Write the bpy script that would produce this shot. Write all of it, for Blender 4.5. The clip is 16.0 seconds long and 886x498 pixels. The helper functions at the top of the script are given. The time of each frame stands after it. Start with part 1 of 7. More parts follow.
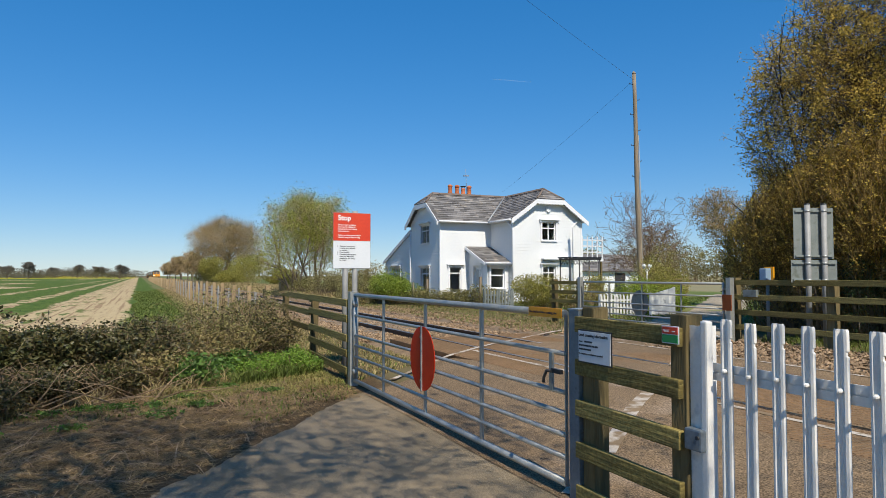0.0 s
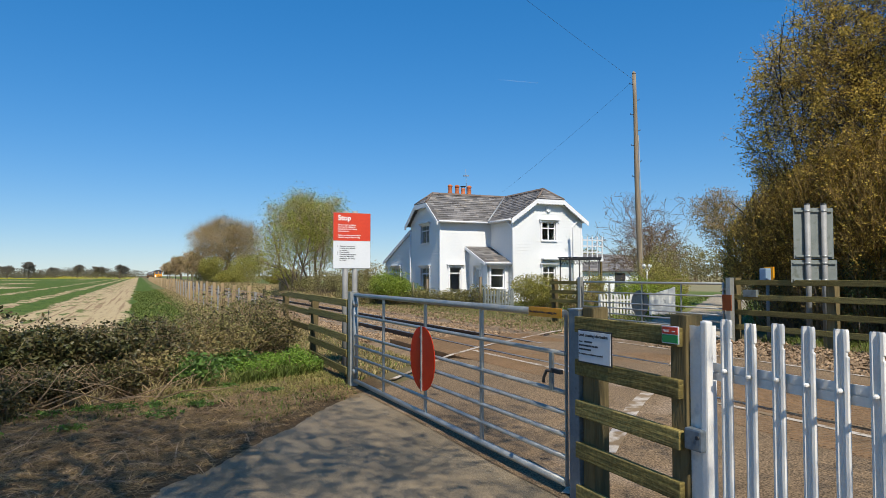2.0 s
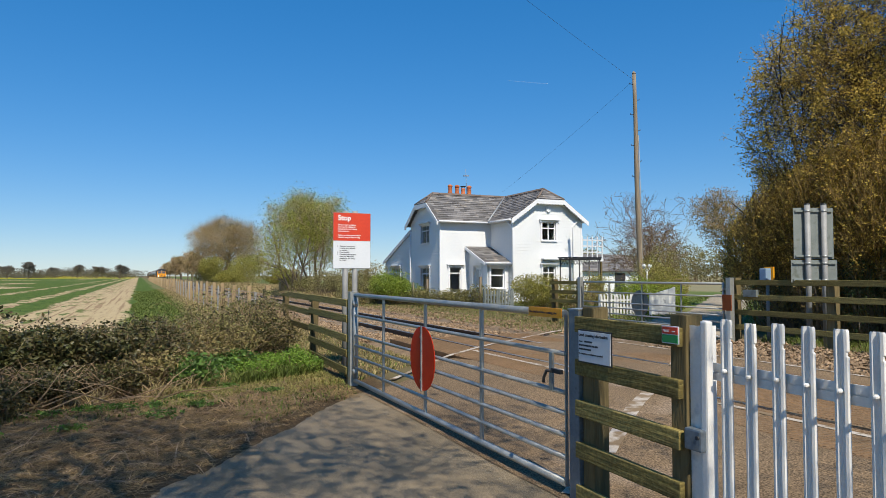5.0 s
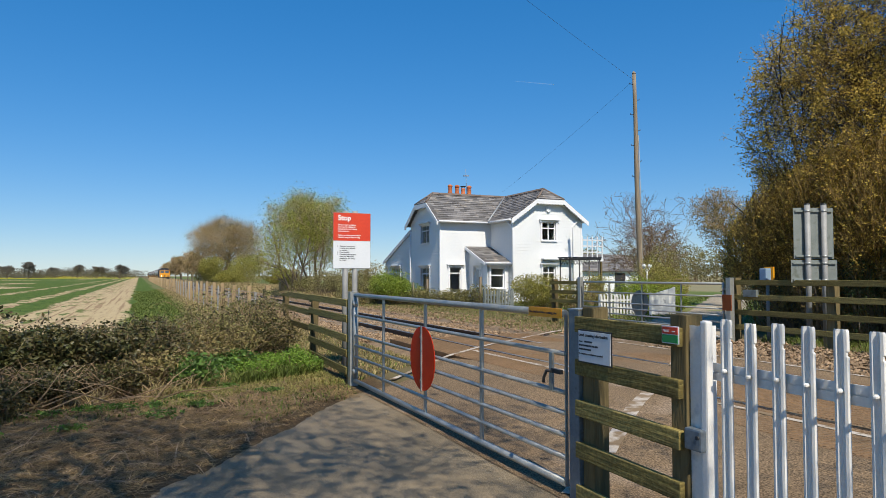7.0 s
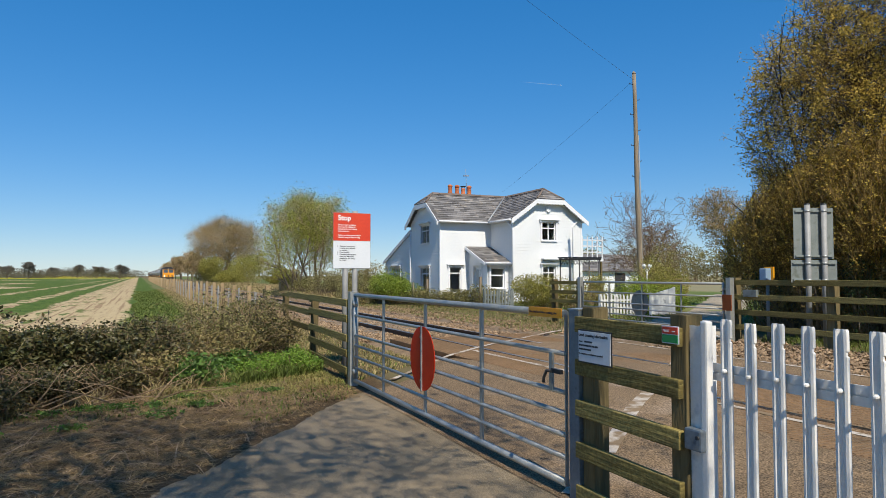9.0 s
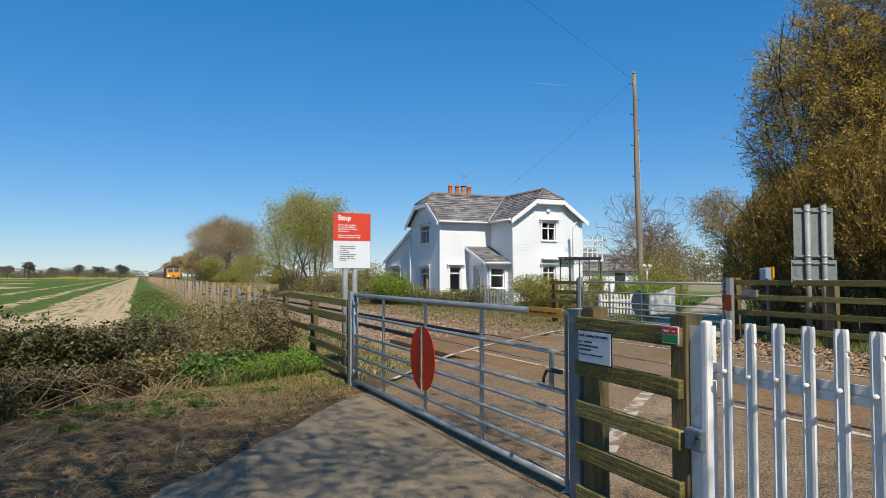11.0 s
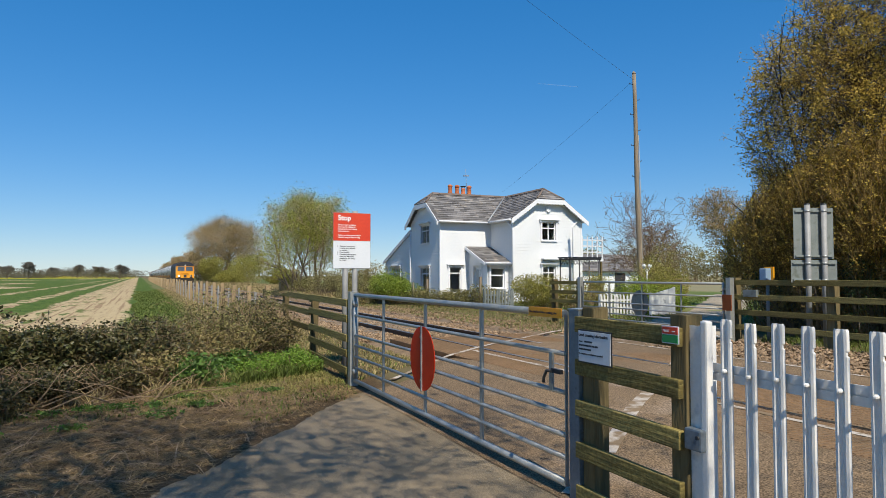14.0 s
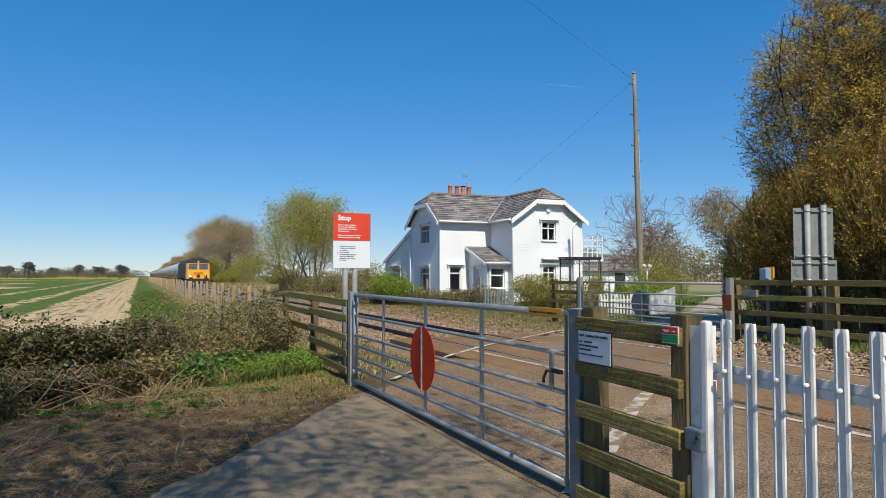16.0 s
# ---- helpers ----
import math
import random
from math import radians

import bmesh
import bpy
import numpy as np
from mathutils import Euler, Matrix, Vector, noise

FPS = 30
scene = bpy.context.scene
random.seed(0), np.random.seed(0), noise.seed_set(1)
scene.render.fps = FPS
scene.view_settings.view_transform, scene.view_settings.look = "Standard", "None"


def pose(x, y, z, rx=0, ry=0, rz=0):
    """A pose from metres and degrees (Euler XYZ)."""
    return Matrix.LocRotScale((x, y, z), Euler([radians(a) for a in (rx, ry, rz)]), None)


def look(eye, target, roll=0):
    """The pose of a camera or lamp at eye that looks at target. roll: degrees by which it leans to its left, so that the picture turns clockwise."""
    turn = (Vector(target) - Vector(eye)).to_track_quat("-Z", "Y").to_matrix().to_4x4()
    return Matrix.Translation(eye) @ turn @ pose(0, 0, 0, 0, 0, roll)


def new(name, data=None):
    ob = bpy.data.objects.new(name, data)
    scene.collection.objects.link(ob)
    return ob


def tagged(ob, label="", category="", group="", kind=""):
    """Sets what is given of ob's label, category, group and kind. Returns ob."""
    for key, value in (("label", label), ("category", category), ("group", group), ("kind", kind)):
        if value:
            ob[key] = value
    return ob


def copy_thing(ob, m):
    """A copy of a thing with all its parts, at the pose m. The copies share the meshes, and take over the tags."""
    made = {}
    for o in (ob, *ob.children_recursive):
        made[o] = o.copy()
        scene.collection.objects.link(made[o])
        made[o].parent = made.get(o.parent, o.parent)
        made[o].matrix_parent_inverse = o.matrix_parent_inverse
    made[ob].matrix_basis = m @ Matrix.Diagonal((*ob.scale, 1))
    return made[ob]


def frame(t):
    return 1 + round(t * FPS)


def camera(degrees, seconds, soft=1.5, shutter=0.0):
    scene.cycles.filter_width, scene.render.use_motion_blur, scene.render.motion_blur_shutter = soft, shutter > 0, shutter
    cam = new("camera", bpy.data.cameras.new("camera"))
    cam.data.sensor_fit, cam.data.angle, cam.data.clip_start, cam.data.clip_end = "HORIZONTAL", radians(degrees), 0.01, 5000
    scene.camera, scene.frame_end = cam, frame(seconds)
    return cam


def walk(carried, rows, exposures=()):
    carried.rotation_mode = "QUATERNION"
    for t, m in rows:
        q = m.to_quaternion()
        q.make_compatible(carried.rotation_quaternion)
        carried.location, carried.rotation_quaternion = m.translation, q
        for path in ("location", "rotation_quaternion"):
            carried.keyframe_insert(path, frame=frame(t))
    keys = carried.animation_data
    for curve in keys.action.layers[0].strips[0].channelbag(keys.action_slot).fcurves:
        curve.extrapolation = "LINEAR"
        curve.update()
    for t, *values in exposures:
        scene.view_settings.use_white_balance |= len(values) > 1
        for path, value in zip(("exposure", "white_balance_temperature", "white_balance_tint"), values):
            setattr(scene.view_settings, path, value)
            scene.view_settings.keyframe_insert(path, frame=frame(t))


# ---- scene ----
# ---- camera: x across the railway, y along it, z up ----
TURN = 24.11
cam = camera(66.3, 16.0, soft=0.45)
STAND = pose(0, 0, 1.5, 92.27, 0, -TURN)
walk(cam, [(0.0, STAND), (16.0, STAND)])

# ---- light ----
SUN_AZ, SUN_EL = -6.0, 50.0       # degrees from -y towards +x; height
world = bpy.data.worlds.new("sky")
scene.world = world
world.use_nodes = True
wn = world.node_tree
sky = wn.nodes.new("ShaderNodeTexSky")
sky.sky_type = "NISHITA"
sky.sun_disc = False
sky.sun_elevation = radians(SUN_EL)
sky.sun_rotation = radians(180 - SUN_AZ)
sky.altitude = 20
sky.air_density, sky.dust_density, sky.ozone_density = 1.0, 0.0, 3.0
deep = wn.nodes.new("ShaderNodeHueSaturation")
deep.inputs["Saturation"].default_value = 1.475
soft_sky, tint = wn.nodes.new("ShaderNodeGamma"), wn.nodes.new("ShaderNodeMix")
soft_sky.inputs["Gamma"].default_value = 0.60
tint.data_type, tint.blend_type = "RGBA", "MULTIPLY"
tint.inputs[0].default_value, tint.inputs[7].default_value = 1.0, (0.775, 0.895, 1.09, 1)
wn.links.new(sky.outputs[0], soft_sky.inputs[0])
wn.links.new(soft_sky.outputs[0], tint.inputs[6])
wn.links.new(tint.outputs[2], deep.inputs["Color"])
wn.links.new(deep.outputs[0], wn.nodes["Background"].inputs[0])
wn.nodes["Background"].inputs[1].default_value = 0.204
sun = new("sun", bpy.data.lights.new("sun", "SUN"))
sun.data.energy, sun.data.angle, sun.data.color = 5.0, radians(0.53), (1, 0.93, 0.80)
sd = Vector((math.sin(radians(SUN_AZ)) * math.cos(radians(SUN_EL)), -math.cos(radians(SUN_AZ)) * math.cos(radians(SUN_EL)), math.sin(radians(SUN_EL))))
sun.matrix_world = look(sd * 60, (0, 0, 0))
scene.view_settings.exposure = 0.1


# ---- mesh tools ----
def box(bm, lo, hi, m=None, bevel=0.0):
    b = bmesh.new()
    bmesh.ops.create_cube(b, size=1)
    for v in b.verts:
        v.co = Vector([lo[i] + (v.co[i] + 0.5) * (hi[i] - lo[i]) for i in range(3)])
    if bevel:
        bmesh.ops.bevel(b, geom=b.edges[:], offset=bevel, segments=2, affect="EDGES", profile=0.6)
    merge(bm, b, m)


def merge(bm, b, m=None):
    if m is not None:
        bmesh.ops.transform(b, matrix=m, verts=b.verts[:])
    tmp = bpy.data.meshes.new("tmp")
    b.to_mesh(tmp)
    b.free()
    bm.from_mesh(tmp)
    bpy.data.meshes.remove(tmp)


def tube(bm, p, q, r, r2=None, n=10, caps=True):
    p, q = Vector(p), Vector(q)
    d = q - p
    m = Matrix.Translation((p + q) / 2) @ d.to_track_quat("Z", "Y").to_matrix().to_4x4()
    b = bmesh.new()
    bmesh.ops.create_cone(b, cap_ends=caps, segments=n, radius1=r, radius2=r if r2 is None else r2, depth=d.length)
    for f in b.faces:
        f.smooth = len(f.verts) == 4
    merge(bm, b, m)


def chain(bm, pts, radii, n=8):
    """A round bar through points, closed at the ends."""
    rings = []
    for i, p in enumerate(pts):
        a, b = Vector(pts[max(i - 1, 0)]), Vector(pts[min(i + 1, len(pts) - 1)])
        q = (b - a).to_track_quat("Z", "Y") if not i else (last.rotation_difference((b - a).normalized()) @ q)
        last = (b - a).normalized()
        r = radii if isinstance(radii, (int, float)) else radii[i]
        rings.append([bm.verts.new(Vector(p) + q @ Vector((r * math.cos(2 * math.pi * k / n), r * math.sin(2 * math.pi * k / n), 0))) for k in range(n)])
    for A, B in zip(rings, rings[1:]):
        for k in range(n):
            bm.faces.new((A[k], A[(k + 1) % n], B[(k + 1) % n], B[k])).smooth = True
    bm.faces.new(rings[0][::-1])
    bm.faces.new(rings[-1])


def prism(bm, poly, lo, hi, axis="x"):
    """A closed outline pushed along one axis. The outline is in the other two axes, in order."""
    def at(a, b, t):
        return {"x": (t, a, b), "y": (a, t, b), "z": (a, b, t)}[axis]
    A = [bm.verts.new(at(a, b, lo)) for a, b in poly]
    B = [bm.verts.new(at(a, b, hi)) for a, b in poly]
    n = len(poly)
    fs = [bm.faces.new(A), bm.faces.new(B[::-1])]
    fs += [bm.faces.new((A[i], B[i], B[(i + 1) % n], A[(i + 1) % n])) for i in range(n)]
    bmesh.ops.recalc_face_normals(bm, faces=fs)


def slab(bm, pts, thick):
    """A sheet with thickness: the points in order, its depth against its normal."""
    pts = [Vector(p) for p in pts]
    nrm = (pts[1] - pts[0]).cross(pts[2] - pts[0]).normalized() * thick
    A = [bm.verts.new(p) for p in pts]
    B = [bm.verts.new(p - nrm) for p in pts]
    n = len(pts)
    fs = [bm.faces.new(A), bm.faces.new(B[::-1])] + [bm.faces.new((A[i], B[i], B[(i + 1) % n], A[(i + 1) % n])) for i in range(n)]
    bmesh.ops.recalc_face_normals(bm, faces=fs)


def mesh_of(name, bm, material):
    me = bpy.data.meshes.new(name)
    bm.to_mesh(me)
    bm.free()
    me.materials.append(material)
    return me


def part(name, bm, material, parent=None, label="", m=None):
    ob = new(name, bm if isinstance(bm, bpy.types.Mesh) else mesh_of(name, bm, material))
    if parent is not None:
        ob.parent = parent
    if m is not None:
        ob.matrix_basis = m
    return tagged(ob, label)


def thing(name, m, label, category, group="", kind=""):
    ob = new(name)
    ob.empty_display_size = 0.2
    ob.matrix_basis = m
    return tagged(ob, label, category, group, kind)


def raw(name, verts, faces, material, parent=None, smooth=False):
    me = bpy.data.meshes.new(name)
    me.from_pydata(np.asarray(verts, dtype=float).reshape(-1, 3).tolist(), [], faces if isinstance(faces, list) else faces.tolist())
    me.materials.append(material)
    ob = new(name, me)
    if parent is not None:
        ob.parent = parent
    return ob


# ---- materials ----
def mat(name, a, b=None, rough=0.7, metal=0.0, scale=4.0, fine=60.0, bump=0.2, stretch=(1, 1, 1), spots=None, spot_amount=0.45, piece=0.0, island=0.0, gen="Object", spec=None, speck=0.0, speck_scale=120.0):
    """Colour between a and b by coarse and fine noise, stains of a third colour, relief, and a tone per piece."""
    m = bpy.data.materials.new(name)
    m.use_nodes = True
    nt = m.node_tree
    N, L = nt.nodes, nt.links
    bs = N["Principled BSDF"]
    bs.inputs["Roughness"].default_value, bs.inputs["Metallic"].default_value = rough, metal
    bs.inputs["Specular IOR Level"].default_value = spec if spec is not None else (0.12 if rough >= 0.8 else 0.5)
    b = b or tuple(v * 0.75 for v in a)
    tc, mp = N.new("ShaderNodeTexCoord"), N.new("ShaderNodeMapping")
    mp.inputs["Scale"].default_value = stretch
    L.new(tc.outputs[gen], mp.inputs[0])
    n1, n2 = N.new("ShaderNodeTexNoise"), N.new("ShaderNodeTexNoise")
    for nn, sc, det in ((n1, scale, 5), (n2, fine, 3)):
        nn.inputs["Scale"].default_value, nn.inputs["Detail"].default_value = sc, det
        L.new(mp.outputs[0], nn.inputs["Vector"])
    mix = N.new("ShaderNodeMath")
    mix.operation = "ADD"
    L.new(n1.outputs[0], mix.inputs[0]), L.new(n2.outputs[0], mix.inputs[1])
    rp = N.new("ShaderNodeMapRange")
    rp.inputs[1].default_value, rp.inputs[2].default_value = 0.72, 1.28
    L.new(mix.outputs[0], rp.inputs[0])
    cm = N.new("ShaderNodeMix")
    cm.data_type = "RGBA"
    cm.inputs[6].default_value, cm.inputs[7].default_value = (*a, 1), (*b, 1)
    L.new(rp.outputs[0], cm.inputs[0])
    out = cm.outputs[2]
    if spots:
        n3, r3, c3 = N.new("ShaderNodeTexNoise"), N.new("ShaderNodeMapRange"), N.new("ShaderNodeMix")
        n3.inputs["Scale"].default_value, n3.inputs["Detail"].default_value = scale * 1.7, 6
        L.new(mp.outputs[0], n3.inputs["Vector"])
        r3.inputs[1].default_value, r3.inputs[2].default_value = 1 - spot_amount, 1.12 - spot_amount
        L.new(n3.outputs[0], r3.inputs[0])
        c3.data_type = "RGBA"
        L.new(r3.outputs[0], c3.inputs[0]), L.new(out, c3.inputs[6])
        c3.inputs[7].default_value = (*spots, 1)
        out = c3.outputs[2]
    if piece or island:
        src = N.new("ShaderNodeObjectInfo").outputs["Random"] if piece else N.new("ShaderNodeNewGeometry").outputs["Random Per Island"]
        amt = piece or island
        r4, hs = N.new("ShaderNodeMapRange"), N.new("ShaderNodeHueSaturation")
        r4.inputs[3].default_value, r4.inputs[4].default_value = 1 - amt, 1 + amt
        L.new(src, r4.inputs[0]), L.new(r4.outputs[0], hs.inputs["Value"]), L.new(out, hs.inputs["Color"])
        out = hs.outputs[0]
    if speck:
        n5, r5, h5 = N.new("ShaderNodeTexNoise"), N.new("ShaderNodeMapRange"), N.new("ShaderNodeHueSaturation")
        n5.inputs["Scale"].default_value, n5.inputs["Detail"].default_value = speck_scale, 1
        L.new(tc.outputs[gen], n5.inputs["Vector"])
        r5.inputs[1].default_value, r5.inputs[2].default_value = 0.32, 0.68
        r5.inputs[3].default_value, r5.inputs[4].default_value = 1 - speck, 1 + speck
        L.new(n5.outputs[0], r5.inputs[0]), L.new(r5.outputs[0], h5.inputs["Value"]), L.new(out, h5.inputs["Color"])
        out = h5.outputs[0]
    L.new(out, bs.inputs["Base Color"])
    if bump:
        bp = N.new("ShaderNodeBump")
        bp.inputs["Strength"].default_value, bp.inputs["Distance"].default_value = bump, 0.02
        L.new(mix.outputs[0], bp.inputs["Height"])
        L.new(bp.outputs[0], bs.inputs["Normal"])
    return m


def leafy(name, a, b, rough=0.55, through_light=0.35, island=0.35):
    """Leaves: tone by leaf, some light passes through."""
    m = mat(name, a, b, rough, 0, 1.3, 9, 0, island=island, spec=0.2)
    nt = m.node_tree
    N, L = nt.nodes, nt.links
    bs, out = N["Principled BSDF"], N["Material Output"]
    tr, mx = N.new("ShaderNodeBsdfTranslucent"), N.new("ShaderNodeMixShader")
    mx.inputs[0].default_value = through_light
    L.new(bs.inputs["Base Color"].links[0].from_socket, tr.inputs[0])
    L.new(bs.outputs[0], mx.inputs[1]), L.new(tr.outputs[0], mx.inputs[2]), L.new(mx.outputs[0], out.inputs[0])
    return m


def glassy(name, tint=(0.9, 0.95, 0.95), rough=0.03):
    m = bpy.data.materials.new(name)
    m.use_nodes = True
    bs = m.node_tree.nodes["Principled BSDF"]
    bs.inputs["Base Color"].default_value = (*tint, 1)
    bs.inputs["Roughness"].default_value = rough
    bs.inputs["Transmission Weight"].default_value = 1.0
    bs.inputs["IOR"].default_value = 1.45
    return m


M_GALV = mat("galvanised_steel", (0.34, 0.345, 0.325), (0.45, 0.45, 0.42), 0.42, 0.5, 6, 40, 0.08, spots=(0.22, 0.25, 0.28), spot_amount=0.35)
# Latch post's shade is put into this darker blue; the lock box shares it.
M_DULLSHADEZINC = mat("dull_shaded_blue_zinc", (0.15, 0.185, 0.225), (0.22, 0.255, 0.28), 0.5, 0.4, 6, 40, 0.08, spots=(0.12, 0.14, 0.16), spot_amount=0.4)
M_PALE = mat("weathered_galvanised_pale", (0.84, 0.81, 0.76), (0.74, 0.72, 0.68), 0.4, 0.0, 5, 60, 0.06, spots=(0.55, 0.55, 0.54), spot_amount=0.38)
M_WOOD = mat("weathered_green_timber", (0.285, 0.225, 0.075), (0.155, 0.12, 0.046), 0.85, 0, 3.5, 42, 0.5, (1, 0.10, 1.3), spots=(0.07, 0.055, 0.028), spot_amount=0.36, piece=0.22, speck=0.22, speck_scale=45)
# Weathered posts, darker than the rails: their shade is put into the brown.
M_POST = mat("weathered_shaded_post_timber", (0.20, 0.15, 0.07), (0.11, 0.085, 0.042), 0.85, 0, 3, 30, 0.5, (2, 2, 0.16), spots=(0.10, 0.09, 0.05), spot_amount=0.4, piece=0.15)
M_NEWPOST = mat("pale_new_timber", (0.42, 0.30, 0.165), (0.32, 0.225, 0.125), 0.8, 0, 3, 30, 0.3, (2, 2, 0.2), piece=0.2)
M_POLE = mat("old_creosoted_pole", (0.36, 0.285, 0.205), (0.19, 0.15, 0.105), 0.85, 0, 5, 26, 0.5, (2, 2, 0.12), spots=(0.14, 0.11, 0.08), spot_amount=0.36)
M_RED = mat("red_sign_paint", (0.66, 0.06, 0.02), (0.58, 0.045, 0.017), 0.4, 0, 3, 40, 0.02)
M_DISC = mat("faded_red_disc_paint", (0.72, 0.042, 0.006), (0.64, 0.034, 0.005), 0.5, 0, 5, 60, 0.04, spots=(0.74, 0.08, 0.018), spot_amount=0.35, spec=0.2)
M_SIGNWHITE = mat("white_sign_face", (0.72, 0.74, 0.76), (0.66, 0.68, 0.70), 0.4, 0, 3, 40, 0.0)
M_SIGNBACK = mat("grey_sign_back", (0.245, 0.265, 0.245), (0.19, 0.21, 0.195), 0.6, 0.3, 4, 40, 0.05, spots=(0.15, 0.165, 0.13), spot_amount=0.42)
M_GREYPOST = mat("grey_tubular_post", (0.34, 0.335, 0.32), (0.25, 0.25, 0.24), 0.6, 0.1, 6, 50, 0.05, spots=(0.26, 0.26, 0.24), spot_amount=0.4)
M_BLACK = mat("black_paint", (0.02, 0.02, 0.022), (0.03, 0.03, 0.03), 0.5, 0, 6, 50, 0.05)
M_INK = mat("dark_print", (0.03, 0.03, 0.04), (0.03, 0.03, 0.04), 0.6, 0, 6, 50, 0)
M_WHITEINK = mat("white_print", (0.8, 0.8, 0.8), (0.78, 0.78, 0.78), 0.5, 0, 6, 50, 0)
M_YELLOW = mat("yellow_plate", (0.92, 0.38, 0.01), (0.85, 0.34, 0.01), 0.45, 0, 6, 50, 0.03)
M_GREEN = mat("green_print", (0.02, 0.26, 0.07), (0.02, 0.23, 0.06), 0.45, 0, 6, 50, 0)
M_RUST = mat("rusty_plate", (0.30, 0.085, 0.03), (0.2, 0.06, 0.025), 0.8, 0.1, 9, 60, 0.2)
M_RAIL = mat("rusty_rail_side", (0.045, 0.03, 0.022), (0.08, 0.05, 0.032), 0.75, 0.3, 9, 60, 0.2)
M_RAILTOP = mat("worn_rail_head", (0.45, 0.44, 0.43), (0.32, 0.30, 0.28), 0.28, 1.0, 3, 40, 0.02)
M_ROAD = mat("worn_crossing_asphalt", (0.25, 0.172, 0.10), (0.15, 0.104, 0.062), 0.9, 0, 0.6, 60, 0.5, spots=(0.28, 0.205, 0.137), spot_amount=0.42, speck=0.55, speck_scale=70)
M_APRON = mat("old_concrete_road", (0.29, 0.228, 0.15), (0.20, 0.156, 0.10), 0.88, 0, 1.1, 90, 0.45, spots=(0.22, 0.17, 0.115), spot_amount=0.4, speck=0.3, speck_scale=110)
M_LANE = mat("pale_gravel_lane", (0.40, 0.335, 0.245), (0.27, 0.22, 0.155), 0.92, 0, 0.8, 50, 0.5, spots=(0.17, 0.15, 0.08), spot_amount=0.38, speck=0.4, speck_scale=40)
M_DECK = mat("brown_crossing_deck", (0.25, 0.158, 0.088), (0.17, 0.11, 0.062), 0.85, 0, 2, 60, 0.4, speck=0.3, speck_scale=60)
M_LINE = mat("worn_white_road_paint", (0.56, 0.50, 0.43), (0.42, 0.35, 0.27), 0.8, 0, 3, 50, 0.2, spots=(0.24, 0.17, 0.10), spot_amount=0.53)
M_BALLAST = mat("brown_ballast", (0.37, 0.255, 0.155), (0.18, 0.122, 0.074), 0.95, 0, 4, 60, 0.6, island=0.45)
M_SLEEPER = mat("concrete_sleeper", (0.22, 0.18, 0.14), (0.15, 0.12, 0.09), 0.9, 0, 4, 60, 0.3)
M_BOARD = mat("white_weatherboard", (0.80, 0.80, 0.79), (0.75, 0.76, 0.76), 0.5, 0, 0.8, 12, 0.03, spots=(0.72, 0.73, 0.72), spot_amount=0.36)
M_RENDER = mat("white_render", (0.84, 0.84, 0.83), (0.80, 0.80, 0.79), 0.7, 0, 0.8, 30, 0.05)
M_TRIM = mat("white_gloss_trim", (0.82, 0.82, 0.82), (0.78, 0.78, 0.79), 0.35, 0, 2, 30, 0.02)
M_SLATE = mat("grey_roof_slate", (0.20, 0.185, 0.17), (0.135, 0.125, 0.12), 0.75, 0, 1.2, 20, 0.25, spots=(0.29, 0.245, 0.195), spot_amount=0.42, island=0.45)
M_RIDGE = mat("ridge_tile", (0.20, 0.155, 0.125), (0.14, 0.11, 0.095), 0.85, 0, 4, 40, 0.3, piece=0.2)
M_LEAD = mat("lead_flashing", (0.35, 0.36, 0.37), (0.28, 0.29, 0.30), 0.55, 0.3, 4, 40, 0.1)
M_TERRA = mat("terracotta", (0.50, 0.17, 0.075), (0.38, 0.12, 0.055), 0.85, 0, 5, 40, 0.2, piece=0.15)
M_BRICK = mat("old_brick", (0.33, 0.17, 0.10), (0.24, 0.12, 0.075), 0.9, 0, 4, 40, 0.4)
M_GLASS = glassy("window_glass")
M_DARKROOM = mat("dark_interior", (0.05, 0.05, 0.05), (0.035, 0.035, 0.04), 0.9, 0, 2, 20, 0)
M_CURTAIN = mat("pale_curtain", (0.55, 0.55, 0.53), (0.45, 0.45, 0.44), 0.9, 0, 3, 30, 0.1)
M_BARK = mat("grey_brown_bark", (0.21, 0.165, 0.12), (0.13, 0.10, 0.075), 0.9, 0, 4, 30, 0.6, (1, 1, 0.3))
M_TWIG = mat("twig", (0.40, 0.29, 0.165), (0.28, 0.20, 0.115), 0.9, 0, 4, 30, 0)
M_DRYSTEM = mat("dry_bramble_stem", (0.36, 0.26, 0.16), (0.20, 0.13, 0.08), 0.85, 0, 4, 30, 0, island=0.4)
# ---- ground, road, railway ----
def ramp(a, b, x):
    t = min(max((x - a) / (b - a), 0), 1)
    return t * t * (3 - 2 * t)


def level(x, y):
    """Height of the ground: the land past the near fence lies a little higher, the track bed lower."""
    return made_up(x, y) - 0.15 * ramp(4.25, 4.6, x) * (1 - ramp(8.6, 8.95, x))


def made_up(x, y):
    """The same without the track bed, for the road."""
    return 0.09 * ramp(2.9, 5.0, x) + 0.03 * (noise.noise((x * 0.35, y * 0.35, 0)) if abs(x) + abs(y) < 60 else 0)


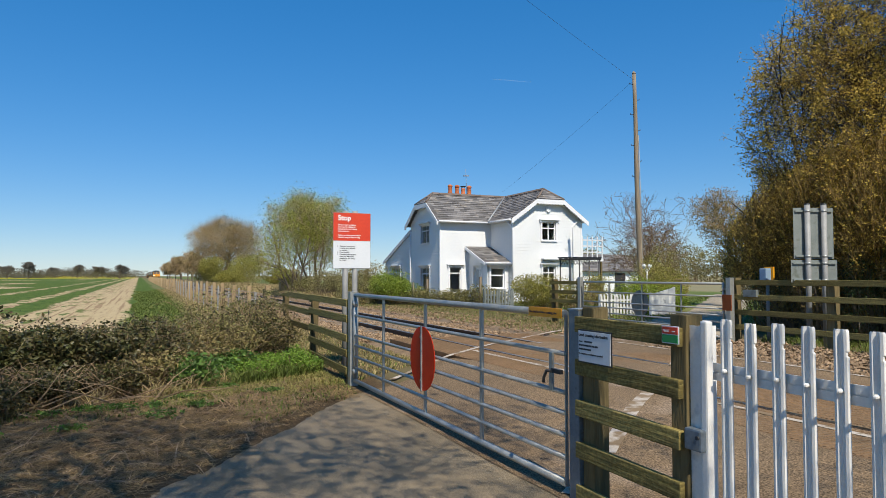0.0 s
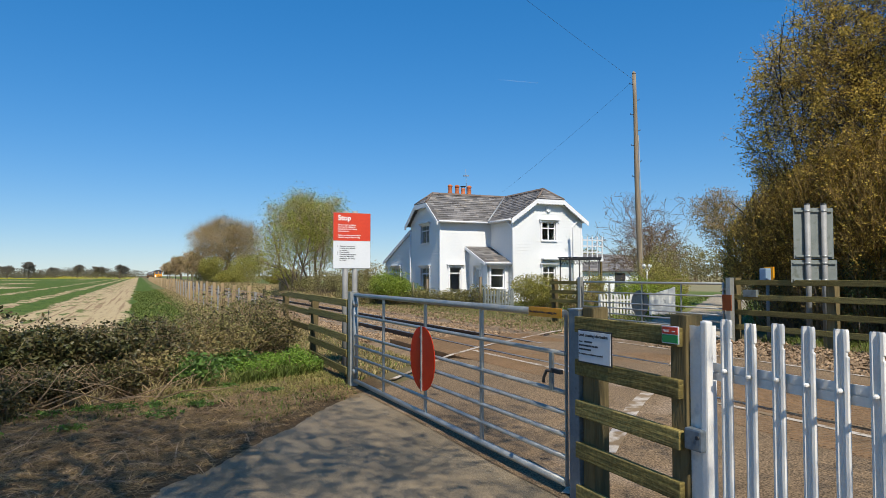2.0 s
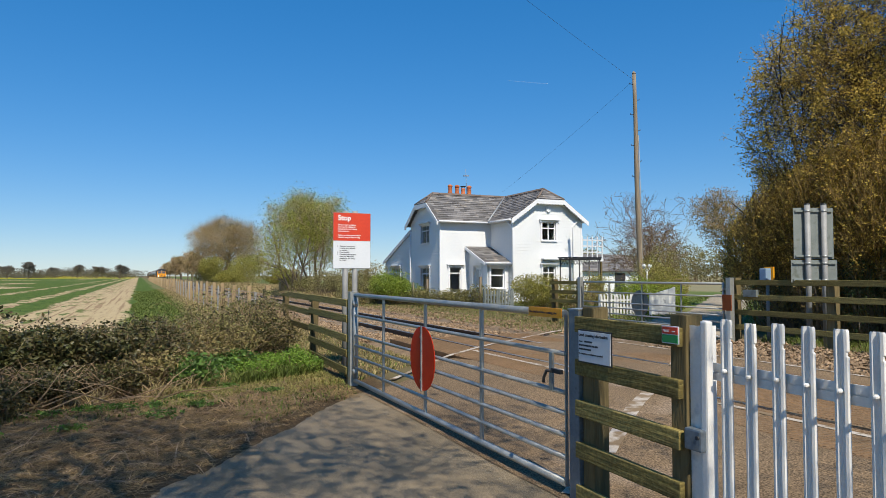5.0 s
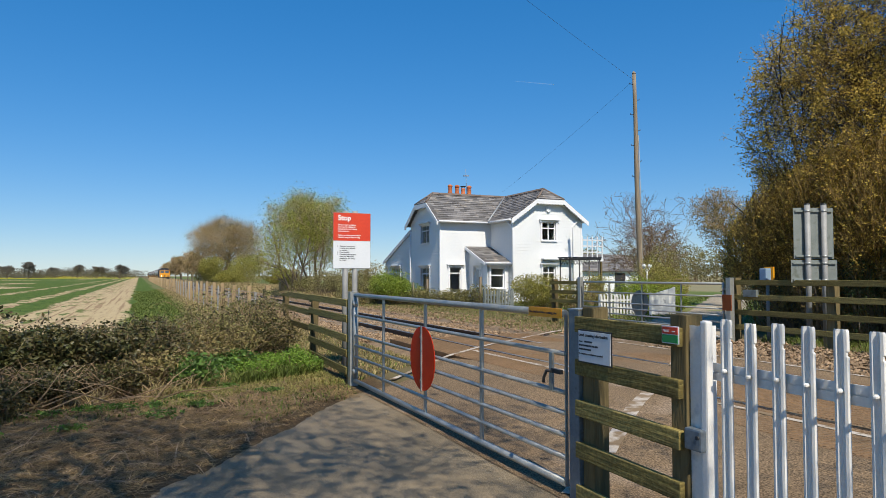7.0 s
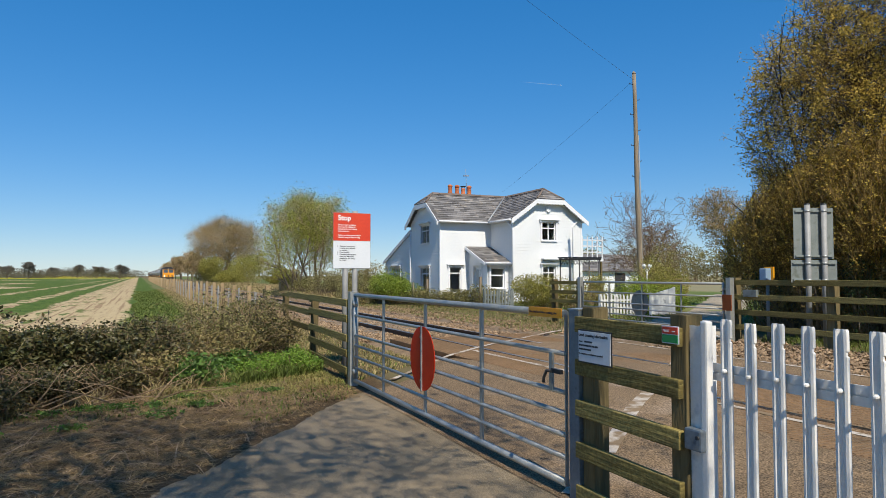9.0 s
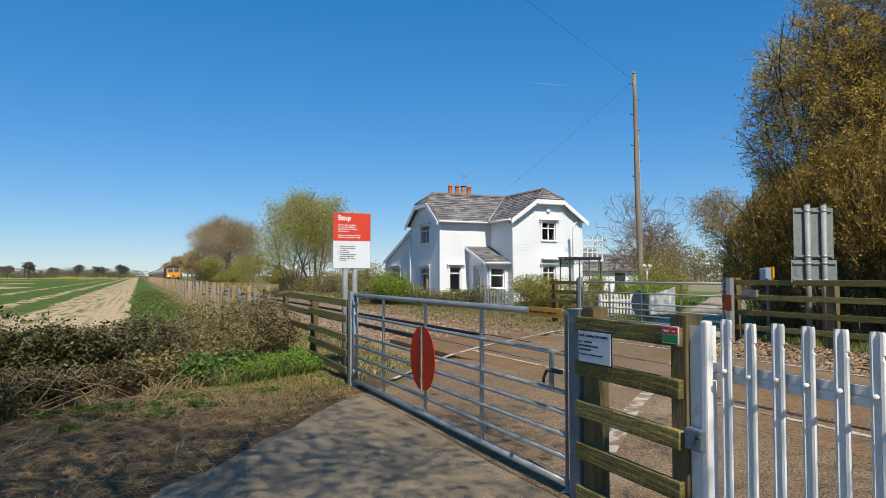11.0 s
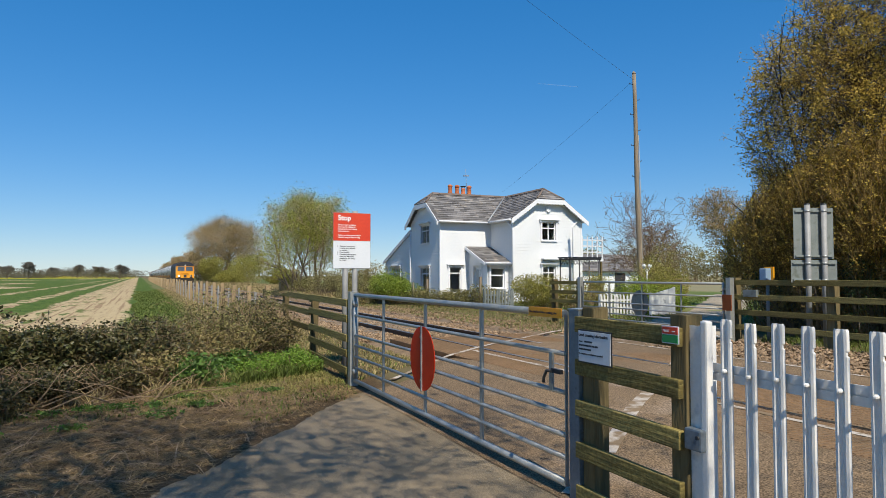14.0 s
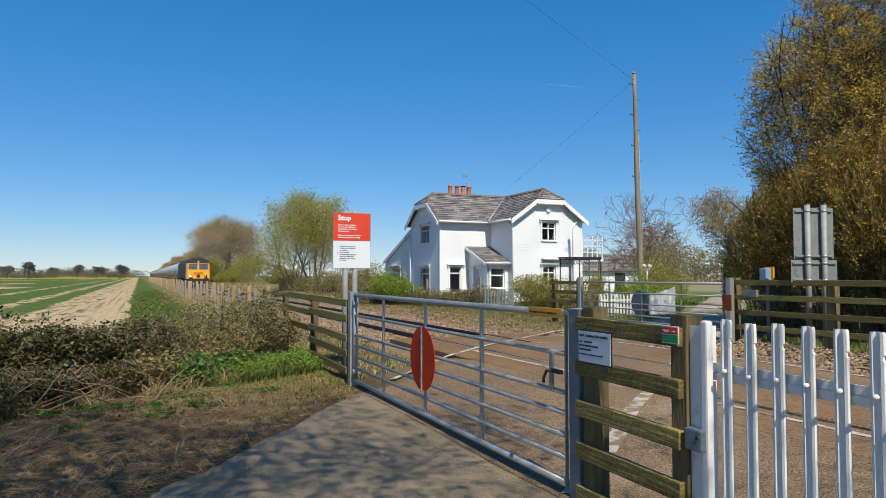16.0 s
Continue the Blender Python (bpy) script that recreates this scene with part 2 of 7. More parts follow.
def field_material():
    """Straw-littered earth near the road, crop with bare strips beyond, rough grass along the railway."""
    m = mat("ground_earth_and_crop", (0.125, 0.083, 0.042), (0.062, 0.041, 0.021), 0.95, 0, 1.6, 30, 0.7, spots=(0.20, 0.14, 0.075), spot_amount=0.42, speck=0.45, speck_scale=60)
    nt = m.node_tree
    N, L = nt.nodes, nt.links
    bs = N["Principled BSDF"]
    tc, sep = N.new("ShaderNodeTexCoord"), N.new("ShaderNodeSeparateXYZ")
    L.new(tc.outputs["Object"], sep.inputs[0])

    def calc(op, a, b=0.0, c=0.0):
        n = N.new("ShaderNodeMath")
        n.operation = op
        for i, v in enumerate((a, b, c)):
            if isinstance(v, (int, float)):
                n.inputs[i].default_value = v
            else:
                L.new(v, n.inputs[i])
        return n.outputs[0]

    def noise_at(scale, stretch=(1, 1, 1), detail=4):
        mp, n = N.new("ShaderNodeMapping"), N.new("ShaderNodeTexNoise")
        mp.inputs["Scale"].default_value = stretch
        L.new(tc.outputs["Object"], mp.inputs[0]), L.new(mp.outputs[0], n.inputs["Vector"])
        n.inputs["Scale"].default_value, n.inputs["Detail"].default_value = scale, detail
        return n.outputs[0]

    def step(v, lo, hi):
        n = N.new("ShaderNodeMapRange")
        n.interpolation_type = "SMOOTHSTEP"
        n.inputs[1].default_value, n.inputs[2].default_value = lo, hi
        L.new(v, n.inputs[0])
        return n.outputs[0]

    def blend(fac, a, b):
        n = N.new("ShaderNodeMix")
        n.data_type = "RGBA"
        L.new(fac, n.inputs[0])
        for i, v in ((6, a), (7, b)):
            if isinstance(v, tuple):
                n.inputs[i].default_value = (*v, 1)
            else:
                L.new(v, n.inputs[i])
        return n.outputs[2]

    x, y = sep.outputs[0], sep.outputs[1]
    wob = calc("MULTIPLY", calc("ADD", calc("SUBTRACT", noise_at(0.5, (1, 0.3, 1)), 0.5), calc("MULTIPLY", calc("SUBTRACT", noise_at(4.0, (1, 0.5, 1)), 0.5), 0.5)), 1.5)
    xw = calc("ADD", x, wob)

    def band(lo, hi, soft=0.1):
        return calc("MULTIPLY", step(xw, lo - soft, lo + soft), step(xw, hi + soft, hi - soft))

    earth = bs.inputs["Base Color"].links[0].from_socket
    crop = blend(step(noise_at(2.4, (1, 0.5, 1), 6), 0.3, 0.7), (0.045, 0.085, 0.012), (0.105, 0.145, 0.028))
    bare = blend(noise_at(2.2, (3, 0.8, 1)), (0.38, 0.285, 0.15), (0.53, 0.41, 0.235))
    rut = blend(step(noise_at(2.6, (2.2, 0.035, 1), 3), 0.50, 0.62), bare, (0.30, 0.205, 0.115))
    rut = blend(step(noise_at(6.0, (1, 0.22, 1), 3), 0.60, 0.68), rut, (0.22, 0.15, 0.085))
    rut = blend(calc("MULTIPLY", step(noise_at(1.6, (1, 0.25, 1), 7), 0.55, 0.62), step(xw, -1.4, -2.6)), rut, (0.10, 0.13, 0.03))
    rough_grass = blend(noise_at(0.8), (0.085, 0.115, 0.03), (0.22, 0.19, 0.09))
    # bare strips in the crop
    strip = calc("MAXIMUM", band(-6.4, -5.5), band(-10.2, -9.6))
    strip = calc("MULTIPLY", strip, step(noise_at(1.1, (1, 0.4, 1)), 0.40, 0.46))
    strip = calc("MAXIMUM", strip, band(-4.0, -0.45))
    headland = calc("MULTIPLY", step(calc("ADD", y, calc("MULTIPLY", wob, 4)), 33, 28), step(xw, -0.2, -0.8))
    patches = calc("MULTIPLY", step(noise_at(0.07, (1, 0.35, 1), 6), 0.56, 0.60), step(xw, -4.0, -6.0))
    strip = calc("MAXIMUM", calc("MAXIMUM", strip, headland), patches)
    field = blend(strip, crop, rut)
    field = blend(calc("MULTIPLY", step(y, 440, 450), step(xw, -2, -4)), field, (0.50, 0.43, 0.03))
    # margins
    col = blend(step(xw, 1.4, 1.9), field, rough_grass)
    # earth near the camera and round the road
    near = calc("MULTIPLY", step(calc("ADD", y, calc("MULTIPLY", wob, 3)), 15.5, 13.0), step(x, -16, -12))
    near = calc("MULTIPLY", near, step(x, 4.4, 3.4))
    col = blend(near, col, earth)
    # rough grass and cess past the near fence
    far_grass = blend(noise_at(0.9), (0.10, 0.095, 0.035), (0.20, 0.145, 0.08))
    cess = blend(noise_at(5.0), (0.17, 0.12, 0.08), (0.26, 0.19, 0.125))
    past = blend(calc("MULTIPLY", step(x, 3.9, 4.6), step(x, 9.6, 8.9)), far_grass, cess)
    col = blend(step(x, 3.0, 3.6), col, past)
    meadow = blend(step(noise_at(0.25, (1, 1, 1), 7), 0.35, 0.65), (0.07, 0.12, 0.022), (0.17, 0.18, 0.06))
    meadow = blend(step(calc("ADD", x, calc("MULTIPLY", wob, 4)), 44, 50), meadow, (0.25, 0.22, 0.12))
    col = blend(step(x, 17.5, 20.5), col, meadow)
    L.new(col, bs.inputs["Base Color"])
    return m


M_GROUND = field_material()


def lines(stops, counts):
    out = []
    for a, b, n in zip(stops, stops[1:], counts):
        out += [a + (b - a) * i / n for i in range(n)]
    return out + [stops[-1]]


gx = lines([-3500, -200, -14, 2.6, 4.2, 4.7, 8.5, 9.0, 16, 60, 400, 3500], [6, 12, 50, 8, 4, 10, 4, 16, 12, 6, 6])
gy = lines([-3500, -60, -4, 16, 60, 300, 4200], [6, 8, 60, 22, 10, 8])
gv = [(x, y, level(x, y)) for y in gy for x in gx]
nx = len(gx)
gf = [(j * nx + i, j * nx + i + 1, (j + 1) * nx + i + 1, (j + 1) * nx + i) for j in range(len(gy) - 1) for i in range(nx - 1)]
ground = tagged(raw("ground", gv, gf, M_GROUND), "flat farmland with straw-littered earth, crop rows and bare strips", "ground", kind="structure")
for pl in ground.data.polygons:
    pl.use_smooth = True


def hump(x):
    """The road climbs a little to the rails."""
    return 0.05 * ramp(3.2, 4.9, x) * (1 - ramp(8.3, 10.5, x))


def sheet(name, left, right, rise, material, label, wobble=0.0, cuts=10):
    """A road surface between two edge lines of equal length, draped on the ground."""
    V, F = [], []
    def fine(line):
        out = []
        for a, b in zip(line, line[1:]):
            k = 24
            out += [Vector(a).lerp(Vector(b), i / k) for i in range(k)]
        return out + [Vector(line[-1])]
    Lf, Rf = fine(left), fine(right)
    for i, (a, b) in enumerate(zip(Lf, Rf)):
        for j in range(cuts + 1):
            p = a.lerp(b, j / cuts)
            if j in (0, cuts) and wobble:
                w = noise.noise((p.x * 1.7, p.y * 1.7, 3)) * wobble + noise.noise((p.x * 6, p.y * 6, 9)) * wobble * 0.4
                p = p + (b - a).normalized() * w
            V.append((p.x, p.y, made_up(p.x, p.y) + hump(p.x) + rise - (0.05 if j in (0, cuts) else 0)))
    n = cuts + 1
    F = [(i * n + j, i * n + j + 1, (i + 1) * n + j + 1, (i + 1) * n + j) for i in range(len(Lf) - 1) for j in range(cuts)]
    ob = raw(name, V, F, material)
    ob.data.flip_normals()
    for pl in ob.data.polygons:
        pl.use_smooth = True
    return tagged(ob, label, "road", kind="structure")


sheet("road", [(-2.2, -30.0, 0), (-1.7, 3.4, 0), (0.2, 5.6, 0), (1.2, 6.9, 0), (2.6, 8.75, 0)], [(2.4, -30, 0), (2.3, -1.2, 0), (2.5, 1.0, 0), (2.62, 2.4, 0), (2.66, 3.7, 0)], 0.012, M_APRON, "old grey concrete approach road with dusty worn edges", 0.45, 14)
sheet("crossing_road", [(2.6, 8.9, 0), (4.0, 9.9, 0), (8.1, 13.1, 0), (11.6, 16.0, 0)], [(2.6, -3.0, 0), (4.0, -3.0, 0), (8.1, 3.4, 0), (11.6, 10.3, 0)], 0.018, M_ROAD, "brown dusty asphalt over the level crossing", 0.1, 16)
sheet("lane", [(11.6, 15.95, 0), (16.8, 18.1, 0), (25, 25.4, 0), (40, 39, 0)], [(11.6, 10.5, 0), (17.4, 15.6, 0), (26.4, 23.4, 0), (42, 36.6, 0)], 0.022, M_LANE, "pale gravel lane beyond the far gate", 0.35, 12)

# railway
RAIL_X = (5.84, 7.36)
TRACK = 6.6


def rail_section(x):
    """Half outlines of a flat-bottomed rail, 0.159 high."""
    return [(x - 0.07, 0), (x + 0.07, 0), (x + 0.07, 0.012), (x + 0.012, 0.035), (x + 0.01, 0.11), (x + 0.036, 0.122), (x + 0.036, 0.152), (x + 0.03, 0.159), (x - 0.03, 0.159), (x - 0.036, 0.152), (x - 0.036, 0.122), (x - 0.01, 0.11), (x - 0.012, 0.035), (x - 0.07, 0.012)]


for x in RAIL_X:
    t = thing("rail", pose(0, 0, 0.0), "long rusty steel rail with a worn bright head", "rail", "rails", "structure")
    bm = bmesh.new()
    prism(bm, [(a, b) for a, b in rail_section(x)], -60, 900, "y")
    part("rail_body", bm, M_RAIL, t)
    bm = bmesh.new()
    box(bm, (x - 0.027, -60, 0.155), (x + 0.027, 900, 0.1615))
    part("rail_head", bm, M_RAILTOP, t, "bright worn running surface")

# ballast: a low bed with loose stones on it
bm = bmesh.new()
prism(bm, [(4.3, -0.1), (4.9, 0.03), (8.3, 0.03), (8.9, -0.1)], -60, 900, "y")
bed = part("ballast_bed", bm, M_BALLAST)
tagged(bed, "brown stone ballast bed under the single railway track", "ballast", kind="structure")
bm = bmesh.new()
box(bm, (-1.25, -0.13, -0.1), (1.25, 0.13, 0.06), bevel=0.02)
sleeper_mesh = mesh_of("sleeper", bm, M_SLEEPER)
for i in range(160):
    y = 16.5 + i * 0.65
    ob = part("sleeper", sleeper_mesh, None, bed, m=pose(TRACK, y, 0.0))


def stones(name, boxes, size, label, group=""):
    """Loose angular stones, joined: they cannot be counted."""
    rng = np.random.default_rng(5)
    base = np.array([(1, 0, 0), (-1, 0, 0), (0, 1, 0), (0, -1, 0), (0, 0, 1), (0, 0, -1)], dtype=float)
    tri = np.array([(0, 2, 4), (2, 1, 4), (1, 3, 4), (3, 0, 4), (2, 0, 5), (1, 2, 5), (3, 1, 5), (0, 3, 5)])
    V, F, k = [], [], 0
    for (x0, x1, y0, y1, z0, z1, count) in boxes:
        P = rng.uniform((x0, y0, z0), (x1, y1, z1), (count, 3))
        for p in P:
            s = size * rng.uniform(0.5, 1.25)
            v = base * rng.uniform(0.45, 1.1, (6, 1)) * s + rng.normal(0, s * 0.22, (6, 3))
            a = rng.uniform(0, 6.28)
            v = np.c_[v[:, 0] * math.cos(a) - v[:, 1] * math.sin(a), v[:, 0] * math.sin(a) + v[:, 1] * math.cos(a), v[:, 2] * 0.75]
            v[:, :2] += p[:2]
            v[:, 2] += p[2]
            V.append(v), F.append(tri + 6 * k)
            k += 1
    ob = raw(name, np.concatenate(V), np.concatenate(F), M_BALLAST)
    return tagged(ob, label, "stones", group, "stuff")


stones("ballast_stones", [(4.5, 8.7, 14.6, 34, 0.02, 0.05, 20000), (4.5, 8.7, 34, 90, 0.02, 0.05, 6000), (9.0, 11.7, 3.0, 10.6, 0.09, 0.17, 5200), (8.8, 10.6, 12, 30, 0.07, 0.12, 2500)], 0.047, "loose angular brown ballast stones beside the track")

# crossing deck: panels between and beside the rails
deck = thing("crossing_deck", pose(0, 0, 0), "brown level crossing deck of long flat panels between the rails", "deck", kind="structure")
for x, w in ((5.36, 0.87), (6.6, 1.36), (7.84, 0.87)):
    for j in range(7):
        ob = part("panel", bpy.data.meshes.get("deck_panel_%d" % round(w * 100)) or (lambda b: (box(b, (-w / 2, -0.895, 0.0), (w / 2, 0.895, 0.09), bevel=0.008), [box(b, (-w / 2 + 0.03, -0.87 + q * 0.06, 0.088), (w / 2 - 0.03, -0.845 + q * 0.06, 0.096)) for q in range(29)], mesh_of("deck_panel_%d" % round(w * 100), b, M_DECK))[-1])(bmesh.new()), None, deck, m=pose(x, 2.1 + j * 1.8, 0.062))


# painted lines on the road
def stripe(pts, w, name="road_marking", label="worn white painted line on the crossing road"):
    V, F = [], []
    pts = [Vector((*p, 0)) for p in pts]
    fine = []
    for a, b in zip(pts, pts[1:]):
        k = max(2, int((b - a).length / 0.25))
        fine += [a.lerp(b, i / k) for i in range(k)]
    fine.append(pts[-1])
    for i, p in enumerate(fine):
        d = (fine[min(i + 1, len(fine) - 1)] - fine[max(i - 1, 0)]).normalized()
        s = Vector((-d.y, d.x, 0)) * (w / 2 + noise.noise((p.x * 5, p.y * 5, 2)) * w * 0.12)
        for q in (p + s, p - s):
            zz = made_up(q.x, q.y) + hump(q.x) + 0.026
            if 4.92 < q.x < 8.26:
                zz = max(zz, 0.158)
            V.append((q.x, q.y, zz))
    F = [(2 * i, 2 * i + 1, 2 * i + 3, 2 * i + 2) for i in range(len(fine) - 1)]
    ob = raw(name, V, F, M_LINE)
    ob.data.flip_normals()
    return tagged(ob, label, "road marking", "road markings", "structure")
# ---- markings ----
stripe([(3.3, 9.15), (4.0, 9.82), (5.85, 11.42), (8.4, 13.4), (11.0, 15.5)], 0.085)
stripe([(5.64, 6.42), (4.62, 5.57), (3.55, 4.62)], 0.15)
stripe([(3.0, 4.15), (2.7, 3.9)], 0.15)
stripe([(8.0, 8.5), (7.3, 7.9)], 0.15)
stripe([(5.54, 11.0), (5.52, 8.4), (5.6, 5.5), (5.6, 3.0)], 0.09)
stripe([(8.86, 13.2), (8.86, 9.6), (8.88, 5.0)], 0.09)


# ---- gates ----
def bar_gate(m, label, group, disc_mat, bars, stiles, length, disc_z, disc_y):
    """A seven-bar steel field gate; runs along local y from its hinge end at 0."""
    g = thing("field_gate", m, label, "gate", group)
    for i, zz in enumerate(bars):
        r = 0.027 if i in (0, len(bars) - 1) else 0.0175
        bm = bmesh.new()
        tube(bm, (0, 0, zz), (0, length - 0.013, zz), r, n=12)
        part("bar", bm, M_GALV, g)
    for y, w in stiles:
        bm = bmesh.new()
        box(bm, (-0.012, y - w, bars[-1]), (0.012, y + w, bars[0]), bevel=0.004)
        part("upright", bm, M_GALV, g)
    bm = bmesh.new()
    tube(bm, (0, 0, bars[-1] - 0.03), (0, 0, bars[0] + 0.03), 0.026, n=12)
    part("hinge_stile", bm, M_GALV, g)
    bm = bmesh.new()
    box(bm, (-0.012, length - 0.012, bars[-1]), (0.012, length, bars[0]), bevel=0.003)
    part("latch_stile", bm, M_GALV, g)
    for zz in (bars[0] - 0.12, bars[-1] + 0.12):
        bm = bmesh.new()
        tube(bm, (0, -0.1, zz), (0, 0.03, zz), 0.014)
        tube(bm, (0, 0, zz - 0.035), (0, 0, zz + 0.035), 0.034)
        part("hinge", bm, M_GALV, g)
    bm = bmesh.new()
    b = bmesh.new()
    bmesh.ops.create_cone(b, cap_ends=True, segments=48, radius1=0.325, radius2=0.325, depth=0.006)
    merge(bm, b, Matrix.Translation((0.034, disc_y, disc_z)) @ Matrix.Rotation(radians(90), 4, "Y"))
    d = part("disc", bm, disc_mat, g, "round flat warning disc")
    bm = bmesh.new()
    box(bm, (0.038, disc_y - 0.012, disc_z - 0.33), (0.052, disc_y + 0.012, disc_z + 0.33), bevel=0.003)
    part("disc_strap", bm, M_GREYPOST, d, "thin upright metal strap over the disc")
    for zz in (0.22, -0.22):
        bm = bmesh.new()
        tube(bm, (0.05, disc_y, disc_z + zz), (0.058, disc_y, disc_z + zz), 0.012)
        part("bolt", bm, M_GALV, d)
    return g


BARS = (1.24, 0.965, 0.70, 0.56, 0.41, 0.26, 0.09)
near_gate = bar_gate(pose(2.68, 8.9, 0.0) @ Matrix.Rotation(math.pi, 4, "Z"), "closed galvanised seven-bar field gate with a red disc, across the road", "crossing gates", M_DISC, BARS, ((1.17, 0.02), (2.47, 0.02), (3.72, 0.02)), 4.985, 0.66, 2.47)
far_gate = bar_gate(pose(11.5, 10.9, 0.09), "closed galvanised seven-bar field gate with a grey disc back", "crossing gates", M_SIGNBACK, BARS, ((1.25, 0.016), (2.6, 0.016), (3.9, 0.018)), 5.05, 0.72, 2.72)
def steel_post(m, h, w, name="gate_post", label="square galvanised steel gate post", material=M_GALV):
    g = thing(name, m, label, "post", "gate posts")
    bm = bmesh.new()
    box(bm, (-w / 2, -w / 2, -0.1), (w / 2, w / 2, h), bevel=0.006)
    part("shaft", bm, material, g)
    bm = bmesh.new()
    box(bm, (-w / 2 - 0.004, -w / 2 - 0.004, h), (w / 2 + 0.004, w / 2 + 0.004, h + 0.012), bevel=0.003)
    part("cap", bm, M_GALV, g)
    return g


steel_post(pose(2.70, 9.06, 0), 1.27, 0.115)
steel_post(pose(2.72, 3.81, 0), 1.27, 0.115, label="square dull blue-grey steel latch post, its shade put into the colour", material=M_DULLSHADEZINC)
steel_post(pose(11.52, 16.12, 0.09), 1.36, 0.12)
steel_post(pose(11.52, 10.74, 0.09), 1.36, 0.12)

# yellow plate on the gate's top bar
bm = bmesh.new()
box(bm, (2.636, 3.915, 1.208), (2.645, 4.34, 1.276), bevel=0.002)
plate = part("yellow_plate", bm, M_YELLOW, label="yellow plate with dark print on the gate's top bar")
tagged(plate, category="sign plate")


def bars_text(parent, rows, x0, y0, z0, dz, size, material, plane_m, gap=0.35):
    """Unreadable print: rows of small bars. rows: widths in metres of each line's words."""
    bm = bmesh.new()
    for i, words in enumerate(rows):
        u = x0
        for w in words:
            box(bm, (u, -0.0035, z0 - i * dz - size / 2), (u + w, -0.001, z0 - i * dz + size / 2), plane_m)
            u += w + size * gap
    return part("print", bm, material, parent)


def lettering(text, size, m, material, parent, name="lettering", bold=0.0):
    cu = bpy.data.curves.new(name, "FONT")
    cu.body, cu.size, cu.extrude, cu.offset = text, size, 0.0008, bold
    ob = new("tmp_text", cu)
    dg = bpy.context.evaluated_depsgraph_get()
    me = bpy.data.meshes.new_from_object(ob.evaluated_get(dg))
    bpy.data.objects.remove(ob)
    me.transform(m)
    me.materials.clear()
    me.materials.append(material)
    o = new(name, me)
    o.parent = parent
    return o


# print on the yellow plate (faces -x: local x runs along -y)
FACE_W = Matrix.Rotation(radians(-90), 4, "Z")
rng = random.Random(3)
lettering("Use telephone before opening gates", 0.0245, Matrix.Translation((2.634, 4.325, 1.234)) @ FACE_W @ Matrix.Rotation(radians(90), 4, "X"), M_INK, plate, bold=0.0004)


def rail_fence(name, label, group, posts, rails, post_size, post_top, x, side, mats=(M_POST, M_WOOD), rail_t=0.04):
    """Timber post and rail fence along y. rails: (y0, y1, z0 at y0, z at y1, half height). side: which face of the posts they are on."""
    f = thing(name, pose(0, 0, 0), label, "fence", group)
    for (y, top, base, lean) in posts:
        bm = bmesh.new()
        box(bm, (-post_size / 2, -post_size / 2, base - 0.15), (post_size / 2, post_size / 2, top), bevel=0.008)
        part("post", bm, mats[0], f, m=pose(x, y, 0, 0, lean, 0))
    for (y0, y1, za, zb, hh) in rails:
        bm = bmesh.new()
        L = math.hypot(y1 - y0, zb - za)
        box(bm, (-rail_t / 2, 0, -hh), (rail_t / 2, L, hh), bevel=0.006)
        for v in bm.verts:
            v.co.x += 0.006 * noise.noise((v.co.y * 3, y0, za * 7))
        part("rail", bm, mats[1], f, m=pose(x + side * (post_size / 2 + rail_t / 2 - 0.004), y0, za, math.degrees(math.atan2(zb - za, y1 - y0)), 0, 0))
    return f


RZ = (1.18, 0.90, 0.63, 0.355, 0.075)
rail_fence("post_and_rail_fence", "short weathered green timber fence panel beside the gate latch post", "timber fences",
           [(3.68, 1.295, 0, 0), (2.865, 1.29, 0, 0)], [(2.83, 3.78, z - 0.012, z, 0.052) for z in RZ], 0.12, 1.29, 2.745, -1)
rail_fence("post_and_rail_fence", "weathered green timber post and rail fence beside the gate", "timber fences",
           [(9.25, 1.1, 0, 0), (11.5, 1.17, 0, 1), (13.9, 1.2, 0, 0), (16.2, 1.2, 0, -1)],
           [(9.2, 11.5, z, z + 0.02, 0.05) for z in (1.12, 0.90, 0.63, 0.42, 0.18)] + [(11.5, 13.9, 1.13, 1.15, 0.05), (11.5, 13.9, 0.88, 0.9, 0.05), (11.5, 13.9, 0.62, 0.62, 0.05), (13.9, 16.2, 1.14, 1.12, 0.05), (13.9, 16.2, 0.88, 0.88, 0.05)], 0.11, 1.2, 2.73, -1)
rail_fence("post_and_rail_fence", "long weathered timber post and rail fence before the thicket", "timber fences",
           [(10.80, 1.46, 0.09, 0)] + [(8.55 - i * 1.9, 1.42, 0.09, 0) for i in range(6)],
           [(-1, 10.78, z + 0.02, z, 0.055) for z in (1.36, 1.05, 0.73, 0.42)], 0.16, 1.4, 11.75, -1)
rail_fence("post_and_rail_fence", "short weathered timber fence beside the far gate", "timber fences",
           [(16.4, 1.42, 0.09, 0), (17.7, 1.4, 0.09, 0)], [(16.3, 17.8, z, z, 0.055) for z in (1.3, 1.02, 0.75, 0.45)], 0.15, 1.4, 11.7, -1)

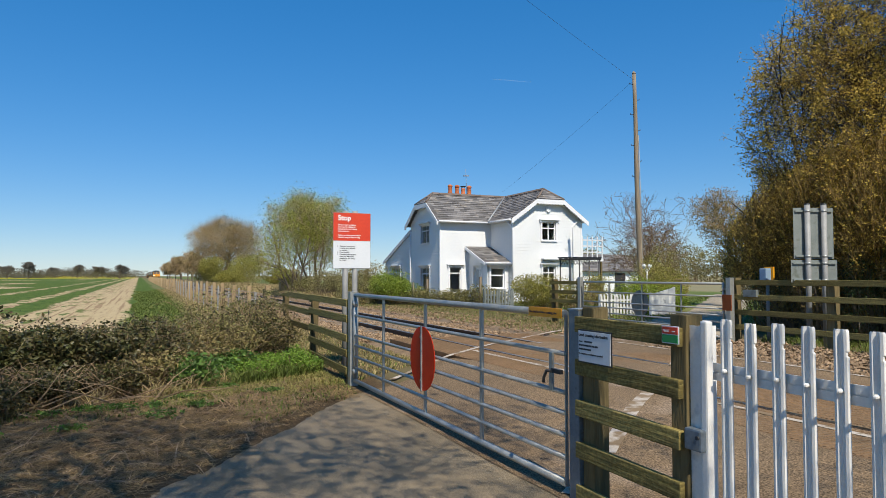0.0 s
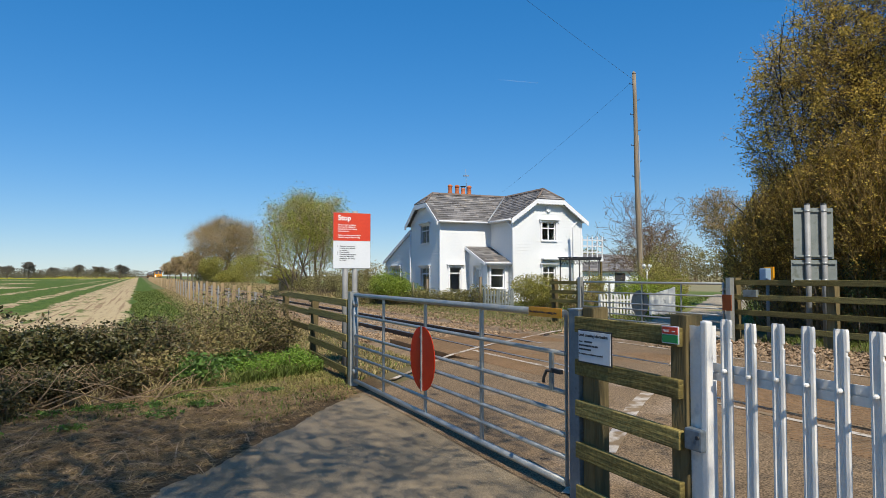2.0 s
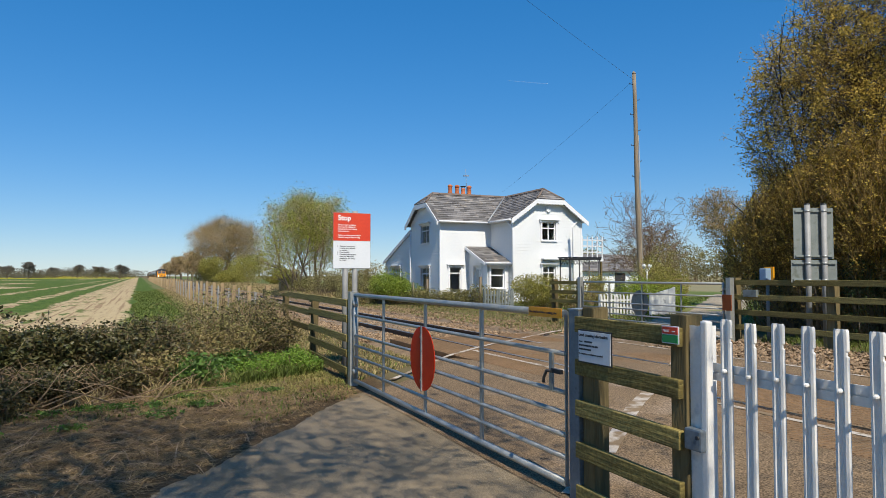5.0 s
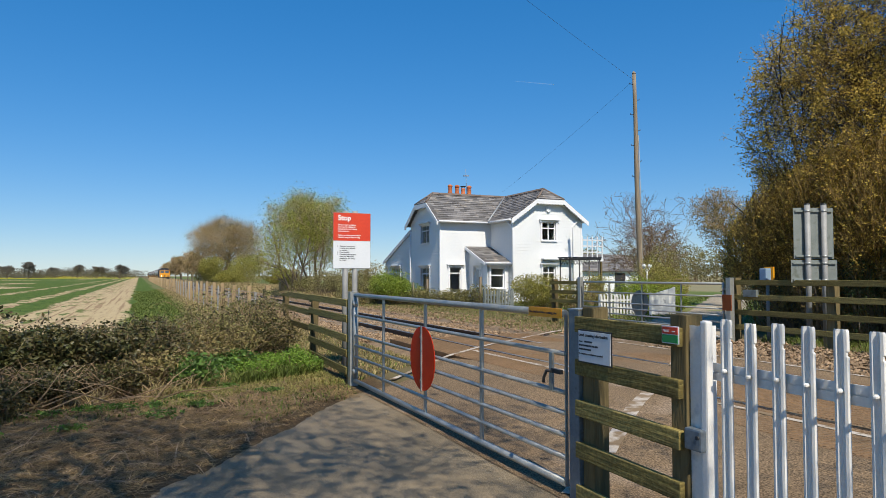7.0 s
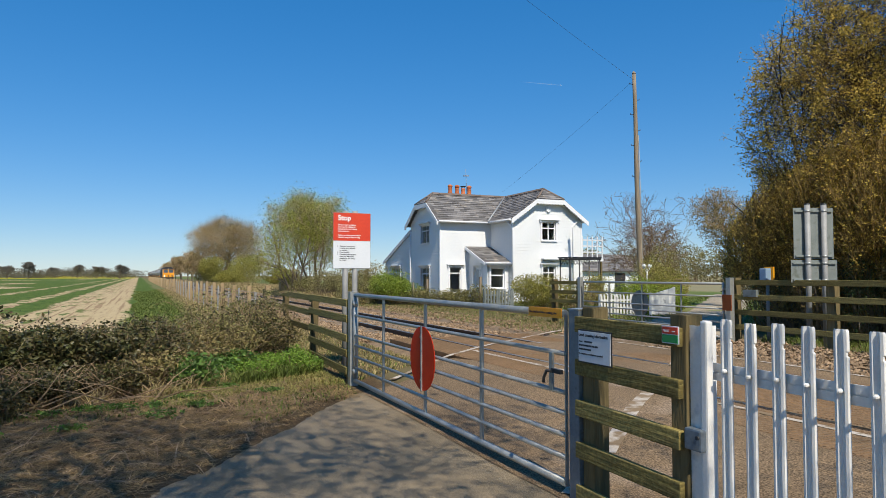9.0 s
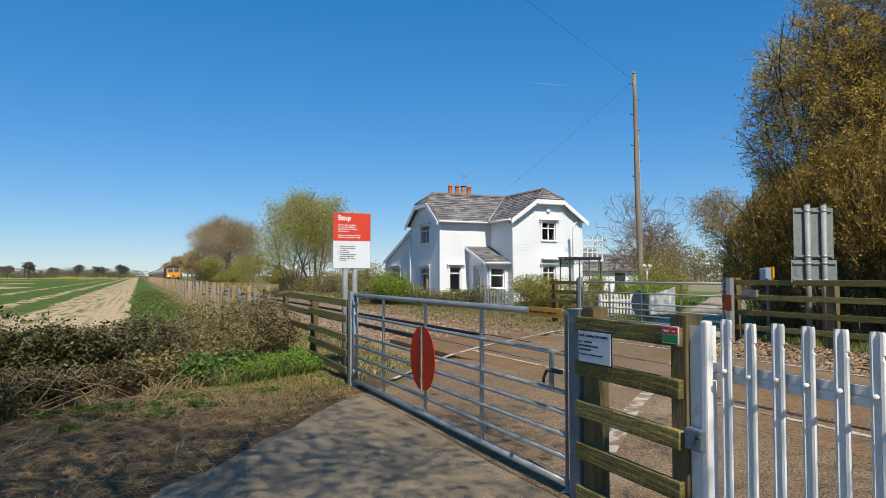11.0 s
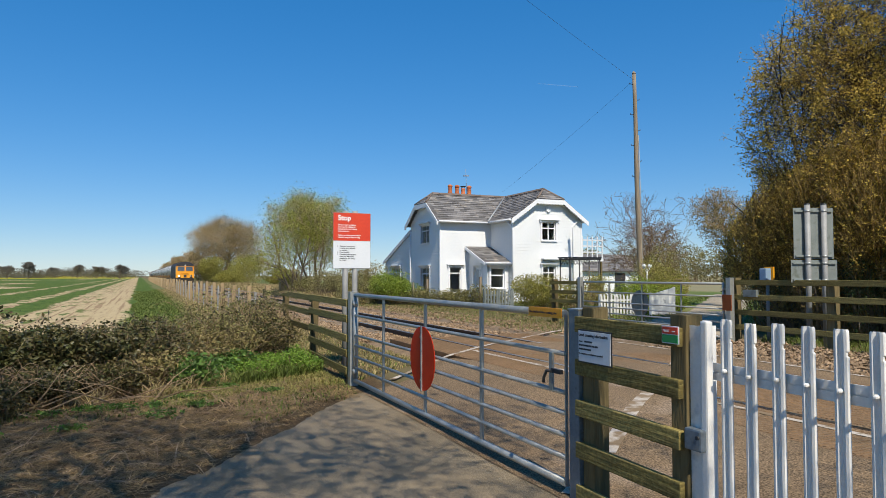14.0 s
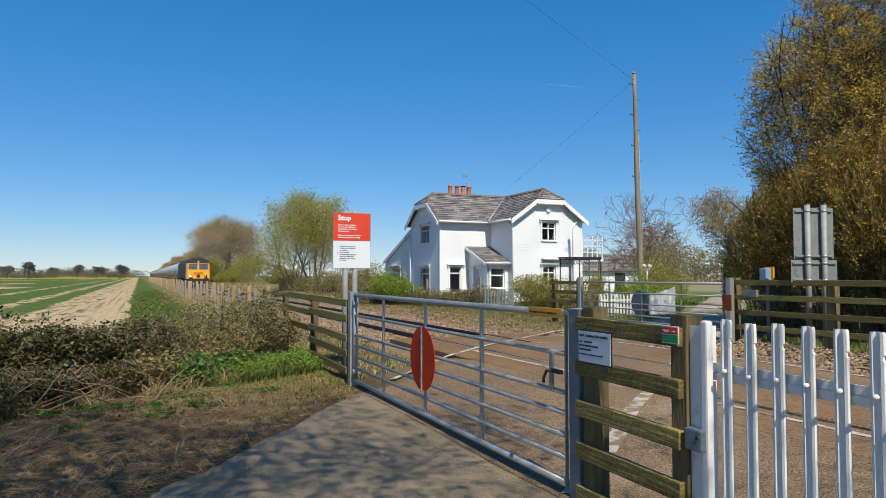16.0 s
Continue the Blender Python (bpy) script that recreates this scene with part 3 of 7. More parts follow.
# wire fence along the field: pale timber posts and thin grey stakes
wire_fence = thing("wire_fence", pose(0, 0, 0), "wire field fence of pale timber posts and thin grey stakes", "fence", "field fences")
bm = bmesh.new()
box(bm, (-0.055, -0.055, -0.2), (0.055, 0.055, 1.24), bevel=0.01)
wood_stake = mesh_of("post", bm, M_NEWPOST)
bm = bmesh.new()
box(bm, (-0.025, -0.025, -0.2), (0.025, 0.025, 1.14), bevel=0.005)
steel_stake = mesh_of("stake", bm, M_GREYPOST)
rng = random.Random(8)
y = 16.0
i = 0
while y < 230:
    if i % 2 == 0 or y > 60:
        part("post", wood_stake, None, wire_fence, m=pose(2.73 + rng.uniform(-0.04, 0.04), y, rng.uniform(-0.06, 0.04), rng.uniform(-2, 2), rng.uniform(-2, 2), 0))
    else:
        part("stake", steel_stake, None, wire_fence, m=pose(2.73 + rng.uniform(-0.04, 0.04), y, rng.uniform(-0.06, 0.02), rng.uniform(-2, 2), rng.uniform(-2, 2), 0))
    y += 1.55 if y < 60 else 3.0
    i += 1
for zz in (0.3, 0.6, 0.85, 1.08):
    bm = bmesh.new()
    tube(bm, (2.70, 16, zz), (2.70, 230, zz), 0.003, n=4)
    part("wire", bm, M_GREYPOST, wire_fence)

# palisade fence: corrugated steel pales
palisade = thing("palisade_fence", pose(0, 0, 0), "pale galvanised steel palisade fence with corrugated pales and notched tops", "fence", "palisade")


def pale_mesh(top):
    prof = [(-0.035, 0.0), (-0.030, -0.011), (-0.018, -0.014), (-0.006, -0.003), (0.006, -0.003), (0.018, -0.014), (0.030, -0.011), (0.035, 0.0)]
    bm = bmesh.new()
    zs = [0.0, 0.4, 0.8, top - 0.118, top - 0.112, top - 0.098, top - 0.092, top - 0.022, top - 0.008, top]
    shrink = [1, 1, 1, 1, 1, 1, 1, 1, 0.96, 0.86]
    nick = [0, 0, 0, 0, 0.008, 0.008, 0, 0, 0, 0]
    grid = [[bm.verts.new((d, max(u * s, -0.035 + c), z)) for u, d in prof] for z, s, c in zip(zs, shrink, nick)]
    for A, B in zip(grid, grid[1:]):
        for k in range(len(prof) - 1):
            bm.faces.new((A[k], A[k + 1], B[k + 1], B[k])).smooth = False
    bmesh.ops.recalc_face_normals(bm, faces=bm.faces[:])
    bmesh.ops.solidify(bm, geom=bm.faces[:], thickness=0.0035)
    for zz in (top - 0.262, 0.30):
        tube(bm, (-0.026, 0, zz), (-0.005, 0, zz), 0.011, 0.011, n=8)
        b = bmesh.new()
        bmesh.ops.create_uvsphere(b, u_segments=8, v_segments=5, radius=0.012)
        merge(bm, b, Matrix.Translation((-0.024, 0, zz)))
    return mesh_of("pale", bm, M_PALE)


PM = pale_mesh(1.272)
rng = random.Random(2)
for i in range(18):
    y = 2.64 if i == 0 else 2.642 - 0.157 * i + 0.005
    part("pale", PM, None, palisade, m=pose(2.74, y - 0.06, rng.uniform(-0.006, 0.006), 0, 0, rng.uniform(-3, 3)))
for zz in (1.0, 0.3):
    bm = bmesh.new()
    box(bm, (2.755, -2.4, zz - 0.044), (2.761, 2.69, zz - 0.003), bevel=0.001)
    box(bm, (2.755, -2.4, zz + 0.004), (2.761, 2.69, zz + 0.044), bevel=0.001)
    box(bm, (2.7615, -2.4, zz - 0.04), (2.765, 2.69, zz + 0.04))
    box(bm, (2.757, -2.4, zz - 0.029), (2.80, 2.69, zz - 0.024))
    part("rail", bm, M_PALE, palisade)
bm = bmesh.new()
box(bm, (2.71, 2.72, -0.1), (2.715, 2.82, 1.235))
box(bm, (2.71, 2.718, -0.1), (2.81, 2.724, 1.235))
box(bm, (2.71, 2.816, -0.1), (2.81, 2.822, 1.235))
part("post", bm, M_PALE, palisade, "flat steel end post")
bm = bmesh.new()
box(bm, (2.69, 2.665, 0.0), (2.735, 2.715, 1.265), bevel=0.012)
part("slam_post", bm, M_PALE, palisade, "boxed steel end pale")
bm = bmesh.new()
box(bm, (2.655, 2.68, 0.585), (2.71, 2.80, 0.70), bevel=0.012)
lock = part("lock_box", bm, M_DULLSHADEZINC, palisade, "steel lock box")
bm = bmesh.new()
tube(bm, (2.645, 2.70, 0.66), (2.66, 2.70, 0.66), 0.011)
part("keyhole", bm, M_BLACK, lock)

# ---- signs ----
SIGN_TURN = 0.0
stop = thing("stop_sign", pose(3.04, 10.3, 0), "red and white level crossing stop sign on two grey posts", "sign")
for dx in (-0.095, 0.06):
    bm = bmesh.new()
    tube(bm, (dx, 0.035, -0.1), (dx, 0.035, 2.52), 0.044, n=16)
    part("post", bm, M_GREYPOST, stop)
bm = bmesh.new()
box(bm, (-0.30, -0.013, 2.05), (0.30, -0.009, 2.485), bevel=0.001)
red = part("red_panel", bm, M_RED, stop, "red upper panel")
bm = bmesh.new()
box(bm, (-0.30, -0.013, 1.62), (0.30, -0.009, 2.047), bevel=0.001)
white = part("white_panel", bm, M_SIGNWHITE, stop, "white lower panel")
bm = bmesh.new()
box(bm, (-0.305, -0.009, 1.615), (0.305, -0.003, 2.49), bevel=0.002)
part("backing", bm, M_SIGNBACK, stop)
for zz in (1.75, 2.3):
    bm = bmesh.new()
    box(bm, (-0.27, -0.003, zz - 0.02), (0.27, 0.012, zz + 0.02))
    part("clamp_rail", bm, M_GALV, stop)
UP = Matrix.Rotation(radians(90), 4, "X")
lettering("Stop", 0.115, Matrix.Translation((-0.23, -0.015, 2.37)) @ UP, M_WHITEINK, red, bold=0.003)
for i, line in enumerate(("Always telephone before", "crossing with vehicles or", "animals to find out if there", "is time to cross", "", "Tell the crossing operator if the", "vehicle is large or slow-moving")):
    if line:
        lettering(line, 0.0285, Matrix.Translation((-0.23, -0.015, 2.288 - i * 0.0325)) @ UP, M_WHITEINK, red, bold=0.0007)
for i, (mark, line) in enumerate((("1", "Open far gate before"), ("", "crossing with vehicles"), ("", "or animals"), ("2", "Cross quickly"), ("3", "Close and secure gates"), ("", "after use. Maximum"), ("", "penalty for not doing"), ("", "so \u00a31000"))):
    lettering(line, 0.0285, Matrix.Translation((-0.20, -0.015, 1.953 - i * 0.0315)) @ UP, M_INK, white, bold=0.0005)
    if mark:
        lettering(mark, 0.0285, Matrix.Translation((-0.238, -0.015, 1.953 - i * 0.0315)) @ UP, M_INK, white, bold=0.0005)

# information plate on the near fence (faces -x)
info = thing("information_sign", Matrix.Translation((2.638, 3.55, 1.045)) @ FACE_W, "small white crossing information sign with a black edge", "sign")
bm = bmesh.new()
box(bm, (-0.175, 0, -0.108), (0.175, 0.006, 0.108), bevel=0.002)
part("border", bm, M_BLACK, info)
bm = bmesh.new()
box(bm, (-0.165, -0.003, -0.098), (0.165, 0.001, 0.098), bevel=0.001)
face = part("face", bm, M_SIGNWHITE, info)
lettering("Level crossing information", 0.028, Matrix.Translation((-0.158, -0.0042, 0.064)) @ UP, M_INK, face, bold=0.0006)
lettering("Name:", 0.016, Matrix.Translation((-0.158, -0.0042, 0.026)) @ UP, M_INK, face, bold=0.0004)
lettering("In emergency, use telephone provided", 0.016, Matrix.Translation((-0.158, -0.0042, -0.052)) @ UP, M_INK, face, bold=0.0004)
bars_text(face, [[0.05, 0.03]], -0.10, 0, 0.031, 0, 0.011, M_INK, Matrix.Translation((0, -0.001, 0)))
bars_text(face, [[0.02, 0.02, 0.06, 0.02, 0.03, 0.03], [0.05, 0.03, 0.04]], -0.158, 0, 0.006, 0.025, 0.011, M_INK, Matrix.Translation((0, -0.001, 0)))
alert = thing("alert_plate", Matrix.Translation((2.638, 2.875, 1.18)) @ FACE_W, "small red and green alert plate on the timber fence", "sign")
bm = bmesh.new()
box(bm, (-0.064, 0, -0.048), (0.064, 0.006, 0.048), bevel=0.002)
part("border", bm, M_SIGNWHITE, alert)
bm = bmesh.new()
box(bm, (-0.058, -0.003, 0.004), (0.058, 0.001, 0.042))
ra = part("red_half", bm, M_RED, alert)
bm = bmesh.new()
box(bm, (-0.058, -0.003, -0.042), (0.058, 0.001, -0.0))
part("green_half", bm, M_GREEN, alert)
lettering("ALERT", 0.018, Matrix.Translation((-0.052, -0.0042, 0.015)) @ UP, M_WHITEINK, ra)
bars_text(ra, [[0.02]], 0.018, 0, 0.02, 0, 0.006, M_WHITEINK, Matrix.Translation((0, -0.001, 0)))

# far sign, seen from behind
back = thing("stop_sign", pose(12.0, 9.1, 0.09, 0, 0, -24), "grey back of a crossing sign on two grey posts", "sign")
for dx in (-0.15, 0.17):
    bm = bmesh.new()
    tube(bm, (dx, -0.05, -0.1), (dx, -0.05, 2.80), 0.052, n=16)
    p = part("post", bm, M_GREYPOST, back)
    bm = bmesh.new()
    tube(bm, (dx, -0.05, 2.795), (dx, -0.05, 2.815), 0.055, n=16)
    part("cap", bm, M_BLACK, p)
for nm, a, b, w in (("upper_panel", 1.74, 2.74, 0.39), ("lower_panel", 1.28, 1.72, 0.45)):
    bm = bmesh.new()
    box(bm, (-w, 0.02, a), (w, 0.026, b), bevel=0.002)
    pn = part(nm, bm, M_SIGNBACK, back)
    bm = bmesh.new()
    for q in (a + 0.05, b - 0.07):
        box(bm, (-w + 0.03, -0.012, q - 0.015), (w - 0.03, 0.02, q + 0.02), bevel=0.003)
    part("clamp_rail", bm, M_SIGNBACK, pn)
    for q in (a + 0.05, b - 0.07):
        for dx in (-0.15, 0.17):
            bm = bmesh.new()
            tube(bm, (dx, -0.05, q - 0.02), (dx, -0.05, q + 0.022), 0.056, n=16)
            part("clamp", bm, M_GALV, pn)

# telegraph pole with step irons and wires
pole = thing("telegraph_pole", pose(21.25, 25.0, 0.05, 0, -1.5, 0), "tall weathered timber telegraph pole with step irons", "pole")
bm = bmesh.new()
chain(bm, [(0.02 * math.sin(i), 0, -0.3 + i * 1.25) for i in range(10)], [0.135 - i * 0.0055 for i in range(10)], 14)
part("shaft", bm, M_POLE, pole)
for i in range(11):
    z0 = 3.2 + i * 0.72
    s = 1 if i % 2 else -1
    bm = bmesh.new()
    chain(bm, [(0, 0, z0), (s * 0.27, 0, z0), (s * 0.28, 0, z0 + 0.06)], 0.016, 6)
    part("step_iron", bm, M_BLACK, pole)
bm = bmesh.new()
tube(bm, (0, 0, 10.9), (0, 0, 11.02), 0.095, 0.03, n=12)
part("cap", bm, M_POLE, pole)
bm = bmesh.new()
tube(bm, (0.12, -0.08, 0.2), (0.1, -0.07, 8.0), 0.02, n=6)
part("cable_duct", bm, M_GREYPOST, pole)


def wire(a, b, sag, r, label):
    a, b = Vector(a), Vector(b)
    bm = bmesh.new()
    chain(bm, [a.lerp(b, i / 24) - Vector((0, 0, sag * 4 * (i / 24) * (1 - i / 24))) for i in range(25)], r, 5)
    ob = part("overhead_wire", bm, M_BLACK, label=label)
    return tagged(ob, category="wire", group="overhead wires")


wire((20.97, 25.0, 10.65), (-15.9, 1.0, 10.75), 0.25, 0.005, "thin dark overhead wire over the road")
wire((20.97, 25.0, 10.65), (19.8, 35.6, 6.5), 0.1, 0.004, "thin dark overhead wire from the pole to the cottage")

# ---- cottage ----
house = thing("cottage", pose(0, 0, 0), "white weatherboarded two-storey crossing cottage with a grey slate roof", "house")
EAVE, RIDGE = 4.62, 6.18


def wall_cells(u0, u1, z0, z1, holes):
    us = sorted({u0, u1, *[v for h in holes for v in h[:2]]})
    zs = sorted({z0, z1, *[v for h in holes for v in h[2:]]})
    for a, b in zip(us, us[1:]):
        for c, d in zip(zs, zs[1:]):
            if not any(h[0] <= (a + b) / 2 <= h[1] and h[2] <= (c + d) / 2 <= h[3] for h in holes):
                yield a, b, c, d


def wall(name, m, u1, z1, holes, boards=True, top=None, z0=-0.1, lip=0.007):
    """A wall in its own frame: u along it, y into the house, openings cut through. top: an outline (u, z) above z1."""
    bm = bmesh.new()
    for a, b, c, d in wall_cells(0, u1, z0, z1, holes):
        box(bm, (a, 0.0, c), (b, 0.22, d))
    if top:
        prism(bm, top, 0.0, 0.22, "y")
    w = part(name, bm, M_BOARD, house, m=m)
    if boards:
        bm = bmesh.new()
        pitch = 0.165
        zz = 0.05
        zmax = max([z1] + [p[1] for p in (top or [])])
        while zz < zmax - 0.05:
            lo, hi = 0.0, u1
            mid = zz + pitch / 2
            if mid > z1 and top:
                xs = []
                for (ua, za), (ub, zb) in zip(top, top[1:] + top[:1]):
                    if (za - mid) * (zb - mid) < 0:
                        xs.append(ua + (ub - ua) * (mid - za) / (zb - za))
                if len(xs) < 2:
                    zz += pitch
                    continue
                lo, hi = min(xs), max(xs)
            elif mid > z1:
                break
            cuts = [(h[0], h[1]) for h in holes if h[2] - 0.02 < mid < h[3] + 0.02]
            segs, at = [], lo
            for a, b in sorted(cuts):
                if a > at:
                    segs.append((at, a))
                at = max(at, b)
            if hi > at:
                segs.append((at, hi))
            for a, b in segs:
                v = [bm.verts.new(p) for p in ((a, -0.006 - lip, zz), (b, -0.006 - lip, zz), (b, -0.006, zz + pitch), (a, -0.006, zz + pitch), (a, 0.002, zz), (b, 0.002, zz), (b, 0.002, zz + pitch), (a, 0.002, zz + pitch))]
                for q in ((0, 1, 2, 3), (1, 0, 4, 5), (0, 3, 7, 4), (2, 1, 5, 6)):
                    bm.faces.new([v[i] for i in q])
            zz += pitch
        bmesh.ops.recalc_face_normals(bm, faces=bm.faces[:])
        tagged(part("weatherboard_cladding", bm, M_BOARD, w), kind="stuff")
    return w


def window(parent_wall, u0, u1, z0, z1, lights=2, transom=0.3, hood=True, curtain=None):
    """A white casement in an opening: frame, panes, sill, hood. In the wall's own frame."""
    win = part("window", (lambda b: (box(b, (u0, 0.05, z0), (u0 + 0.05, 0.11, z1)), box(b, (u1 - 0.05, 0.05, z0), (u1, 0.11, z1)), box(b, (u0 + 0.05, 0.05, z0), (u1 - 0.05, 0.11, z0 + 0.05)), box(b, (u0 + 0.05, 0.05, z1 - 0.05), (u1 - 0.05, 0.11, z1)), b)[-1])(bmesh.new()), M_TRIM, parent_wall)
    w = (u1 - u0 - 0.1) / lights
    zt = z1 - 0.05 - transom if transom else None
    bm = bmesh.new()
    for i in range(1, lights):
        box(bm, (u0 + 0.05 + i * w - 0.025, 0.052, z0 + 0.05), (u0 + 0.05 + i * w + 0.025, 0.108, z1 - 0.05))
    if zt:
        box(bm, (u0 + 0.05, 0.046, zt - 0.03), (u1 - 0.05, 0.106, zt + 0.03))
    if bm.verts:
        part("glazing_bar", bm, M_TRIM, win)
    else:
        bm.free()
    for i in range(lights):
        for a, b in (((z0 + 0.05, zt - 0.03), (zt + 0.03, z1 - 0.05)) if zt else ((z0 + 0.05, z1 - 0.05),)):
            bm = bmesh.new()
            box(bm, (u0 + 0.05 + i * w, 0.082, a), (u0 + 0.05 + (i + 1) * w, 0.088, b))
            part("pane", bm, M_GLASS, win).visible_shadow = False
    bm = bmesh.new()
    box(bm, (u0 - 0.08, -0.09, z0 - 0.06), (u1 + 0.08, 0.05, z0), bevel=0.01)
    part("sill", bm, M_TRIM, win)
    bm = bmesh.new()
    for a in (u0 - 0.1, u1):
        box(bm, (a, -0.045, z0), (a + 0.1, 0.0, z1))
    box(bm, (u0 - 0.1, -0.045, z1), (u1 + 0.1, 0.0, z1 + 0.1))
    part("architrave", bm, M_TRIM, win)
    if hood:
        bm = bmesh.new()
        box(bm, (u0 - 0.2, -0.17, z1 + 0.1), (u1 + 0.2, 0.0, z1 + 0.15), bevel=0.008)
        for a in (u0 - 0.15, u1 + 0.1):
            box(bm, (a, -0.11, z1 - 0.02), (a + 0.05, -0.047, z1 + 0.1))
        part("hood", bm, M_TRIM, win)
    if curtain:
        bm = bmesh.new()
        for a, b in curtain:
            n = 8
            for k in range(n):
                p, q = a + (b - a) * k / n, a + (b - a) * (k + 1) / n
                box(bm, (p, 0.16 + 0.02 * (k % 2), z0 + 0.03), (q, 0.175 + 0.02 * (k % 2), z1 - 0.03))
        part("curtain", bm, M_CURTAIN, win)
    return win


# frames of the walls: u along the wall
FRONT = pose(15.0, 33.9, 0)                                  # faces -y
WING = pose(18.1, 31.3, 0)
LEFT = pose(15.0, 42.9, 0, 0, 0, -90)                        # faces -x, u runs to -y
WINGSIDE = pose(18.1, 33.9, 0, 0, 0, -90)
PORCHF = pose(16.78, 31.75, 0)
PORCHS = pose(16.78, 33.9, 0, 0, 0, -90)

fw = wall("front_wall", FRONT, 3.1, EAVE, [(0.58, 1.26, 0.55, 2.0)], boards=True)
window(fw, 0.58, 1.26, 0.55, 2.0, 1, 0.3)
ww = wall("wing_wall", WING, 4.35, EAVE, [(1.78, 2.66, 3.42, 4.42), (1.82, 2.62, 0.95, 2.02)], top=[(0, EAVE), (4.35, EAVE), (3.0, 5.52), (1.35, 5.52)])
window(ww, 1.78, 2.66, 3.42, 4.42, 2, 0.28)
window(ww, 1.82, 2.62, 0.95, 2.02, 2, 0.3)
# the end wall facing the railway, and the lean-to behind it
lw = wall("end_wall", pose(15.0, 38.25, 0, 0, 0, -90), 4.35, EAVE, [(1.48, 2.95, 3.36, 4.42), (1.48, 3.0, 0.5, 1.98)], top=[(0, EAVE), (4.35, EAVE), (3.1, 5.44), (1.25, 5.44)], lip=0.02)
window(lw, 1.62, 2.86, 3.36, 4.42, 2, 0.28)
window(lw, 1.62, 2.9, 0.5, 1.98, 2, 0.3)
lt = wall("lean_to_wall", pose(15.003, 42.9, 0, 0, 0, -90), 4.64, 2.35, [(1.2, 2.95, 1.05, 2.02)], top=[(0, 2.35), (4.64, 2.35), (4.64, 4.1), (0, 2.45)], lip=0.02)
window(lt, 1.3, 2.85, 1.05, 2.02, 3, 0.25)
ws = wall("wing_side_wall", WINGSIDE, 2.6, EAVE, [], lip=0.02)
wall("back_wall", pose(22.45, 38.25, 0, 0, 0, 180), 7.45, EAVE, [], boards=False)
wall("garden_wall", pose(22.45, 31.3, 0, 0, 0, 90), 6.95, EAVE, [], boards=False)
wall("lean_to_back_wall", pose(20, 42.9, 0, 0, 0, 180), 5.0, 2.4, [], boards=False)
wall("lean_to_side_wall", pose(20, 38.3, 0, 0, 0, 90), 4.6, 2.4, [], boards=False)
bm = bmesh.new()
box(bm, (15.3, 34.2, 2.3), (22.2, 37.9, 2.4))
box(bm, (18.4, 31.6, 2.3), (22.2, 34.2, 2.4))
box(bm, (15.3, 34.2, 4.5), (22.2, 37.9, 4.56))
box(bm, (18.4, 31.6, 4.5), (22.2, 34.2, 4.56))
box(bm, (18.3, 34.3, 0.0), (18.4, 37.9, 4.5))
part("inner_floor", bm, M_DARKROOM, house)

# corner boards
for (x, y, a, b) in ((14.955, 33.86, 0, EAVE), (18.06, 31.26, 0, EAVE), (22.40, 31.26, 0, EAVE), (14.955, 38.25, 0, 4.3)):
    bm = bmesh.new()
    box(bm, (x, y, a), (x + 0.09, y + 0.09, b), bevel=0.01)
    part("corner_board", bm, M_TRIM, house)


def slates(name, corners, material, parent, course=0.24, width=0.38, thick=0.012, label=""):
    """A roof slope given by eave-left, eave-right, ridge-right, ridge-left, laid with overlapping slates."""
    A, B, C, D = [Vector(c) for c in corners]
    nrm = (B - A).cross(D - A).normalized()
    if nrm.z < 0:
        nrm = -nrm
    bm = bmesh.new()
    slab(bm, [A, B, C, D] if (B - A).cross(D - A).z > 0 else [D, C, B, A], 0.06)
    roof = part(name, bm, M_SLATE, parent, label)
    n = max(2, int(((A - D).length + (B - C).length) / 2 / course))
    V, F = [], []
    rng = random.Random(len(V) + n)
    for i in range(n):
        t0, t1 = i / n, min((i + 1.25) / n, 1)
        l0, r0, l1, r1 = A.lerp(D, t0), B.lerp(C, t0), A.lerp(D, t1), B.lerp(C, t1)
        m = max(1, int((r0 - l0).length / width))
        off = 0.5 if i % 2 else 0.0
        ks = [0.0] + [(k + off) / m for k in range(1 if not off else 0, m) if 0 < (k + off) / m < 1] + [1.0]
        for a, b in zip(ks, ks[1:]):
            g = 0.004 / max((r0 - l0).length, 0.1)
            lift = nrm * (0.028 + rng.uniform(0, 0.010))
            top = nrm * 0.006
            p = [l0.lerp(r0, a + g) + lift, l0.lerp(r0, b - g) + lift, l1.lerp(r1, b - g) + top, l1.lerp(r1, a + g) + top]
            s = len(V)
            V += [tuple(q) for q in p] + [tuple(q - nrm * thick) for q in p]
            F += [(s, s + 1, s + 2, s + 3), (s + 1, s, s + 4, s + 5), (s, s + 3, s + 7, s + 4), (s + 2, s + 1, s + 5, s + 6)]
    ob = raw("slate_covering", V, F, material, roof)
    tagged(ob, kind="stuff")
    return roof


OH = 0.28
k = (RIDGE - EAVE) / 2.175
ze = EAVE - OH * k + 0.08
XL = 14.72                      # verge past the end wall
YW = 31.02                      # verge past the wing
RY, RX = 36.07, 20.28           # ridge lines
HB, HT = 5.62, 0.62             # hip foot height, hip run
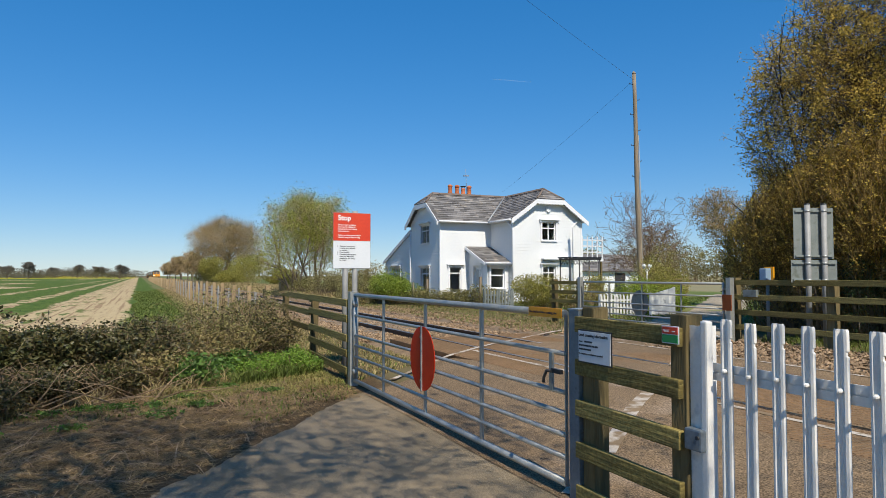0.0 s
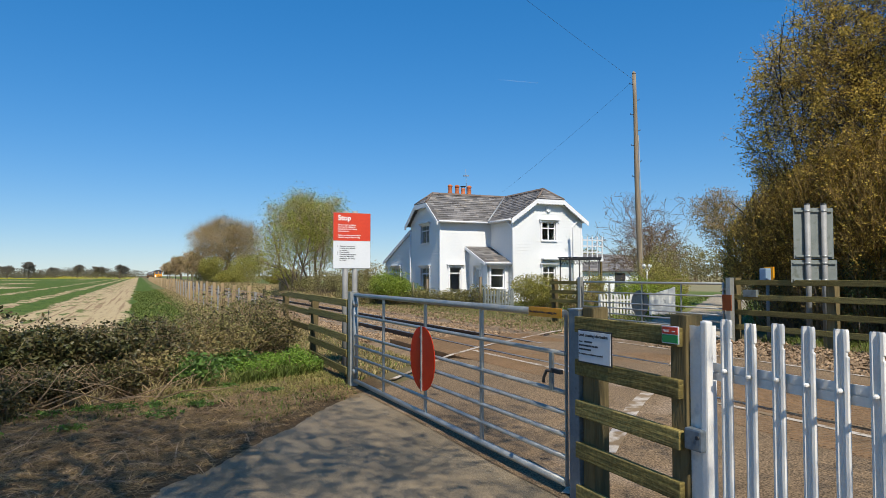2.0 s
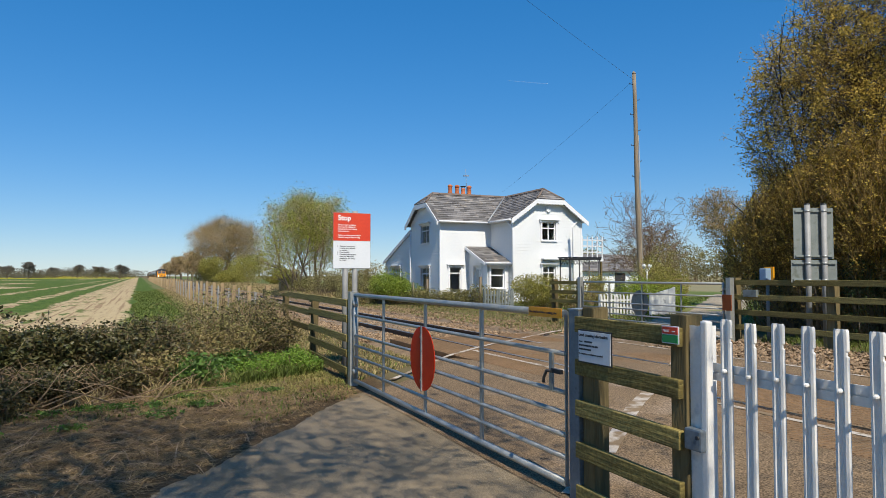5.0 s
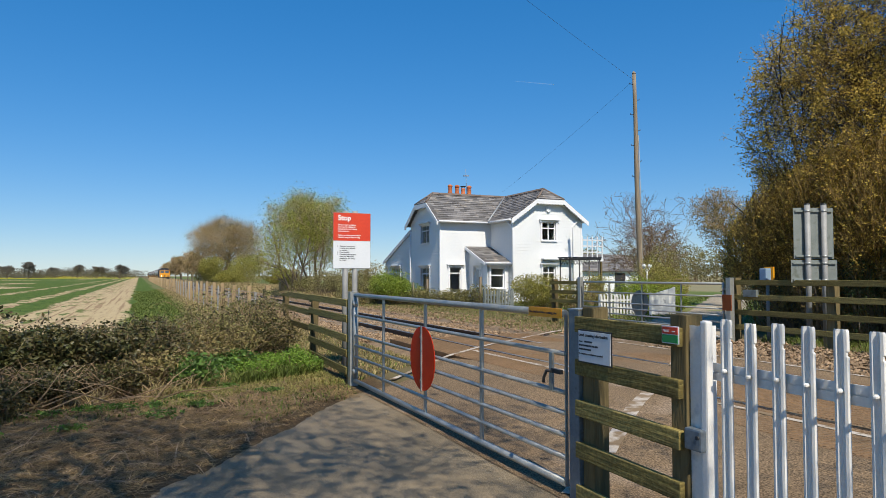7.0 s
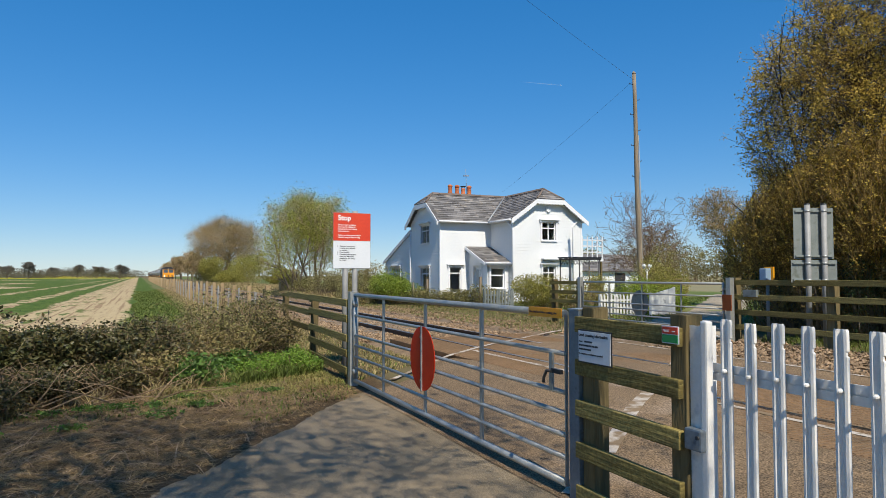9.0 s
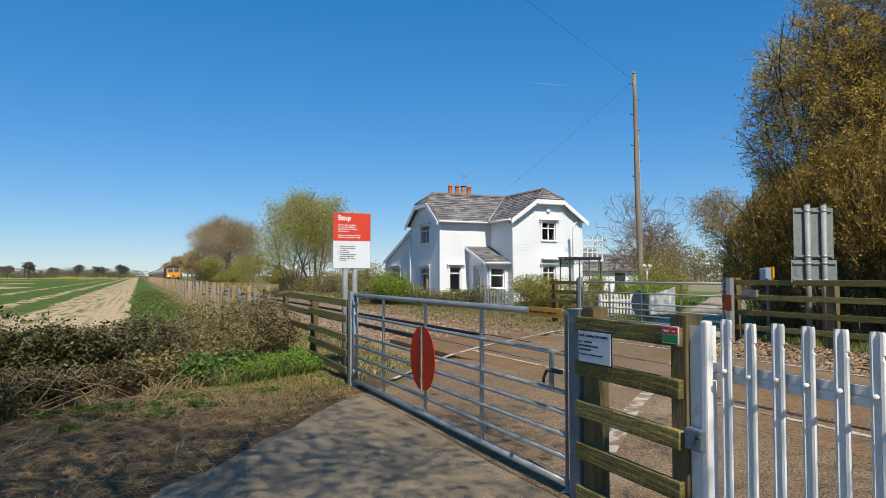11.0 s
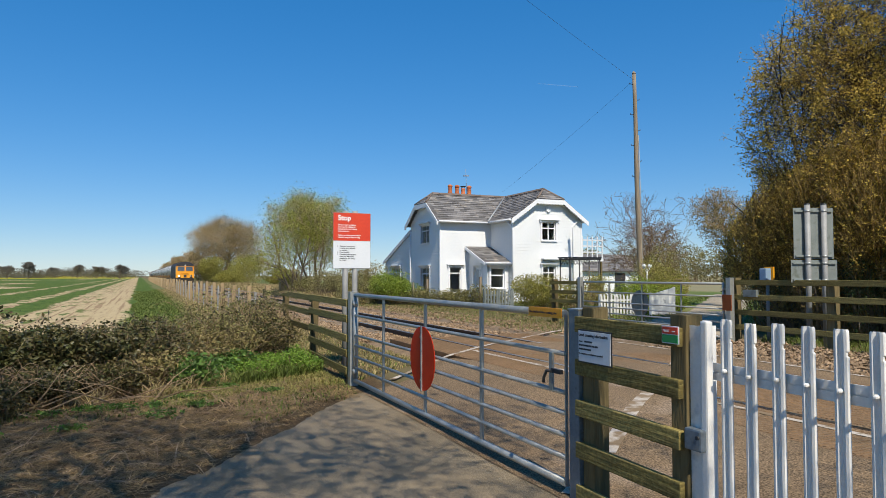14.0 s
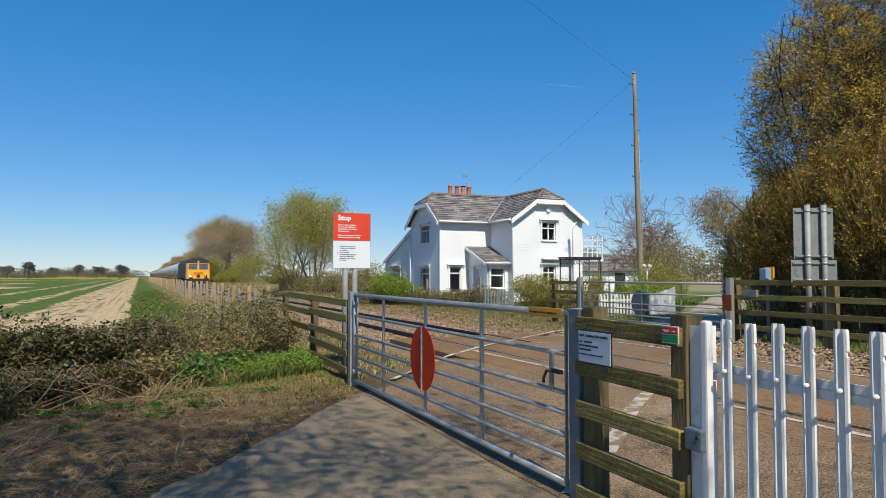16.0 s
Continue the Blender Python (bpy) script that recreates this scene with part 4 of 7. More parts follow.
# main roof, railway end hipped at the top
def ridge_y(z, side):
    return RY + side * (RIDGE + 0.08 - z) / k
def ridge_x(z, side):
    return RX + side * (RIDGE + 0.08 - z) / k
HZ, RT_Z = 5.64, RIDGE + 0.08
vx = lambda z: 18.1 - OH + (RX - 18.1 + OH) * (z - ze) / (RT_Z - ze)       # valley line
vy = lambda z: ridge_y(z, -1)
for z0, z1, i0, i1 in ((ze, HZ, 0, 0), (HZ, RT_Z, 0, 0.74)):
    slates("roof_slope", [(XL + i0, vy(z0), z0), (vx(z0), vy(z0), z0), (vx(z1), vy(z1), z1), (XL + i1, vy(z1), z1)], M_SLATE, house)
    slates("roof_slope", [(22.7, ridge_y(z0, 1), z0), (XL + i0, ridge_y(z0, 1), z0), (XL + i1, ridge_y(z1, 1), z1), (22.7, ridge_y(z1, 1), z1)], M_SLATE, house)
    slates("roof_slope", [(ridge_x(z0, -1), vy(z0), z0), (ridge_x(z0, -1), YW + i0, z0), (ridge_x(z1, -1), YW + i1, z1), (ridge_x(z1, -1), vy(z1), z1)], M_SLATE, house)
    slates("roof_slope", [(ridge_x(z0, 1), YW + i0, z0), (ridge_x(z0, 1), 36.0, z0), (ridge_x(z1, 1), 36.0, z1), (ridge_x(z1, 1), YW + i1, z1)], M_SLATE, house)
# hip ends
slates("roof_hip", [(XL - 0.02, ridge_y(HZ, 1), HZ), (XL - 0.02, ridge_y(HZ, -1), HZ), (XL + 0.74, RY - 0.02, RIDGE + 0.09), (XL + 0.74, RY + 0.02, RIDGE + 0.09)], M_SLATE, house)
slates("roof_hip", [(ridge_x(HZ, -1), YW - 0.02, HZ), (ridge_x(HZ, 1), YW - 0.02, HZ), (RX + 0.02, YW + 0.74, RIDGE + 0.09), (RX - 0.02, YW + 0.74, RIDGE + 0.09)], M_SLATE, house)
# ridge tiles
bm = bmesh.new()
prism(bm, [(-0.13, -0.07), (0, 0.05), (0.13, -0.07), (0.11, -0.09), (0, 0.02), (-0.11, -0.09)], 0, 0.44, "y")
RT = mesh_of("ridge_tile", bm, M_RIDGE)
for i in range(11):
    part("ridge_tile", RT, None, house, m=pose(XL + 0.72 + i * 0.45, RY, RIDGE + 0.13, 0, 0, -90))
for i in range(10):
    part("ridge_tile", RT, None, house, m=pose(RX, YW + 0.72 + i * 0.45, RIDGE + 0.13))
for (a, b) in (((XL - 0.02, ridge_y(HZ, -1), HZ + 0.02), (XL + 0.74, RY, RIDGE + 0.12)), ((ridge_x(HZ, -1), YW - 0.02, HZ + 0.02), (RX, YW + 0.74, RIDGE + 0.12)), ((ridge_x(HZ, 1), YW - 0.02, HZ + 0.02), (RX, YW + 0.74, RIDGE + 0.12)), ((XL - 0.02, ridge_y(HZ, 1), HZ + 0.02), (XL + 0.74, RY, RIDGE + 0.12))):
    bm = bmesh.new()
    tube(bm, a, b, 0.055, n=8)
    part("hip_tile", bm, M_RIDGE, house)
bm = bmesh.new()
chain(bm, [(18.1 - OH, ridge_y(ze, -1), ze + 0.05), (RX, RY, RIDGE + 0.13)], 0.05, 6)
part("valley_lead", bm, M_LEAD, house, "lead valley strip")


def barge(pts, axis, at, depth=0.24, thick=0.05):
    """White bargeboard that follows the verge, with a scalloped lower edge on its inner side."""
    for a, b in zip(pts, pts[1:]):
        bm = bmesh.new()
        n = max(2, int(math.hypot(b[0] - a[0], b[1] - a[1]) / 0.09))
        for i in range(n):
            p = [a[j] + (b[j] - a[j]) * i / n for j in (0, 1)]
            q = [a[j] + (b[j] - a[j]) * (i + 1) / n for j in (0, 1)]
            dp = depth + (0.03 if i % 2 else -0.01)
            prism(bm, [(p[0], p[1]), (q[0], q[1]), (q[0], q[1] - dp), (p[0], p[1] - dp)], at, at + thick, axis)
        part("bargeboard", bm, M_TRIM, house)


e2 = ze + 0.0
barge([(ridge_y(e2, -1) - 0.0, e2), (ridge_y(HZ, -1), HZ - 0.02), (ridge_y(HZ, 1), HZ - 0.02), (ridge_y(e2, 1), e2)], "x", XL - 0.045)
barge([(ridge_x(e2, -1), e2), (ridge_x(HZ, -1), HZ - 0.02), (ridge_x(HZ, 1), HZ - 0.02), (ridge_x(e2, 1), e2)], "y", YW - 0.045)
# soffit panels behind the boards
for pts in ([(XL, ridge_y(ze, -1), ze - 0.1), (15.0, ridge_y(ze, -1), ze - 0.1), (15.0, ridge_y(HZ, -1), HZ - 0.1), (XL, ridge_y(HZ, -1), HZ - 0.1)],
            [(XL, ridge_y(HZ, -1), HZ - 0.1), (15.0, ridge_y(HZ, -1), HZ - 0.1), (15.0, ridge_y(HZ, 1), HZ - 0.1), (XL, ridge_y(HZ, 1), HZ - 0.1)],
            [(ridge_x(ze, -1), YW, ze - 0.1), (ridge_x(HZ, -1), YW, HZ - 0.1), (ridge_x(HZ, -1), 31.3, HZ - 0.1), (ridge_x(ze, -1), 31.3, ze - 0.1)],
            [(ridge_x(HZ, -1), YW, HZ - 0.1), (ridge_x(HZ, 1), YW, HZ - 0.1), (ridge_x(HZ, 1), 31.3, HZ - 0.1), (ridge_x(HZ, -1), 31.3, HZ - 0.1)]):
    bm = bmesh.new()
    slab(bm, pts, 0.02)
    part("soffit", bm, M_TRIM, house)
# gutters, fascias and downpipes
for a, b, ax in (((XL + 0.05, ridge_y(ze, -1) + 0.0, ze - 0.10), (18.1 - OH, ridge_y(ze, -1) + 0.03, ze - 0.02), "x"), ((ridge_x(ze, -1), YW + 0.03, ze - 0.10), (ridge_x(ze, -1) + 0.03, 33.9 - OH, ze - 0.02), "y")):
    bm = bmesh.new()
    box(bm, a, b)
    part("fascia", bm, M_TRIM, house)
    bm = bmesh.new()
    if ax == "x":
        tube(bm, (a[0], a[1] - 0.05, ze - 0.03), (b[0], a[1] - 0.05, ze - 0.03), 0.055, n=10)
    else:
        tube(bm, (a[0] - 0.05, a[1], ze - 0.03), (a[0] - 0.05, b[1], ze - 0.03), 0.055, n=10)
    part("gutter", bm, M_TRIM, house)
for pts in ([(ridge_x(ze, -1) - 0.05, 31.42, ze - 0.06), (18.02, 31.22, 4.0), (18.02, 31.22, 0.1)], [(22.75, 31.1, ze - 0.02), (22.1, 31.22, 4.5), (21.85, 31.22, 4.2), (21.85, 31.22, 0.2)], [(14.93, 38.2, 4.2), (14.93, 38.2, 0.1)]):
    bm = bmesh.new()
    chain(bm, pts, 0.038, 8)
    part("downpipe", bm, M_TRIM, house)
# lean-to roof
slates("lean_to_roof", [(20.2, 43.15, 2.42), (14.94, 43.15, 2.42), (14.94, 38.15, 4.25), (20.2, 38.15, 4.25)], M_SLATE, house)
bm = bmesh.new()
prism(bm, [(43.17, 2.44), (38.2, 4.27), (38.2, 4.07), (43.17, 2.24)], 14.89, 14.94, "x")
part("bargeboard", bm, M_TRIM, house)
# alarm box and cable canopy strip on the wing
bm = bmesh.new()
prism(bm, [(-0.13, 0.14), (0.13, 0.14), (0.13, -0.03), (0, -0.14), (-0.13, -0.03)], -0.08, 0.0, "y")
part("alarm_box", bm, M_TRIM, house, m=pose(20.25, 31.27, 5.08))
bm = bmesh.new()
box(bm, (19.8, 30.95, 2.38), (21.9, 31.28, 2.45), bevel=0.01)
part("ledge", bm, M_TRIM, house)
# chimney
bm = bmesh.new()
box(bm, (16.5, 36.1, 5.6), (18.2, 36.75, 6.25), bevel=0.015)
ch = part("chimney", bm, M_BRICK, house)
bm = bmesh.new()
box(bm, (16.44, 36.04, 6.25), (18.26, 36.81, 6.33), bevel=0.02)
part("chimney_cap", bm, M_BRICK, ch)
for i, x in enumerate((16.76, 17.22, 17.62, 18.02)):
    bm = bmesh.new()
    chain(bm, [(x, 36.42, 6.33), (x, 36.42, 6.39), (x, 36.42, 6.43), (x, 36.42, 6.67), (x, 36.42, 6.73)], [0.16, 0.16, 0.125, 0.115, 0.13], 14)
    p = part("chimney_pot", bm, M_TERRA, ch)
    bm = bmesh.new()
    if i == 2:
        for a in range(4):
            tube(bm, (x + 0.1 * math.cos(a * 1.57), 36.42 + 0.1 * math.sin(a * 1.57), 6.69), (x + 0.1 * math.cos(a * 1.57), 36.42 + 0.1 * math.sin(a * 1.57), 6.85), 0.012, n=5)
        tube(bm, (x, 36.42, 6.83), (x, 36.42, 6.86), 0.17, n=14)
        part("cowl", bm, M_BLACK, p)
    else:
        chain(bm, [(x, 36.42, 6.73), (x, 36.42, 6.81), (x, 36.42, 6.88), (x, 36.42, 6.92)], [0.10, 0.15, 0.13, 0.05], 14)
        part("hood", bm, M_TERRA, p)
# aerial
bm = bmesh.new()
tube(bm, (17.95, 36.6, 6.4), (17.88, 36.6, 7.95), 0.014, n=6)
aer = part("aerial_mast", bm, M_GREYPOST, house)
bm = bmesh.new()
tube(bm, (17.75, 36.3, 7.5), (18.05, 36.9, 7.55), 0.010, n=5)
for i in range(6):
    x, y = 17.75 + i * 0.06, 36.3 + i * 0.12
    tube(bm, (x - 0.16, y + 0.08, 7.5 + 0.01 * i), (x + 0.16, y - 0.08, 7.5 + 0.01 * i), 0.006, n=4)
    tube(bm, (x, y, 7.38), (x, y, 7.62), 0.005, n=4)
part("aerial", bm, M_GREYPOST, aer)
# porch
pf = wall("porch_wall", PORCHF, 1.30, 2.2, [(0.2, 1.02, 0.85, 1.92)], boards=False)
window(pf, 0.2, 1.02, 0.85, 1.92, 1, 0.34)
psd = wall("porch_side_wall", PORCHS, 2.15, 2.2, [(0.62, 1.45, 0.0, 1.95)], top=[(0, 2.2), (2.15, 2.2), (0, 3.05)], lip=0.03)
slates("porch_roof", [(16.52, 31.5, 2.2), (18.1, 31.5, 2.2), (18.1, 33.9, 3.14), (16.52, 33.9, 3.14)], M_SLATE, house)
bm = bmesh.new()
prism(bm, [(31.48, 2.2), (33.88, 3.14), (33.88, 2.98), (31.48, 2.04)], 16.47, 16.52, "x")
part("bargeboard", bm, M_TRIM, house)
bm = bmesh.new()
box(bm, (16.5, 31.44, 2.06), (18.08, 31.49, 2.2))
tube(bm, (16.5, 31.41, 2.17), (18.08, 31.41, 2.17), 0.045, n=8)
part("gutter", bm, M_TRIM, house)
bm = bmesh.new()
box(bm, (0.62, 0.1, 0.0), (1.45, 0.15, 1.95), bevel=0.01)
door = part("door", bm, M_TRIM, psd, "white panelled door")
bm = bmesh.new()
for a in (0.70, 1.08):
    box(bm, (a, 0.085, 1.0), (a + 0.29, 0.10, 1.85), bevel=0.006)
part("door_pane", bm, M_CURTAIN, door)
bm = bmesh.new()
box(bm, (0.48, -0.06, 0.0), (0.6, 0.0, 2.06))
box(bm, (1.47, -0.06, 0.0), (1.59, 0.0, 2.06))
box(bm, (0.42, -0.12, 2.06), (1.65, 0.0, 2.16))
part("door_surround", bm, M_TRIM, psd)
# balcony at the garden side
bal = part("balcony", (lambda b: (box(b, (22.67, 32.6, 2.35), (24.95, 35.4, 2.5)), b)[-1])(bmesh.new()), M_TRIM, house, "white timber balcony with rails")
for i in range(7):
    bm = bmesh.new()
    box(bm, (22.75 + i * 0.35, 32.6, 2.5), (22.80 + i * 0.35, 32.66, 3.8))
    part("balcony_post", bm, M_TRIM, bal)
for zz in (2.85, 3.2, 3.55):
    bm = bmesh.new()
    box(bm, (22.67, 32.6, zz), (24.95, 32.64, zz + 0.07))
    part("balcony_rail", bm, M_TRIM, bal)
for px_ in (22.9, 24.8):
    bm = bmesh.new()
    box(bm, (px_, 32.65, 0), (px_ + 0.1, 32.75, 2.35))
    part("balcony_leg", bm, M_POST, bal)

# ---- garden things ----
arch = thing("pergola", pose(1.65, 0, 0.05), "black metal garden pergola with lattice head and climbing plants", "pergola")
for x, y in ((17.05, 27), (17.6, 27), (18.75, 27), (17.05, 27.8), (18.75, 27.8)):
    bm = bmesh.new()
    tube(bm, (x, y, 0), (x, y, 2.22), 0.035, n=8)
    part("leg", bm, M_BLACK, arch)
for y in (27, 27.8):
    bm = bmesh.new()
    box(bm, (16.98, y - 0.03, 2.22), (18.85, y + 0.03, 2.30), bevel=0.01)
    for i in range(11):
        tube(bm, (17.05 + i * 0.16, y, 2.22), (17.13 + i * 0.16, y, 2.0), 0.010, n=4)
        tube(bm, (17.13 + i * 0.16, y, 2.0), (17.21 + i * 0.16, y, 2.22), 0.010, n=4)
    part("lattice", bm, M_BLACK, arch)
for i in range(6):
    bm = bmesh.new()
    box(bm, (17.0 + i * 0.35, 26.85, 2.30), (17.05 + i * 0.35, 27.95, 2.36))
    part("rafter", bm, M_BLACK, arch)

M_PICKET = mat("white_picket_paint", (0.74, 0.73, 0.69), (0.62, 0.61, 0.56), 0.6, 0, 3, 30, 0.05, spots=(0.45, 0.45, 0.38), spot_amount=0.33)


def picket(name, m, n, step, h, label, material, w=0.07):
    g = thing(name, m, label, "fence", "picket fences")
    bm = bmesh.new()
    prism(bm, [(-w / 2, 0), (w / 2, 0), (w / 2, h - 0.06), (0, h), (-w / 2, h - 0.06)], -0.01, 0.01, "y")
    pm = mesh_of("pale", bm, material)
    for i in range(n):
        part("pale", pm, None, g, m=pose(i * step, 0, 0.02 * math.sin(i * 2.3), 0, math.sin(i * 5) * 1.2, 0))
    for zz in (0.25, h - 0.25):
        bm = bmesh.new()
        box(bm, (-0.05, 0.011, zz), (n * step, 0.045, zz + 0.07))
        part("rail", bm, material, g)
    for i in range(0, n + 1, 5):
        bm = bmesh.new()
        box(bm, (i * step - 0.05, 0.046, -0.1), (i * step + 0.03, 0.12, h + 0.02))
        part("post", bm, material, g)
    return g


picket("picket_fence", pose(15.2, 20.0, 0.05, 0, 0, -2), 13, 0.14, 0.78, "white painted picket fence in front of the garden", M_PICKET)
picket("picket_fence", pose(12.75, 24.3, 0.09, 0, 0, 0), 10, 0.13, 0.85, "weathered grey picket fence below the cottage porch", M_SIGNBACK, 0.06)
g = thing("board_fence", pose(16.6, 19.0, 0.0, 0, 0, 3), "white boarded garden fence panel rising towards one end", "fence")
for i in range(7):
    bm = bmesh.new()
    z1 = 0.85 + 0.035 * i
    prism(bm, [(i * 0.165, 0.12), (i * 0.165 + 0.16, 0.12), (i * 0.165 + 0.16, z1 + 0.03), (i * 0.165, z1)], -0.01, 0.012, "y")
    part("board", bm, M_PICKET, g)
bm = bmesh.new()
box(bm, (-0.02, 0.014, 0.0), (0.06, 0.09, 0.9)), box(bm, (1.1, 0.014, 0.0), (1.18, 0.09, 1.1))
part("post", bm, M_PICKET, g)
lamp = thing("garden_lamp_post", pose(20.75, 24.0, 0.08), "slim white garden lamp post with two globes", "lamp post")
bm = bmesh.new()
tube(bm, (0, 0, 0), (0, 0, 1.75), 0.035, 0.025, n=10)
part("post", bm, M_TRIM, lamp)
for s in (-1, 1):
    bm = bmesh.new()
    chain(bm, [(0, 0, 1.6), (s * 0.1, 0, 1.66), (s * 0.16, 0, 1.78)], 0.014, 6)
    arm = part("arm", bm, M_TRIM, lamp)
    bm = bmesh.new()
    b = bmesh.new()
    bmesh.ops.create_uvsphere(b, u_segments=14, v_segments=10, radius=0.09)
    merge(bm, b, Matrix.Translation((s * 0.16, 0, 1.86)))
    part("globe", bm, M_TRIM, arm)

garage = thing("garage", pose(0, 0, 0), "low white outbuilding with a dark tiled pitched roof", "outbuilding")
bm = bmesh.new()
box(bm, (28.8, 40, -0.1), (34.2, 45, 1.9))
part("wall", bm, M_RENDER, garage)
slates("roof", [(28.4, 39.7, 1.85), (34.6, 39.7, 1.85), (34.4, 42.5, 3.15), (28.6, 42.5, 3.15)], M_SLATE, garage)
slates("roof", [(34.6, 45.3, 1.85), (28.4, 45.3, 1.85), (28.6, 42.5, 3.15), (34.4, 42.5, 3.15)], M_SLATE, garage)
bm = bmesh.new()
prism(bm, [(40, 1.9), (45, 1.9), (42.5, 3.05)], 28.8, 34.2, "x")
part("gable", bm, M_RENDER, garage)
bm = bmesh.new()
box(bm, (31.6, 39.94, 0.2), (32.5, 39.99, 1.7), bevel=0.01)
part("window", bm, M_DARKROOM, garage)

# crossing telephone on a post, grey box, rusty latch plate
phone = thing("telephone_cabinet", pose(12.2, 10.36, 0.09), "yellow and blue-grey crossing telephone cabinet on a slim post", "telephone")
bm = bmesh.new()
tube(bm, (0, 0, -0.1), (0, 0, 1.25), 0.032, n=10)
part("post", bm, M_GREYPOST, phone)
M_BLUEGREY = mat("blue_grey_paint", (0.26, 0.36, 0.48), (0.21, 0.30, 0.42), 0.5, 0, 4, 30, 0.03)
bm = bmesh.new()
box(bm, (-0.13, -0.07, 1.24), (0.03, 0.10, 1.57), bevel=0.02)
cabn = part("cabinet", bm, M_BLUEGREY, phone)
bm = bmesh.new()
box(bm, (0.034, -0.12, 1.22), (0.07, 0.12, 1.60), bevel=0.01)
part("hood", bm, M_YELLOW, cabn, "yellow edge hood")
bm = bmesh.new()
box(bm, (11.58, 10.12, 1.06), (11.66, 10.46, 1.21), bevel=0.012)
tagged(part("junction_box", bm, M_SIGNBACK, label="small grey box fixed to the far timber fence"), category="box")
bm = bmesh.new()
box(bm, (11.42, 10.62, 0.76), (11.44, 10.86, 1.1), bevel=0.004)
tagged(part("latch_plate", bm, M_RUST, label="rusty orange latch plate on the far gate post"), category="plate")
bm = bmesh.new()
chain(bm, [(2.62, 4.02, 0.84), (2.61, 4.06, 0.84), (2.60, 4.08, 0.79), (2.60, 4.085, 0.755)], 0.011, 8)
box(bm, (2.64, 3.94, 0.825), (2.665, 4.05, 0.855))
tagged(part("gate_latch", bm, M_BLACK, label="black gate latch handle on the gate"), category="latch")
bm = bmesh.new()
box(bm, (0.015, 4.815, 0.70), (0.035, 4.855, 0.965), bevel=0.003)
tagged(part("latch_bar", bm, M_GALV, near_gate), "", "")
cab2 = thing("equipment_cabinet", pose(9.55, 50.0, 0.05) @ Matrix.Diagonal((0.75, 1.0, 1.6, 1)), "small tan trackside equipment box beside the railway", "cabinet")
bm = bmesh.new()
box(bm, (-0.3, -0.25, 0), (0.3, 0.25, 0.72), bevel=0.02)
part("body", bm, M_NEWPOST, cab2)
bm = bmesh.new()
box(bm, (-0.34, -0.29, 0.72), (0.34, 0.29, 0.78), bevel=0.015)
part("lid", bm, M_POST, cab2)
# ---- plants ----
def tubes(segs, n=4):
    """Many tapered round bars at once: rows of start, end, radius, radius."""
    S = np.asarray(segs, dtype=float)
    P, Q, r0, r1 = S[:, 0:3], S[:, 3:6], S[:, 6], S[:, 7]
    d = Q - P
    d /= np.maximum(np.linalg.norm(d, axis=1, keepdims=True), 1e-6)
    a = np.where(np.abs(d[:, 2:3]) < 0.9, np.array([[0, 0, 1.0]]), np.array([[1.0, 0, 0]]))
    u = np.cross(d, a)
    u /= np.linalg.norm(u, axis=1, keepdims=True)
    v = np.cross(d, u)
    V = []
    for R, C in ((r0, P), (r1, Q)):
        for k in range(n):
            t = 2 * math.pi * k / n
            V.append(C + R[:, None] * (math.cos(t) * u + math.sin(t) * v))
    V = np.stack(V, axis=1).reshape(-1, 3)
    base = np.arange(len(S))[:, None] * 2 * n
    F = np.concatenate([base + np.array([[k, (k + 1) % n, n + (k + 1) % n, n + k]]) for k in range(n)], axis=0)
    return V, F


def leaf_cloud(P, size, rng, droop=0.0, aspect=0.55, up=0.3):
    """One folded leaf at each point: two triangles pairs with a pointed end."""
    n = len(P)
    d = rng.normal(0, 1, (n, 3))
    d[:, 2] = d[:, 2] * 0.6 - droop
    d /= np.linalg.norm(d, axis=1, keepdims=True)
    w = rng.normal(0, 1, (n, 3))
    w[:, 2] *= 1 - up
    w -= d * np.sum(w * d, axis=1, keepdims=True)
    w /= np.maximum(np.linalg.norm(w, axis=1, keepdims=True), 1e-6)
    s = size * rng.uniform(0.55, 1.3, (n, 1))
    nrm = np.cross(d, w)
    A, C = P, P + d * s
    mid = P + d * s * 0.45 - nrm * s * 0.08
    B, D = mid + w * s * aspect / 2 + nrm * s * 0.12, mid - w * s * aspect / 2 + nrm * s * 0.12
    V = np.stack([A, B, C, D], axis=1).reshape(-1, 3)
    i = np.arange(n)[:, None] * 4
    F = np.concatenate([i + np.array([[0, 1, 2]]), i + np.array([[0, 2, 3]])], axis=0)
    return V, F


